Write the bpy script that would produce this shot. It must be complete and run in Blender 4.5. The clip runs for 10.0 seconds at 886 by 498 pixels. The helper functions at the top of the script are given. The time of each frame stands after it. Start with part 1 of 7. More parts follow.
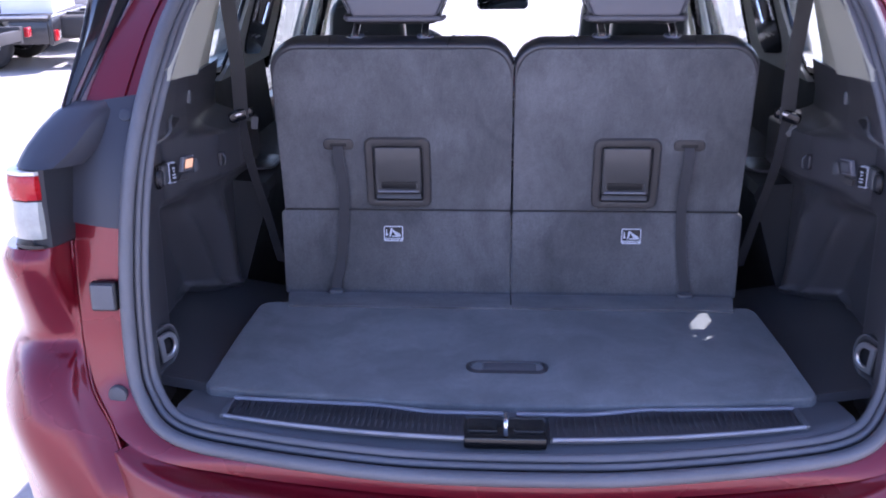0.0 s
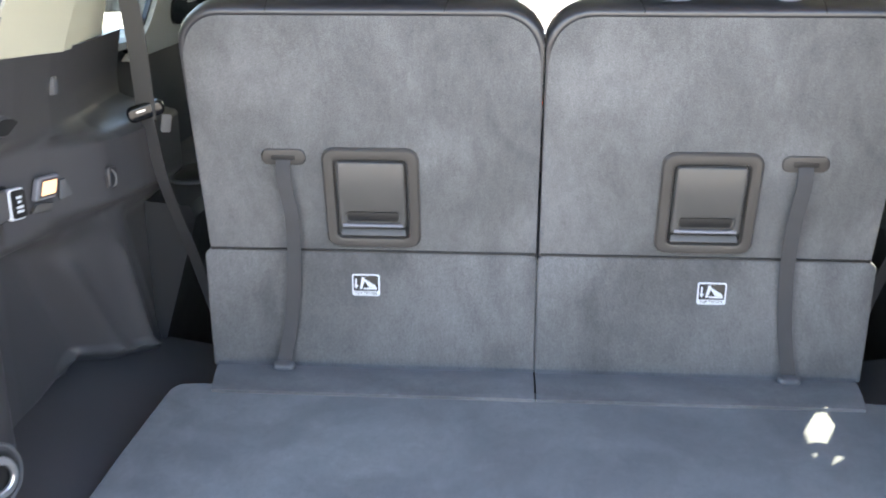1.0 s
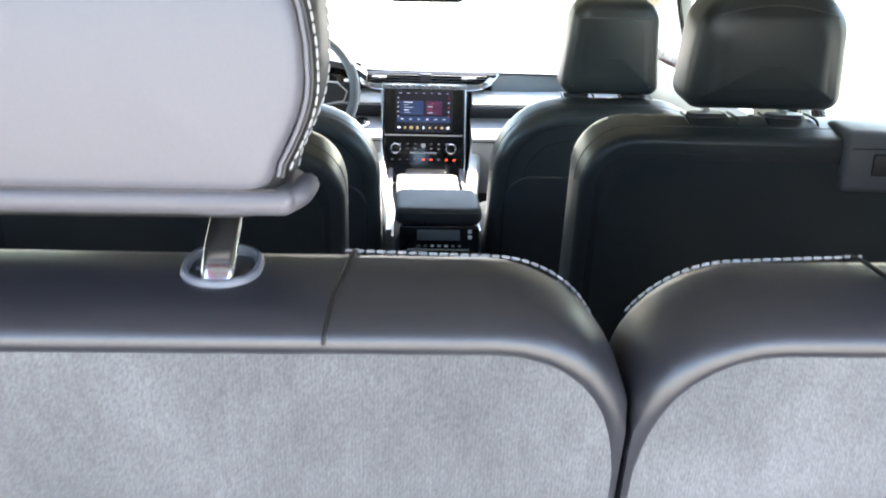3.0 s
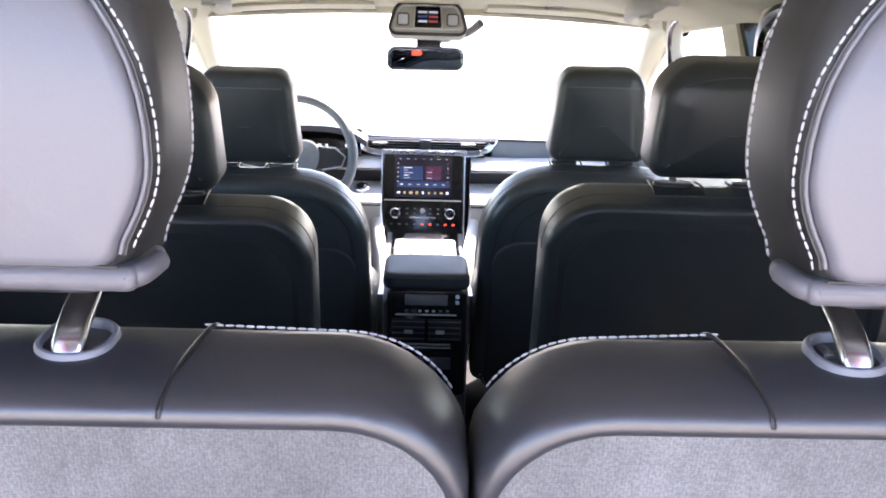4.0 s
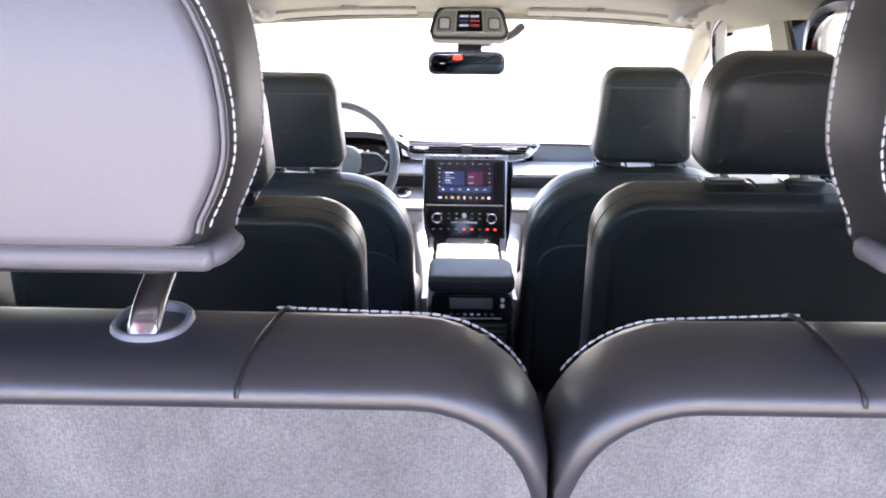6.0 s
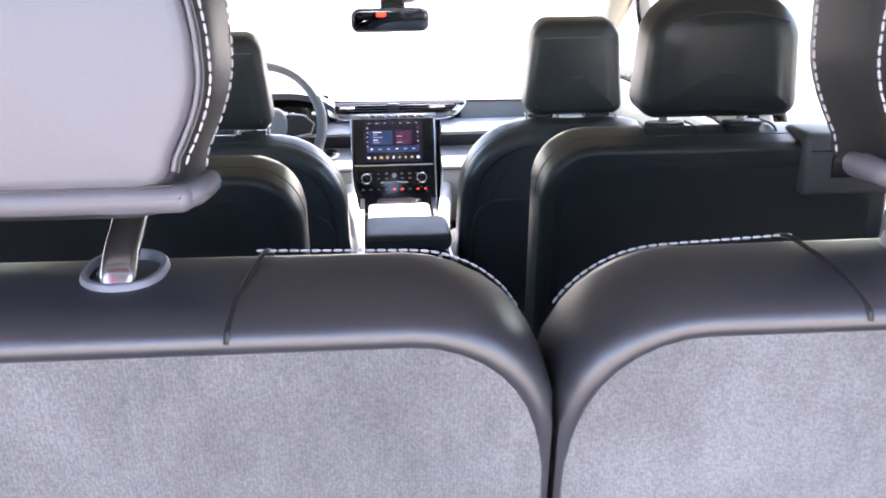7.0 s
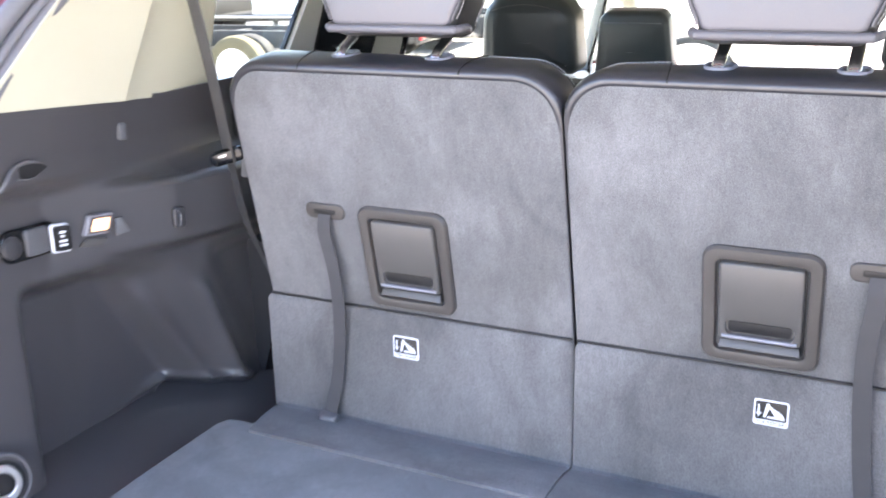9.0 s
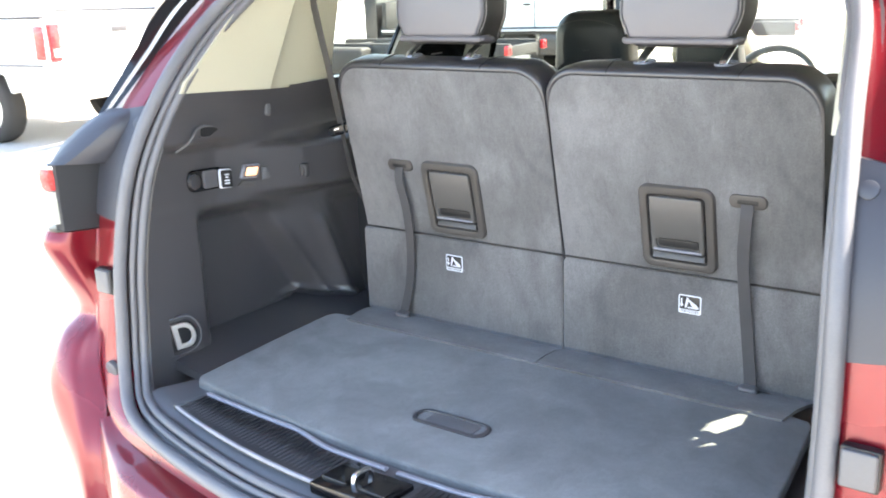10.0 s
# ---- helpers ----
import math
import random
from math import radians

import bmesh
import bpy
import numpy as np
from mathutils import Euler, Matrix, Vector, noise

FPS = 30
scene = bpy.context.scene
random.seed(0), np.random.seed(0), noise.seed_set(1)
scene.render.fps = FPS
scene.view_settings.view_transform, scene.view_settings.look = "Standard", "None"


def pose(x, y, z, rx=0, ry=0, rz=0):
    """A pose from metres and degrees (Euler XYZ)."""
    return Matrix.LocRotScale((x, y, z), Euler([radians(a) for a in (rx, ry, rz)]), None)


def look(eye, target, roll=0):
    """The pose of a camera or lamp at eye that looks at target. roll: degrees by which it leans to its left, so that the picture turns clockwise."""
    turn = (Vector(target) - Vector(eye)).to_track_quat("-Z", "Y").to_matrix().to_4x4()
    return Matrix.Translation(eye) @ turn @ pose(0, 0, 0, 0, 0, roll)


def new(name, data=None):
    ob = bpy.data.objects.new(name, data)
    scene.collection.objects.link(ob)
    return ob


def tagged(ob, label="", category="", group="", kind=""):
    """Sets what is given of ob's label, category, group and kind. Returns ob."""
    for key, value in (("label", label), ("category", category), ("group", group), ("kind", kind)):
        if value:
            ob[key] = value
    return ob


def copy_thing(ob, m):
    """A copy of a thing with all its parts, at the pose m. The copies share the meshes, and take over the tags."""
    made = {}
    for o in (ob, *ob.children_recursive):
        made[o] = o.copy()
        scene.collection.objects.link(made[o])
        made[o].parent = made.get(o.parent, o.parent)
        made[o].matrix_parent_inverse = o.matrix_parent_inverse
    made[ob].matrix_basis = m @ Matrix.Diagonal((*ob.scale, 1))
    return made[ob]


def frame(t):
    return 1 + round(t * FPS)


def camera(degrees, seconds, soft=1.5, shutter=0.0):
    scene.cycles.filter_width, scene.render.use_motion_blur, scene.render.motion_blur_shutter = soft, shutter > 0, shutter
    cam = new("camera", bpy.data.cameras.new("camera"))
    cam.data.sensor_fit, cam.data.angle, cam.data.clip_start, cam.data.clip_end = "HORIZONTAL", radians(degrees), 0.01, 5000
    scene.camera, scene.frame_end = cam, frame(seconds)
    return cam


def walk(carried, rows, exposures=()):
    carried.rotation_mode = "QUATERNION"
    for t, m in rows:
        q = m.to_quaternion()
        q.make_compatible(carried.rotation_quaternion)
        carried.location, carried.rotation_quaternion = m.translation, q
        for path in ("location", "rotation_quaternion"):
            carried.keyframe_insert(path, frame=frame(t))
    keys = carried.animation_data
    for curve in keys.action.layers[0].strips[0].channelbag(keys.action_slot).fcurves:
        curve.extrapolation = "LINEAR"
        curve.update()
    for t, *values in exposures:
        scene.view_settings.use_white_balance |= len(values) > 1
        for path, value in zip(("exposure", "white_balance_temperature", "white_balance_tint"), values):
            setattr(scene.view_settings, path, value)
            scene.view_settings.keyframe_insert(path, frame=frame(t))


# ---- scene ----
cam = camera(48.7, 10.0, 1.8, 0.25)
PATH = [
    (0, (-0.026, 0.563, 1.661), (-0.136, 2.466, 1.058), -0.4),
    (0.5, (0.009, 0.921, 1.615), (-0.167, 2.797, 0.942), -0.1),
    (1, (-0.039, 1.255, 1.572), (-0.172, 3.144, 0.93), -0.1),
    (1.5, (-0.021, 1.563, 1.601), (-0.221, 3.435, 0.927), -0.3),
    (2, (-0.01, 1.852, 1.619), (-0.21, 3.731, 0.963), -0.2),
    (2.5, (-0.09, 2.089, 1.608), (-0.105, 3.969, 0.927), 0.8),
    (3, (-0.102, 2.229, 1.627), (-0.003, 4.113, 0.965), 1.7),
    (3.2, (-0.093, 2.252, 1.635), (0.027, 4.151, 1.020), 2.3),
    (4.3, (-0.010, 2.206, 1.641), (0.012, 4.133, 1.109), 1.4),
    (4.5, (-0.011, 2.202, 1.643), (0.002, 4.133, 1.122), 1.3),
    (5, (0.005, 2.19, 1.642), (-0.019, 4.126, 1.14), 0.8),
    (5.2, (0.005, 2.187, 1.642), (-0.056, 4.126, 1.158), 0.6),
    (6.3, (-0.066, 2.246, 1.611), (-0.034, 4.163, 1.044), 0.7),
    (6.5, (-0.078, 2.258, 1.605), (0.013, 4.166, 1.013), 0.4),
    (7, (-0.069, 2.237, 1.604), (0.062, 4.141, 1.008), -0.6),
    (7.5, (0.011, 2.136, 1.6), (-0.155, 4.045, 1.025), -1.8),
    (8, (0.105, 1.935, 1.603), (-0.299, 3.815, 1.055), -3.4),
    (8.5, (0.219, 1.683, 1.617), (-0.357, 3.502, 1.018), -4.3),
    (9, (0.411, 1.473, 1.606), (-0.446, 3.182, 1.018), -1.2),
    (9.5, (0.635, 1.219, 1.617), (-0.354, 2.851, 1.02), -2.1),
    (10, (0.936, 1.051, 1.64), (-0.22, 2.587, 1.087), -2.4),
]
walk(cam, [(t, look(eye, target, roll)) for t, eye, target, roll in PATH], [
    (0.0, 1.75, 5650, 36), (0.5, 2.6, 7400, 18), (1.0, 3.05, 7200, 12), (1.5, 3.25, 7000, 10), (2.5, 3.25, 7000, 8), (3.0, 3.42, 6900, 12),
    (4.5, 3.43, 6800, 28), (7.0, 3.36, 6800, 26), (7.5, 3.18, 6900, 20), (8.0, 3.12, 7000, 20), (8.5, 3.4, 7100, 22), (9.0, 3.55, 7000, 20), (9.5, 3.54, 7500, 16), (10.0, 3.2, 7450, 11)])

# ---------------------------------------------------------------- light
SUN_WAY = Vector((0.375, 0.485, 0.79)).normalized()
world = bpy.data.worlds.new("world")
scene.world = world
world.use_nodes = True
wn = world.node_tree.nodes
sky = wn.new("ShaderNodeTexSky")
sky.sky_type = "NISHITA"
sky.sun_disc = False
sky.sun_elevation = math.asin(SUN_WAY.z)
sky.sun_rotation = math.atan2(SUN_WAY.x, SUN_WAY.y)
wn["Background"].inputs["Strength"].default_value = 0.15
world.node_tree.links.new(sky.outputs["Color"], wn["Background"].inputs["Color"])
sun = new("sun", bpy.data.lights.new("sun", "SUN"))
sun.data.energy, sun.data.angle, sun.data.color = 4.5, radians(0.5), (1.0, 0.95, 0.86)
sun.matrix_basis = look(SUN_WAY * 30, (0, 0, 0))


# ---------------------------------------------------------------- materials
def mat(name, color, rough=0.5, metal=0.0, vary=0.12, scale=6.0, fine=300.0, bump=0.1, depth=0.001, coat=0.0, sheen=0.0,
        spec=0.5, stretch=(1, 1, 1), rough_vary=0.05, alter=None):
    """A surface with wide stains and a fine grain in its colour, its gloss and its relief."""
    m = bpy.data.materials.new(name)
    m.use_nodes = True
    nt = m.node_tree
    b = nt.nodes["Principled BSDF"]
    tc = nt.nodes.new("ShaderNodeTexCoord")
    mp = nt.nodes.new("ShaderNodeMapping")
    mp.inputs["Scale"].default_value = stretch
    nt.links.new(tc.outputs["Object"], mp.inputs["Vector"])
    wide = nt.nodes.new("ShaderNodeTexNoise")
    wide.inputs["Scale"].default_value, wide.inputs["Detail"].default_value = scale, 5.0
    grain = nt.nodes.new("ShaderNodeTexNoise")
    grain.inputs["Scale"].default_value, grain.inputs["Detail"].default_value = fine, 2.0
    nt.links.new(mp.outputs[0], wide.inputs["Vector"])
    nt.links.new(mp.outputs[0], grain.inputs["Vector"])
    add = nt.nodes.new("ShaderNodeMath")
    add.operation = "MULTIPLY_ADD"
    add.inputs[1].default_value = 0.45
    nt.links.new(grain.outputs["Fac"], add.inputs[0])
    nt.links.new(wide.outputs["Fac"], add.inputs[2])
    ramp = nt.nodes.new("ShaderNodeValToRGB")
    ramp.color_ramp.elements[0].position, ramp.color_ramp.elements[1].position = 0.45, 1.0
    dark = [c * (1 - vary) for c in color]
    light = alter or [min(1.0, c * (1 + vary)) for c in color]
    ramp.color_ramp.elements[0].color, ramp.color_ramp.elements[1].color = (*dark, 1), (*light, 1)
    nt.links.new(add.outputs[0], ramp.inputs[0])
    nt.links.new(ramp.outputs[0], b.inputs["Base Color"])
    rr = nt.nodes.new("ShaderNodeMapRange")
    rr.inputs["From Min"].default_value, rr.inputs["From Max"].default_value = 0.3, 0.7
    rr.inputs["To Min"].default_value, rr.inputs["To Max"].default_value = max(0.02, rough - rough_vary), min(1.0, rough + rough_vary)
    nt.links.new(wide.outputs["Fac"], rr.inputs["Value"])
    nt.links.new(rr.outputs[0], b.inputs["Roughness"])
    b.inputs["Metallic"].default_value = metal
    b.inputs["Coat Weight"].default_value = coat
    b.inputs["Coat Roughness"].default_value = 0.02
    b.inputs["Sheen Weight"].default_value = sheen
    b.inputs["Sheen Roughness"].default_value = 0.6
    b.inputs["Specular IOR Level"].default_value = spec
    if bump:
        bp = nt.nodes.new("ShaderNodeBump")
        bp.inputs["Strength"].default_value, bp.inputs["Distance"].default_value = bump, depth
        nt.links.new(grain.outputs["Fac"], bp.inputs["Height"])
        nt.links.new(bp.outputs[0], b.inputs["Normal"])
    return m


def brushed_cloth(name, color, rub, weave=1250.0, stretch=0.5, woven=True):
    """Napped cloth: soft blotches, short brush marks where the nap lies over, and a woven speckle with its relief."""
    m = bpy.data.materials.new(name)
    m.use_nodes = True
    nt = m.node_tree
    b = nt.nodes["Principled BSDF"]
    b.inputs["Roughness"].default_value, b.inputs["Specular IOR Level"].default_value = 0.95, 0.12
    b.inputs["Sheen Weight"].default_value, b.inputs["Sheen Roughness"].default_value = 0.2, 0.6
    tc = nt.nodes.new("ShaderNodeTexCoord")
    total = None
    layers = ((2.6, 3.0, rub * 0.9, 0.40, 0.60, 0.8, 0.5), (8.0, 5.0, rub * 1.05, 0.38, 0.62, 0.55, 0.8), (30.0, 5.0, rub * 0.40, 0.36, 0.66, stretch * 1.4, 0.9), (150.0, 3.0, rub * 0.45, 0.30, 0.70, stretch * 0.6, 0.0), (weave, 1.0, 0.20, 0.32, 0.68, 0.8, 0.0))
    for scale, detail, wide, low, high, zs, warp in layers:
        mp = nt.nodes.new("ShaderNodeMapping")
        mp.inputs["Scale"].default_value = (1.0, 1.0, zs)
        nt.links.new(tc.outputs["Object"], mp.inputs["Vector"])
        n = nt.nodes.new("ShaderNodeTexNoise")
        n.inputs["Scale"].default_value, n.inputs["Detail"].default_value, n.inputs["Distortion"].default_value = scale, detail, warp
        nt.links.new(mp.outputs[0], n.inputs["Vector"])
        r = nt.nodes.new("ShaderNodeMapRange")
        r.inputs["From Min"].default_value, r.inputs["From Max"].default_value = low, high
        r.inputs["To Min"].default_value, r.inputs["To Max"].default_value = 1.0 - wide, 1.0 + wide
        nt.links.new(n.outputs["Fac"], r.inputs["Value"])
        if total is None:
            total = r.outputs[0]
        else:
            k = nt.nodes.new("ShaderNodeMath")
            k.operation = "MULTIPLY"
            nt.links.new(total, k.inputs[0])
            nt.links.new(r.outputs[0], k.inputs[1])
            total = k.outputs[0]
    for axis, period, wide in (("X", 0.0017, 0.06), ("Z", 0.0014, 0.06)) if woven else ():
        wv = nt.nodes.new("ShaderNodeTexWave")
        wv.bands_direction = axis
        wv.inputs["Scale"].default_value, wv.inputs["Distortion"].default_value = 0.314 / period, 3.5
        wv.inputs["Detail"].default_value, wv.inputs["Detail Scale"].default_value = 2.0, 1.6
        nt.links.new(tc.outputs["Object"], wv.inputs["Vector"])
        r = nt.nodes.new("ShaderNodeMapRange")
        r.inputs["To Min"].default_value, r.inputs["To Max"].default_value = 1.0 - wide, 1.0 + wide
        nt.links.new(wv.outputs["Fac"], r.inputs["Value"])
        k = nt.nodes.new("ShaderNodeMath")
        k.operation = "MULTIPLY"
        nt.links.new(total, k.inputs[0])
        nt.links.new(r.outputs[0], k.inputs[1])
        total = k.outputs[0]
    mul = nt.nodes.new("ShaderNodeMix")
    mul.data_type, mul.blend_type = "RGBA", "MULTIPLY"
    mul.inputs[0].default_value = 1.0
    mul.inputs[6].default_value = (*color, 1)
    nt.links.new(total, mul.inputs[7])
    nt.links.new(mul.outputs[2], b.inputs["Base Color"])
    bp = nt.nodes.new("ShaderNodeBump")
    bp.inputs["Strength"].default_value, bp.inputs["Distance"].default_value = 0.3, 0.0006
    nt.links.new(n.outputs["Fac"], bp.inputs["Height"])
    nt.links.new(bp.outputs[0], b.inputs["Normal"])
    return m


def glow(name, color, power):
    m = bpy.data.materials.new(name)
    m.use_nodes = True
    b = m.node_tree.nodes["Principled BSDF"]
    b.inputs["Base Color"].default_value = (*[c * 0.3 for c in color], 1)
    b.inputs["Roughness"].default_value = 0.25
    b.inputs["Emission Color"].default_value, b.inputs["Emission Strength"].default_value = (*color, 1), power
    return m


def pane_glass(name, tint):
    """Thin clear glass: light goes straight through, its gloss grows towards the edge-on view."""
    m = bpy.data.materials.new(name)
    m.use_nodes = True
    nt = m.node_tree
    nt.nodes.clear()
    out = nt.nodes.new("ShaderNodeOutputMaterial")
    mix = nt.nodes.new("ShaderNodeMixShader")
    clear = nt.nodes.new("ShaderNodeBsdfTransparent")
    clear.inputs[0].default_value = (*tint, 1)
    gloss = nt.nodes.new("ShaderNodeBsdfGlossy")
    gloss.inputs["Roughness"].default_value = 0.01
    lw = nt.nodes.new("ShaderNodeLayerWeight")
    lw.inputs[0].default_value = 0.5
    pw = nt.nodes.new("ShaderNodeMath")
    pw.operation = "POWER"
    pw.inputs[1].default_value = 5.0
    nt.links.new(lw.outputs["Facing"], pw.inputs[0])
    ma = nt.nodes.new("ShaderNodeMath")
    ma.operation = "MULTIPLY_ADD"
    ma.inputs[1].default_value, ma.inputs[2].default_value = 0.9, 0.03
    nt.links.new(pw.outputs[0], ma.inputs[0])
    nt.links.new(ma.outputs[0], mix.inputs[0])
    nt.links.new(clear.outputs[0], mix.inputs[1])
    nt.links.new(gloss.outputs[0], mix.inputs[2])
    nt.links.new(mix.outputs[0], out.inputs[0])
    return m


CLOTH = brushed_cloth("seat_back_cloth", (0.116, 0.116, 0.119), 0.15, 760.0)
CARPET = brushed_cloth("load_floor_carpet", (0.152, 0.157, 0.159), 0.13, 1400.0, 1.0, False)
LEATHER = mat("black_leather", (0.027, 0.027, 0.032), 0.36, vary=0.10, scale=14, fine=520, bump=0.08, depth=0.0006, spec=0.85)
CABIN_LEATHER = mat("black_cabin_leather", (0.034, 0.039, 0.041), 0.35, vary=0.10, scale=14, fine=520, bump=0.05, depth=0.0006)
HEAD_LEATHER = mat("black_head_restraint_leather", (0.027, 0.026, 0.025), 0.44, vary=0.12, scale=14, fine=520, bump=0.10, depth=0.0006)
CABIN_PANEL = mat("black_seat_back_board", (0.019, 0.020, 0.023), 0.6, vary=0.12, scale=10, fine=500, bump=0.1)
VINYL = mat("grey_vinyl", (0.108, 0.105, 0.118), 0.38, vary=0.06, scale=8, fine=600, bump=0.15, depth=0.0004)
# VINYL toned down: the lip's underside shade is put into the colour
VINYL_DARK = mat("grey_vinyl_shade", (0.102, 0.098, 0.108), 0.45, vary=0.08, scale=8, fine=600, bump=0.15, depth=0.0004)
THREAD = mat("white_thread", (0.42, 0.41, 0.41), 0.8, vary=0.1, scale=60, fine=900, bump=0.2)
COLLAR = mat("pale_grey_collar", (0.15, 0.15, 0.17), 0.4, vary=0.1, scale=30, fine=600, bump=0.1)
PLASTIC = mat("black_grained_plastic", (0.047, 0.046, 0.050), 0.36, vary=0.08, scale=5, fine=700, bump=0.04, depth=0.0005, rough_vary=0.04)
PLASTIC_GREY = mat("dark_grey_plastic", (0.105, 0.107, 0.114), 0.5, vary=0.12, scale=5, fine=700, bump=0.3, depth=0.0005)
SLATE = mat("slate_plastic_cover", (0.040, 0.042, 0.052), 0.42, vary=0.1, scale=4, fine=500, bump=0.15)
BEZEL = mat("taupe_plastic", (0.060, 0.054, 0.050), 0.45, vary=0.1, scale=20, fine=800, bump=0.25, depth=0.0004)
BEZEL_LIGHT = mat("taupe_plastic_handle", (0.078, 0.074, 0.071), 0.38, vary=0.08, scale=20, fine=800, bump=0.2, depth=0.0004)
BRIGHT_LIP = mat("pale_satin_plastic", (0.20, 0.20, 0.225), 0.37, vary=0.08, scale=20, fine=500, bump=0.05)
TRIM_BLACK = mat("black_moulded_trim", (0.062, 0.060, 0.064), 0.32, vary=0.08, scale=4, fine=700, bump=0.05, depth=0.0004, rough_vary=0.02, spec=0.95)
PALE_TRIM = mat("pale_satin_trim", (0.60, 0.60, 0.58), 0.36, vary=0.05, scale=8, fine=300, bump=0.03, coat=0.4)
TREAD_EDGE = mat("pale_tread_edge", (0.30, 0.30, 0.33), 0.42, vary=0.2, scale=20, fine=300, bump=0.05)
GLOSS = mat("gloss_black_plastic", (0.008, 0.008, 0.009), 0.12, vary=0.2, scale=5, fine=200, bump=0.02, rough_vary=0.04)
RUBBER = mat("grey_black_rubber_seal", (0.125, 0.127, 0.138), 0.5, vary=0.15, scale=9, fine=400, bump=0.15)
CREAM = mat("pale_cream_trim", (0.52, 0.50, 0.385), 0.75, vary=0.05, scale=4, fine=800, bump=0.25, depth=0.0006)
CREAM_GREY = mat("pale_grey_trim", (0.42, 0.415, 0.38), 0.7, vary=0.05, scale=4, fine=800, bump=0.2, depth=0.0006)
PAINT = mat("dark_red_metallic_paint", (0.17, 0.004, 0.012), 0.28, metal=0.35, vary=0.03, scale=3, fine=1400, bump=0.02, depth=0.0002, coat=0.55, rough_vary=0.03)
CHROME = mat("chrome", (0.72, 0.72, 0.74), 0.2, metal=1.0, vary=0.05, scale=10, fine=200, bump=0.02, rough_vary=0.05)
SATIN = mat("satin_silver", (0.62, 0.62, 0.63), 0.37, metal=0.9, vary=0.06, scale=10, fine=300, bump=0.03)
WEBBING = mat("grey_webbing", (0.092, 0.089, 0.088), 0.8, vary=0.1, scale=40, fine=1500, bump=0.4)
WEBBING_DARK = mat("dark_grey_webbing", (0.052, 0.051, 0.054), 0.8, vary=0.15, scale=40, fine=1500, bump=0.4)
LABEL_WHITE = mat("white_label_print", (0.62, 0.65, 0.71), 0.5, vary=0.04, scale=30, fine=400, bump=0.02)
# flat black for print and joints; in hollows it stands in for shade
DEEP_BLACK = mat("black_print_and_shade", (0.012, 0.012, 0.013), 0.4, vary=0.1, scale=30, fine=400, bump=0.02)
DASH_TOP = mat("soft_grey_dash_pad", (0.24, 0.265, 0.28), 0.5, vary=0.12, scale=10, fine=600, bump=0.3)
# grey raised so the lower dash carries the windscreen's light in its colour
DASH_FACE = mat("stitched_dash_face", (0.36, 0.375, 0.385), 0.5, vary=0.12, scale=10, fine=600, bump=0.25)
CABIN_CARPET = mat("black_cabin_carpet", (0.018, 0.018, 0.02), 0.95, vary=0.2, scale=10, fine=500, bump=0.5)
GLASS = pane_glass("side_glass", (0.86, 0.90, 0.88))
GLASS_WIND = pane_glass("windscreen_glass", (0.93, 0.96, 0.94))
DARK_GLASS = mat("black_edge_glass", (0.006, 0.007, 0.010), 0.06, vary=0.1, scale=3, fine=100, bump=0.0, rough_vary=0.03)
LENS_RED = mat("red_lamp_lens", (0.42, 0.006, 0.010), 0.25, vary=0.15, scale=40, fine=200, bump=0.1, coat=0.3)
LENS_CLEAR = mat("clear_lamp_lens", (0.36, 0.37, 0.33), 0.15, vary=0.15, scale=40, fine=200, bump=0.15, coat=1.0)
TARMAC = mat("pale_dusty_lot", (0.37, 0.355, 0.325), 0.9, vary=0.08, scale=0.5, fine=40, bump=0.5, depth=0.01)
TRUCK_WHITE = mat("white_truck_paint", (0.80, 0.80, 0.78), 0.4, vary=0.03, scale=1, fine=60, bump=0.02, coat=0.6)
TRUCK_BLACK = mat("black_truck_paint", (0.015, 0.015, 0.017), 0.38, vary=0.2, scale=2, fine=60, bump=0.05, coat=0.6)
CHASSIS = mat("dusty_black_chassis", (0.035, 0.034, 0.032), 0.7, vary=0.3, scale=4, fine=60, bump=0.3)
TYRE = mat("tyre_rubber", (0.028, 0.027, 0.025), 0.85, vary=0.25, scale=6, fine=80, bump=0.4)
TREAD = mat("dusty_tyre_tread", (0.11, 0.095, 0.055), 0.95, vary=0.2, scale=6, fine=80, bump=0.5)
BUILDING = mat("pale_render_wall", (0.66, 0.65, 0.60), 0.9, vary=0.06, scale=0.6, fine=20, bump=0.2)
LAMP_GLOW = glow("warm_lamp_lens", (1.0, 0.56, 0.32), 0.30)


# ---------------------------------------------------------------- mesh tools
def base_of(ob):
    p = Vector((0, 0, 0))
    while ob:
        p += ob.location
        ob = ob.parent
    return p


def thing(name, at, label, category, group="", kind=""):
    ob = new(name)
    ob.location = at
    ob.empty_display_size = 0.05
    return tagged(ob, label, category, group, kind)


REAR = {"on": False}          # whether the parts being built belong to the car's rear end


def rear_place(p):
    """The rear end's own rake: behind the third row all rises a little and reaches further back."""
    d = max(0.0, 2.66 - p.y)
    return Vector((p.x * (1 - 0.03 * d), p.y - 0.052 * d, p.z + 0.09 * d))


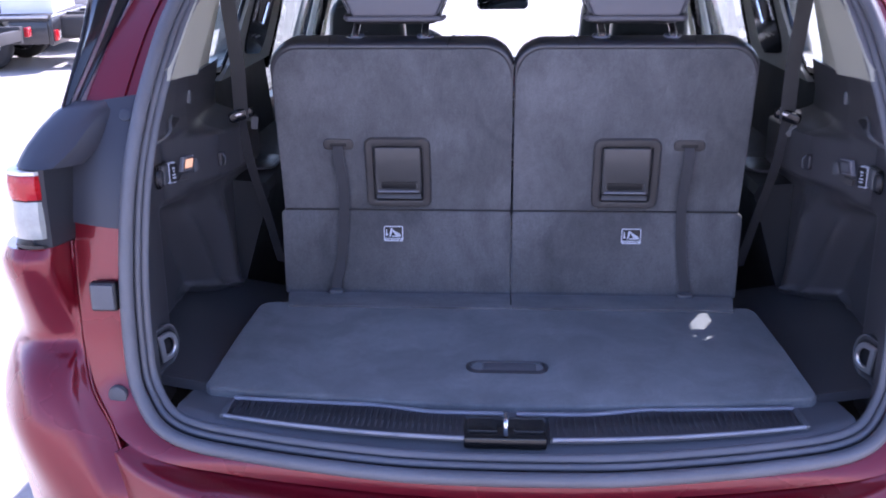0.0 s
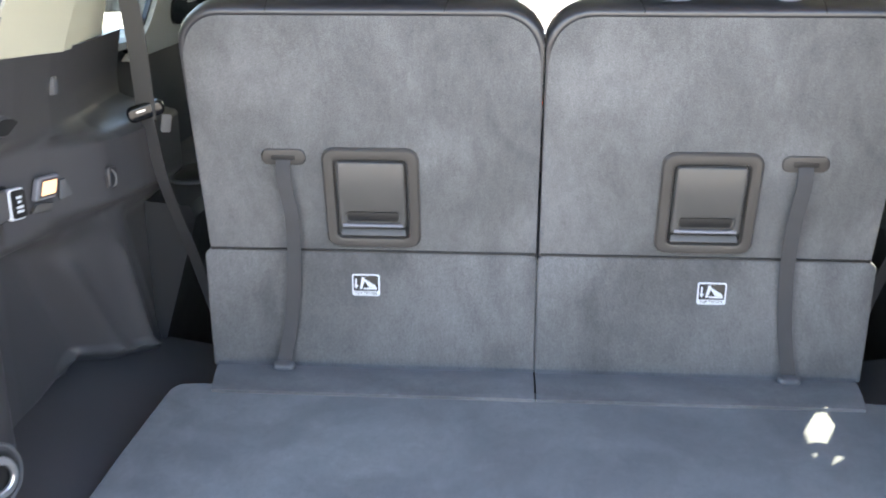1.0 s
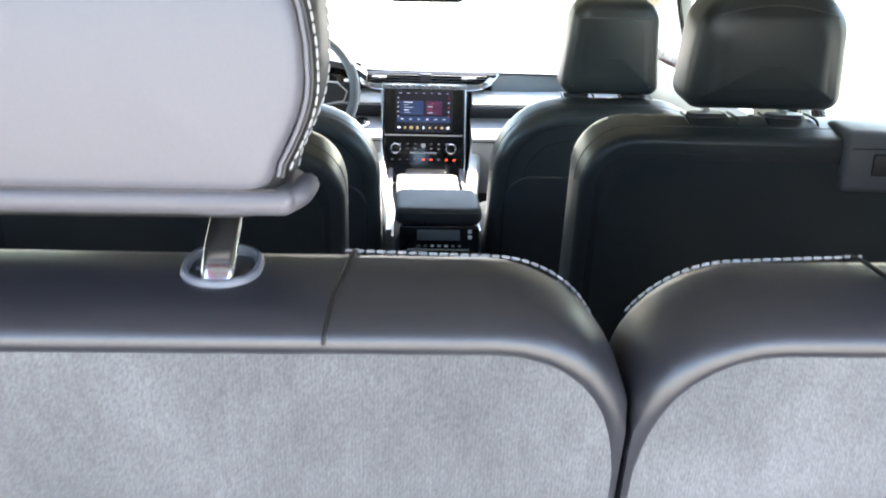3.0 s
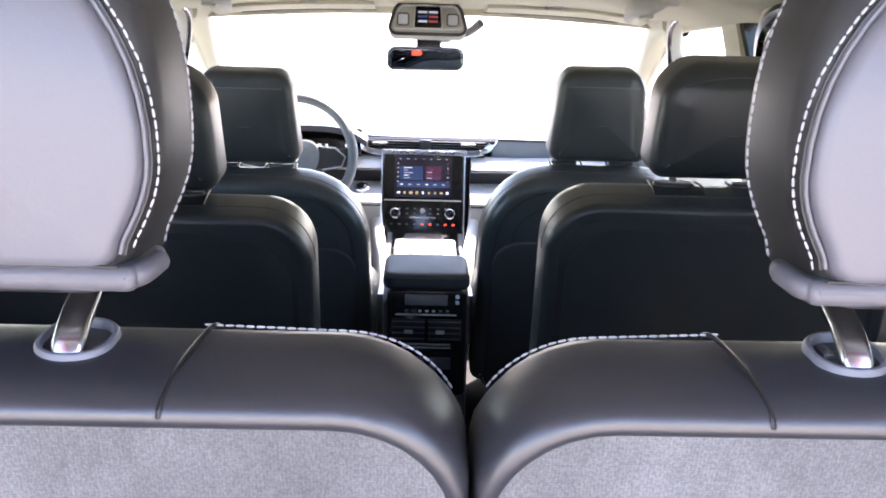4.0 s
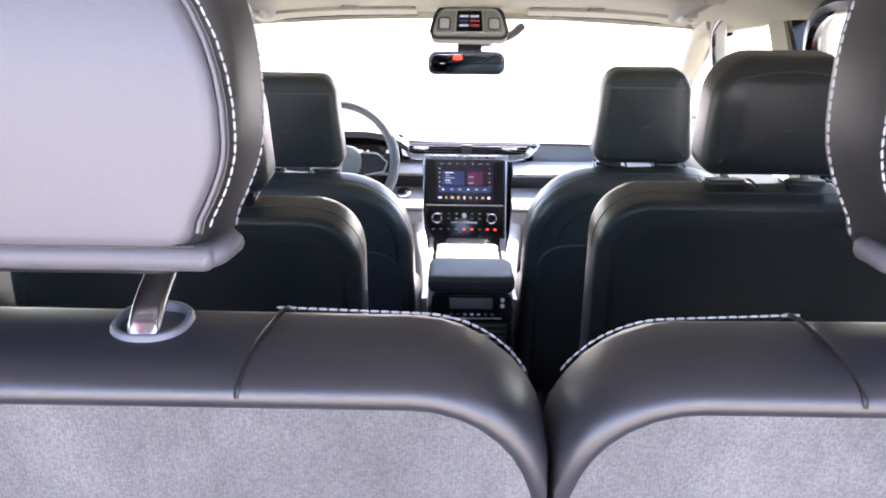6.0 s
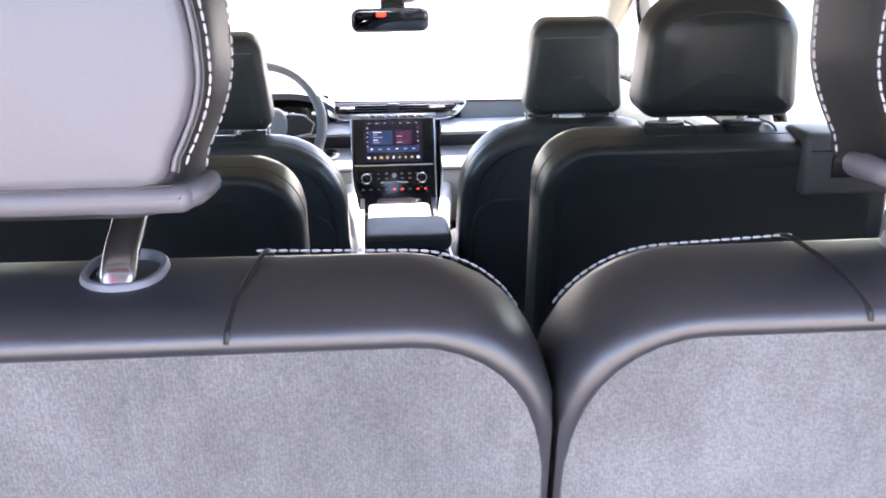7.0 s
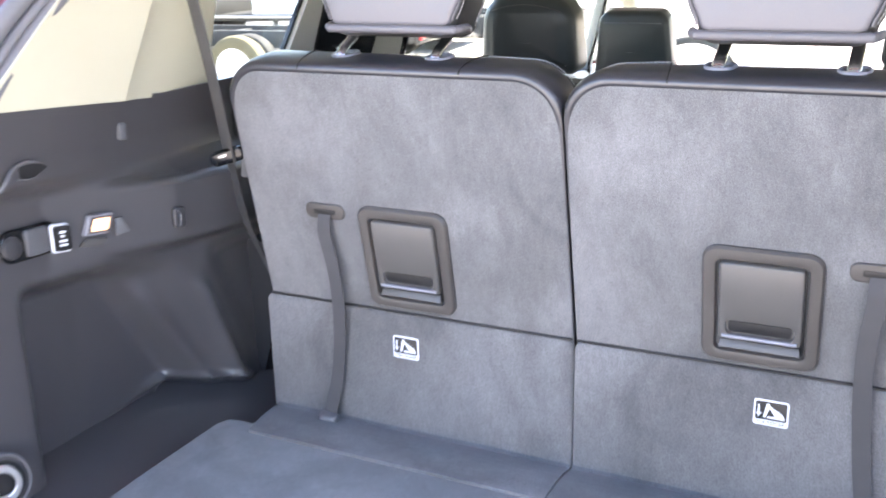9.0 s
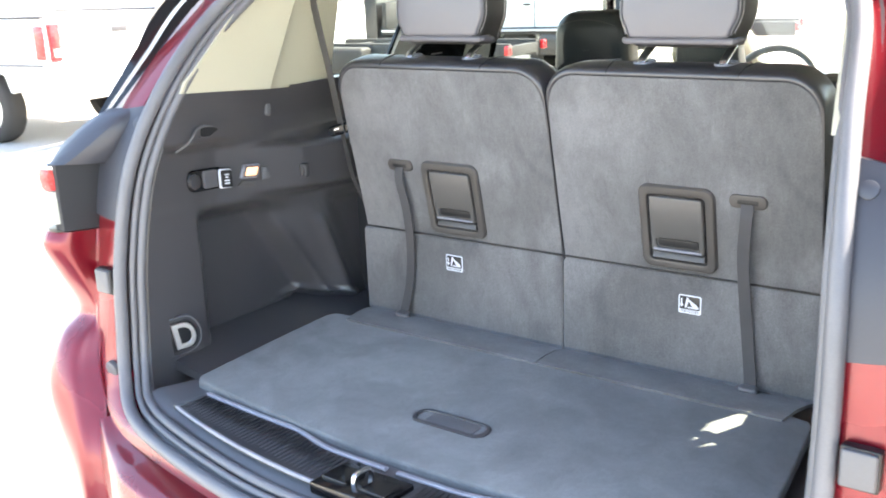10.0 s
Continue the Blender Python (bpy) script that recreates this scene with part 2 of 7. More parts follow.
def part(name, bm, material, parent, label="", smooth=40):
    """Links a bmesh, made in the car's coordinates, as one mesh under a thing or a part."""
    bmesh.ops.recalc_face_normals(bm, faces=bm.faces)
    if parent:
        if REAR["on"]:
            for v in bm.verts:
                v.co = rear_place(v.co)
        bm.transform(Matrix.Translation(-base_of(parent)))
    me = bpy.data.meshes.new(name)
    bm.to_mesh(me)
    bm.free()
    me.materials.append(material)
    if smooth:
        for p in me.polygons:
            p.use_smooth = True
        me.set_sharp_from_angle(angle=radians(smooth))
    ob = new(name, me)
    ob.parent = parent
    if label:
        tagged(ob, label)
    return ob


def solo(name, bm, material, at, label, category, group="", kind="", smooth=40):
    """One mesh that is a thing by itself, with its origin at the given place."""
    bm.transform(Matrix.Translation(-Vector(at)))
    ob = part(name, bm, material, None, "", smooth)
    ob.location = at
    return tagged(ob, label, category, group, kind)


def loft(rings, closed=True, caps=True, bm=None):
    bm = bm or bmesh.new()
    vs = [[bm.verts.new(p) for p in ring] for ring in rings]
    n = len(vs[0])
    for a, b in zip(vs, vs[1:]):
        for i in range(n if closed else n - 1):
            j = (i + 1) % n
            bm.faces.new((a[i], a[j], b[j], b[i]))
    if caps and closed:
        bm.faces.new(vs[0])
        bm.faces.new(vs[-1])
    return bm


def rrect(w, h, r, n=6, r_low=None):
    """A rounded rectangle round the origin; r_low: the radius of the lower corners."""
    r_low = r if r_low is None else r_low
    out = []
    for cx, cz, a0, q in ((1, 1, 0, r), (-1, 1, 90, r), (-1, -1, 180, r_low), (1, -1, 270, r_low)):
        for k in range(n + 1):
            a = radians(a0 + 90 * k / n)
            out.append((cx * (w / 2 - q) + q * math.cos(a), cz * (h / 2 - q) + q * math.sin(a)))
    return out


def grow(outline, d):
    """Moves a closed outline outwards by d."""
    n, out = len(outline), []
    area = sum(outline[i][0] * outline[(i + 1) % n][1] - outline[(i + 1) % n][0] * outline[i][1] for i in range(n))
    s = 1 if area > 0 else -1
    for i in range(n):
        a, b, c = Vector(outline[i - 1]), Vector(outline[i]), Vector(outline[(i + 1) % n])
        e, g = (b - a), (c - b)
        e = e.normalized() if e.length > 1e-9 else g.normalized()
        g = g.normalized() if g.length > 1e-9 else e
        nrm = Vector((e.y + g.y, -(e.x + g.x)))
        nrm = nrm.normalized() if nrm.length > 1e-9 else Vector((e.y, -e.x))
        out.append((b.x + s * d * nrm.x, b.y + s * d * nrm.y))
    return out


def plate(outline, m, d, edge=0.003, steps=3, dome=0.0, bm=None):
    """A plate with rounded rims: the outline lies in m's x-z plane, its back at y = 0 and its front at y = -d."""
    rings = [[m @ Vector((x, 0, z)) for x, z in outline]]
    for k in range(steps + 1):
        a = radians(90 * k / steps)
        inset, y = edge * (1 - math.cos(a)), -(d - edge) - edge * math.sin(a)
        rings.append([m @ Vector((x, y, z)) for x, z in grow(outline, -inset)])
    if dome:
        cx = sum(p[0] for p in outline) / len(outline)
        cz = sum(p[1] for p in outline) / len(outline)
        inner = grow(outline, -edge)
        for f, q in ((0.8, 0.36), (0.55, 0.70), (0.28, 0.93)):
            rings.append([m @ Vector((cx + (x - cx) * f, -d - dome * q, cz + (z - cz) * f)) for x, z in inner])
    return loft(rings, bm=bm)


def pillow(outline, m, d, edge, dome=0.0, back=None, bm=None):
    """A cushion: rounded rims both ways; m's x-z plane is its middle, y its depth."""
    back = edge if back is None else back
    rings = []
    cx = sum(p[0] for p in outline) / len(outline)
    cz = sum(p[1] for p in outline) / len(outline)

    hx = max(abs(p[0] - cx) for p in outline)
    hz = max(abs(p[1] - cz) for p in outline)

    def ring(inset, y, f=1.0, swell=0.0):
        o = grow(outline, -inset)
        row = []
        for x, z in o:
            u, v = (x - cx) * f, (z - cz) * f
            row.append(m @ Vector((cx + u, y + swell * (1 - (u / hx) ** 2) * (1 - (v / hz) ** 2), cz + v)))
        rings.append(row)
    for f in (0.15, 0.38, 0.6, 0.78, 0.92):
        ring(back, d / 2, f, dome)
    for k in range(5, -1, -1):
        a = radians(18 * k)
        ring(back * (1 - math.cos(a)), d / 2 - back + back * math.sin(a))
    for k in range(6):
        a = radians(18 * k)
        ring(edge * (1 - math.cos(a)), -(d / 2 - edge) - edge * math.sin(a))
    for f in (0.92, 0.78, 0.6, 0.38, 0.15):
        ring(edge, -d / 2, f, -dome)
    return loft(rings, bm=bm)


def spline(points, n=8, closed=False):
    """A smooth line through the points."""
    ps = [Vector(p) for p in points]
    out, m = [], len(ps)
    for i in range(m if closed else m - 1):
        if closed:
            a, b, c, d = ps[i - 1], ps[i], ps[(i + 1) % m], ps[(i + 2) % m]
        else:
            a, b, c, d = ps[max(i - 1, 0)], ps[i], ps[i + 1], ps[min(i + 2, m - 1)]
        for k in range(n):
            t = k / n
            out.append(0.5 * ((2 * b) + (c - a) * t + (2 * a - 5 * b + 4 * c - d) * t * t + (3 * b - a - 3 * c + d) * t ** 3))
    if not closed:
        out.append(ps[-1])
    return out


def sweep(line, section, up=(0, 0, 1), closed=False, bm=None):
    """Sweeps a section (points across, along up) down a line of points."""
    rings, n = [], len(line)
    for i, p in enumerate(line):
        q = line[(i + 1) % n] if closed or i < n - 1 else line[i]
        o = line[i - 1] if closed or i > 0 else line[i]
        way = (q - o).normalized()
        u = Vector(up)
        side = way.cross(u)
        side = side.normalized() if side.length > 1e-6 else Vector((1, 0, 0))
        u = side.cross(way).normalized()
        rings.append([p + side * a + u * b for a, b in section])
    if closed:
        rings.append(rings[0])
        return loft(rings, caps=False, bm=bm)
    return loft(rings, bm=bm)


def circle(r, n=10):
    return [(r * math.cos(2 * math.pi * k / n), r * math.sin(2 * math.pi * k / n)) for k in range(n)]


def tube(line, r, n=10, up=(0, 0, 1), closed=False, bm=None):
    return sweep([Vector(p) for p in line], circle(r, n), up, closed, bm)


def box(x0, x1, y0, y1, z0, z1, bevel=0.004, seg=2, bm=None):
    b = bmesh.new()
    bmesh.ops.create_cube(b, size=1.0)
    b.transform(Matrix.Translation(((x0 + x1) / 2, (y0 + y1) / 2, (z0 + z1) / 2)) @ Matrix.Diagonal((abs(x1 - x0), abs(y1 - y0), abs(z1 - z0), 1)))
    if bevel:
        bmesh.ops.bevel(b, geom=b.edges[:], offset=bevel, segments=seg, profile=0.5, affect="EDGES")
    if bm is None:
        return b
    me = bpy.data.meshes.new("scratch")
    b.to_mesh(me)
    b.free()
    bm.from_mesh(me)
    bpy.data.meshes.remove(me)
    return bm


def disc(m, r, d, n=20, bevel=0.0, bm=None):
    return plate([(x, z) for x, z in circle(r, n)], m, d, bevel or min(0.001, d * 0.4), 2, bm=bm)


def stitches(line, length, gap, r, bm=None):
    """A row of short threads along a line."""
    bm = bm or bmesh.new()
    run, last = 0.0, line[0]
    pts = [line[0]]
    total = [0.0]
    for p in line[1:]:
        run += (p - last).length
        total.append(run)
        pts.append(p)
        last = p

    def at(s):
        for i in range(1, len(total)):
            if s <= total[i]:
                f = (s - total[i - 1]) / max(1e-9, total[i] - total[i - 1])
                return pts[i - 1].lerp(pts[i], f)
        return pts[-1]
    s = 0.0
    while s + length < run:
        a, b = at(s), at(s + length)
        mid = (a + b) / 2
        way = (b - a).normalized()
        side = way.cross(Vector((0, 0, 1)))
        side = side.normalized() if side.length > 1e-4 else Vector((1, 0, 0))
        u = side.cross(way)
        rings = []
        for f, q in ((-0.5, 0.3), (-0.3, 1.0), (0.3, 1.0), (0.5, 0.3)):
            rings.append([mid + way * length * f + (side * x + u * z) * q for x, z in circle(r, 6)])
        loft(rings, bm=bm)
        s += length + gap
    return bm


def sheet(fn, us, vs, thick, out):
    """A shell over a grid: fn(u, v) gives the place; thick metres in the direction out."""
    bm = bmesh.new()
    grid = [[bm.verts.new(fn(u, v)) for v in vs] for u in us]
    for a, b in zip(grid, grid[1:]):
        for i in range(len(vs) - 1):
            bm.faces.new((a[i], a[i + 1], b[i + 1], b[i]))
    if thick:
        o = Vector(out) * thick
        rim = [g[0] for g in grid] + grid[-1][1:] + [g[-1] for g in reversed(grid[:-1])] + list(reversed(grid[0][1:-1]))
        outer = [bm.verts.new(v.co + o) for v in rim]
        for i in range(len(rim)):
            j = (i + 1) % len(rim)
            bm.faces.new((rim[i], rim[j], outer[j], outer[i]))
    return bm


def ss(a, b, x):
    t = min(1.0, max(0.0, (x - a) / (b - a)))
    return t * t * (3 - 2 * t)


def lerp_smooth(rows, x):
    """As lerp_table, but with an even slope through the keys."""
    i = max(0, min(len(rows) - 2, sum(1 for r in rows[1:-1] if r[0] <= x)))
    (x0, a), (x1, b) = rows[i], rows[i + 1]
    m0 = (b - rows[max(0, i - 1)][1]) / (x1 - rows[max(0, i - 1)][0])
    m1 = (rows[min(len(rows) - 1, i + 2)][1] - a) / (rows[min(len(rows) - 1, i + 2)][0] - x0)
    h = x1 - x0
    t = (x - x0) / h
    return a * (2 * t ** 3 - 3 * t * t + 1) + m0 * h * (t ** 3 - 2 * t * t + t) + b * (3 * t * t - 2 * t ** 3) + m1 * h * (t ** 3 - t * t)


def lerp_table(rows, x):
    for (a, u), (b, v) in zip(rows, rows[1:]):
        if x <= b:
            f = 0 if x < a else (x - a) / (b - a)
            return u + (v - u) * f
    return rows[-1][1]


def span(a, b, n):
    return [a + (b - a) * k / (n - 1) for k in range(n)]


# ---------------------------------------------------------------- ground and distance
def build_ground():
    bm = bmesh.new()
    rs = [0.0, 3, 6, 10, 16, 26, 45, 90, 200, 600, 2000]
    rings = [[Vector((r * math.cos(a), 4 + r * math.sin(a), 0)) for a in (2 * math.pi * k / 40 for k in range(40))] for r in rs[1:]]
    loft(rings, caps=False, bm=bm)
    bm.faces.new([v for v in bm.verts if abs((v.co - Vector((0, 4, 0))).length - 3) < 0.01])
    solo("ground", bm, TARMAC, (0, 4, 0), "pale dusty parking lot bleached by the sun", "ground", kind="structure", smooth=0)


build_ground()

# ---------------------------------------------------------------- the car's shell
HEAD = [(2.0, 1.685), (2.6, 1.695), (3.2, 1.685), (3.8, 1.655), (4.4, 1.605), (4.9, 1.560), (5.2, 1.530), (5.5, 1.50)]


def head_z(y):
    return lerp_table(HEAD, y)


def build_headliner():
    def fn(u, v):
        drop = (0.055 - 0.030 * ss(4.6, 5.1, v)) * abs(u / 0.66) ** 5 + 0.012 * (u / 0.66) ** 2
        return Vector((u, v, head_z(v) + 0.012 - drop))
    bm = sheet(fn, span(-0.66, 0.66, 31), span(2.56, 5.22, 30), 0.03, (0, 0, 1))
    solo("ceiling", bm, CREAM, (0, 3.9, 1.65), "pale cream woven headliner over the whole cabin", "ceiling", kind="structure")

    def roof(u, v):
        return Vector((u, v, head_z(v) + 0.070 - 0.05 * abs(u / 0.76) ** 4))
    return sheet(roof, span(-0.755, 0.755, 25), span(2.5, 5.3, 20), 0.02, (0, 0, -1))


car = thing("car", (0, 4.2, 0), "dark red metallic estate car with its tailgate open", "car")
part("roof", build_headliner(), PAINT, car)

def gate_row(y, z, hw, drop):
    return [Vector((hw * k / 8, y, z - drop * abs(k / 8) ** 4)) for k in range(-8, 9)] + [Vector((hw * k / 8 * 0.97, y + 0.01, z - 0.055 - drop * abs(k / 8) ** 4)) for k in range(8, -9, -1)]


GATE = [(2.60, 1.835, 0.60, 0.02), (2.42, 1.99, 0.64, 0.02), (2.18, 2.19, 0.70, 0.03), (1.98, 2.34, 0.73, 0.04), (1.88, 2.38, 0.74, 0.05), (1.74, 2.37, 0.75, 0.06), (1.56, 2.32, 0.74, 0.07), (1.48, 2.27, 0.70, 0.07)]
gate = part("tailgate", loft([gate_row(*g) for g in GATE]), PAINT, car, "raised dark red tailgate")
part("gate_trim", loft([[Vector((hw * 0.8 * k, y + 0.012, z - 0.062 - 0.02 * (1 - k * k))) for k in (-1, -0.5, 0, 0.5, 1)] + [Vector((hw * 0.8 * k, y + 0.012, z - 0.05)) for k in (1, 0, -1)] for y, z, hw, d in GATE[1:-1]]), PLASTIC, gate)

bm = box(-0.74, 0.74, 2.30, 6.3, 0.40, 0.46, 0.01)
solo("floor", bm, CABIN_CARPET, (0, 4.3, 0.40), "black carpeted cabin floor between the seats", "floor", kind="structure")

# the line of the tailgate opening's seal on the minus side, from the top centre down to the sill's centre
SEAL = [(0.0, 2.62, 1.705), (-0.37, 2.60, 1.70), (-0.52, 2.53, 1.665), (-0.602, 2.41, 1.55), (-0.634, 2.295, 1.41), (-0.656, 2.212, 1.25),
        (-0.668, 2.174, 1.08), (-0.668, 2.157, 0.93), (-0.653, 2.140, 0.85), (-0.595, 2.105, 0.796), (-0.45, 2.060, 0.785), (-0.2, 2.016, 0.779), (0.0, 2.008, 0.778)]
RIM = [(0.0, 2.60, 1.76), (-0.44, 2.58, 1.755), (-0.62, 2.54, 1.70), (-0.700, 2.44, 1.57), (-0.738, 2.32, 1.44), (-0.772, 2.222, 1.28),
       (-0.773, 2.180, 1.08), (-0.762, 2.150, 0.92), (-0.733, 2.122, 0.82), (-0.65, 2.088, 0.752), (-0.48, 2.052, 0.735), (-0.2, 2.012, 0.728), (0.0, 2.004, 0.727)]


def mirror(p, s):
    return Vector((p[0] * -s if s > 0 else p[0], p[1], p[2]))


def side_line(rows, s, a=0, b=None, n=8):
    return [mirror(p, s) for p in spline(rows[a:b], n)]


def build_seal():
    whole = side_line(SEAL, -1, n=8)
    whole = whole + [Vector((-p.x, p.y, p.z)) for p in reversed(whole[1:-1])]
    ring = []
    n = len(whole)
    middle = Vector((0, 2.25, 1.2))
    lanes = {"seal_lip": (-0.011, 0.022, 0.0085), "seal_bead": (-0.003, 0.008, 0.0062), "seal": (0.010, -0.010, 0.0125)}
    for name, (out, back, r) in lanes.items():
        line = []
        for i, p in enumerate(whole):
            way = (whole[(i + 1) % n] - whole[i - 1]).normalized()
            away = (p - middle)
            away = (away - way * away.dot(way)).normalized()
            away.y *= 0.3
            line.append(p + away.normalized() * out + Vector((0, back, 0)))
        sec = [(x * 1.0, z) for x, z in circle(r, 12)]
        part(name, sweep(line, sec, (0, 1, 0), True), RUBBER, car, "soft grey-black rubber seal round the tailgate opening" if name == "seal" else "")
    # the metal fold that carries the seal
    bm = bmesh.new()
    rings = []
    for i, p in enumerate(whole):
        way = (whole[(i + 1) % n] - whole[i - 1]).normalized()
        away = (p - middle)
        away = (away - way * away.dot(way)).normalized()
        rings.append([p + away * 0.03 + Vector((0, 0.012, 0)), p + away * 0.004 + Vector((0, 0.012, 0)), p - away * 0.012 + Vector((0, 0.036, 0)), p + away * 0.03 + Vector((0, 0.06, 0))])
    rings.append(rings[0])
    part("seal_flange", loft(rings, caps=False), PLASTIC, car)


REAR["on"] = True
build_seal()


def rear_flange(s):
    """The painted frame beside the opening, with the dark cover, the lamp, the stops and the corner of the bumper."""
    inner, outer = spline(SEAL, 8), spline(RIM, 8)

    def across(line, u):
        i = min(int(u), len(line) - 2)
        return line[i].lerp(line[i + 1], u - i)

    def strip(a, b, lift=0.0, skew_a=0.0, skew_b=0.0, step=0.0):
        """A band of the frame from row a to row b, its ends skewed by some rows, with a crease where it steps."""
        rings = []
        for i in range(a, b + 1):
            row = []
            for f in (0.0, 0.14, 0.29, 0.315, 0.45, 0.62, 0.82, 1.0):
                t = (i - a) / (b - a)
                u = i + f * (skew_a * (1 - t) + skew_b * t)
                p = across(inner, u) + Vector((-0.018 if i < 64 else 0, 0, -0.012 if i > 64 else 0))
                r = p.lerp(across(outer, u), f)
                row.append(r + Vector((0, -lift - 0.004 * math.sin(math.pi * f) + (step if f < 0.3 else 0.0), 0)))
            row += [r + Vector((0, 0.02, 0)) for r in reversed(row)]
            rings.append([mirror(r, s) for r in row])
        return loft(rings)
    n = len(inner) - 1
    SKEW = 2.4
    part("pillar_skin", strip(0, 35, 0.0, 0.0, SKEW, 0.006), PAINT, car)
    part("opening_frame", strip(45, n, 0.0), PAINT, car)
    part("pillar_cover", strip(34, 45, 0.006, SKEW), SLATE, car, "slate grey plastic cover beside the seal")
    # plug in the cover, square rubber stop and round plug in the frame
    p = mirror((-0.680, 2.2415, 1.337), s)
    part("cover_plug", disc(Matrix.Translation(p) @ pose(0, 0, 0, -24), 0.012, 0.002, 18, 0.0008), SLATE, car)
    p = mirror((-0.7185, 2.150, 1.027), s)
    stop = part("rubber_stop", plate(rrect(0.041, 0.047, 0.004), Matrix.Translation(p + Vector((0, 0.004, 0))), 0.012, 0.003), PLASTIC_GREY, car, "square grey rubber stop")
    part("stop_base", plate(rrect(0.047, 0.053, 0.005), Matrix.Translation(p + Vector((0, 0.012, 0))), 0.014, 0.002), DEEP_BLACK, stop)
    p = mirror((-0.704, 2.136, 0.850), s)
    part("round_plug", disc(Matrix.Translation(p) @ pose(0, 0, 0, 10), 0.017, 0.010, 20, 0.002), PLASTIC_GREY, car, "round grey rubber plug")
    # black edge glass in two strips with bright mouldings, outside the pillar
    hi = [(-0.695, 2.442, 1.575), (-0.727, 2.353, 1.47), (-0.764, 2.252, 1.350), (-0.772, 2.235, 1.325)]
    lo = [(-0.740, 2.394, 1.58), (-0.760, 2.312, 1.47), (-0.786, 2.232, 1.352), (-0.794, 2.215, 1.325)]
    hi = [(-0.63, 2.64, 1.76)] + hi
    lo = [(-0.68, 2.60, 1.76)] + lo
    for nm, f0, f1, mt in (("edge_glass", 0.04, 0.49, DARK_GLASS), ("quarter_glass_edge", 0.53, 1.6, DARK_GLASS), ("glass_moulding", 0.49, 0.53, SATIN), ("glass_moulding", 0.0, 0.04, SATIN), ("glass_moulding", 1.6, 1.66, SATIN)):
        rings = []
        for a, b in zip(spline(hi, 6), spline(lo, 6)):
            d = b - a
            proud = Vector((-0.002, -0.005, 0)) if mt is SATIN else Vector()
            def at(f):
                return a + d * f + Vector((0, 0.09 * max(0, f - 0.9) ** 2, 0)) + proud
            row = [at(f0), at(0.5 * (f0 + f1)) + Vector((0, -0.001, 0)), at(f1)]
            row += [r + Vector((0.012, 0.025, 0)) for r in reversed(row)]
            rings.append([mirror(r, s) for r in row])
        part(nm, loft(rings), mt, car, "gloss black glass edge of the rear pillar" if mt is DARK_GLASS else "")
    # dark shoulder above the lamp, swelling rearwards and outwards
    rings = []
    for z, x0, x1, y0, y1 in ((1.360, 0.708, 0.786, 2.246, 2.252), (1.345, 0.706, 0.802, 2.224, 2.226), (1.318, 0.720, 0.822, 2.192, 2.196), (1.290, 0.734, 0.836, 2.162, 2.168), (1.268, 0.750, 0.845, 2.138, 2.152), (1.256, 0.762, 0.848, 2.126, 2.146)):
        row = [(x0 - 0.014, y0 + 0.062), (x0 - 0.004, y0 + 0.032), (x0 + 0.012, y0 + 0.008), (x0 + 0.034, y0), (0.5 * (x0 + x1) + 0.012, 0.5 * (y0 + y1) - 0.006), (x1 - 0.012, y1 - 0.003), (x1, y1 + 0.012), (x1, y1 + 0.10), (x0 - 0.014, y1 + 0.10)]
        rings.append([mirror((-x, y, z), s) for x, y in row])
    part("lamp_shoulder", loft(rings), SLATE, car, "dark slate plastic shoulder over the tail lamp")
    # tail lamp: black housing on its inner flank, red and clear lenses
    rings = [[mirror((-x, y, z), s) for x, y in ((0.770, 2.20), (0.776, 2.172), (0.779, 2.14), (0.783, 2.120), (0.80, 2.116), (0.82, 2.125), (0.82, 2.22), (0.77, 2.22))] for z in (1.124, 1.128, 1.19, 1.25, 1.256)]
    lamp = part("tail_lamp", loft(rings), CABIN_PANEL, car, "black plastic tail lamp housing")
    for nm, z0, z1, mt in (("red_lens", 1.206, 1.246, LENS_RED), ("clear_lens", 1.139, 1.203, LENS_CLEAR), ("lens_line", 1.2475, 1.2535, SATIN), ("lens_line", 1.122, 1.1275, DEEP_BLACK)):
        rings = []
        for z in span(z0, z1, 5):
            e = 0.004 * math.sin(math.pi * (z - z0) / (z1 - z0)) if mt in (LENS_RED, LENS_CLEAR) else 0.0
            row = [(0.787, 2.124), (0.795, 2.112 - e), (0.815, 2.108 - e), (0.836, 2.116 - e), (0.854, 2.134 - e), (0.870 + e, 2.17), (0.882 + e, 2.24), (0.89 + e, 2.36), (0.87, 2.36), (0.80, 2.20)]
            rings.append([mirror((-x, y, z), s) for x, y in row])
        part(nm, loft(rings), mt, lamp, {"red_lens": "red lamp lens", "clear_lens": "clear ribbed lamp lens"}.get(nm, ""))
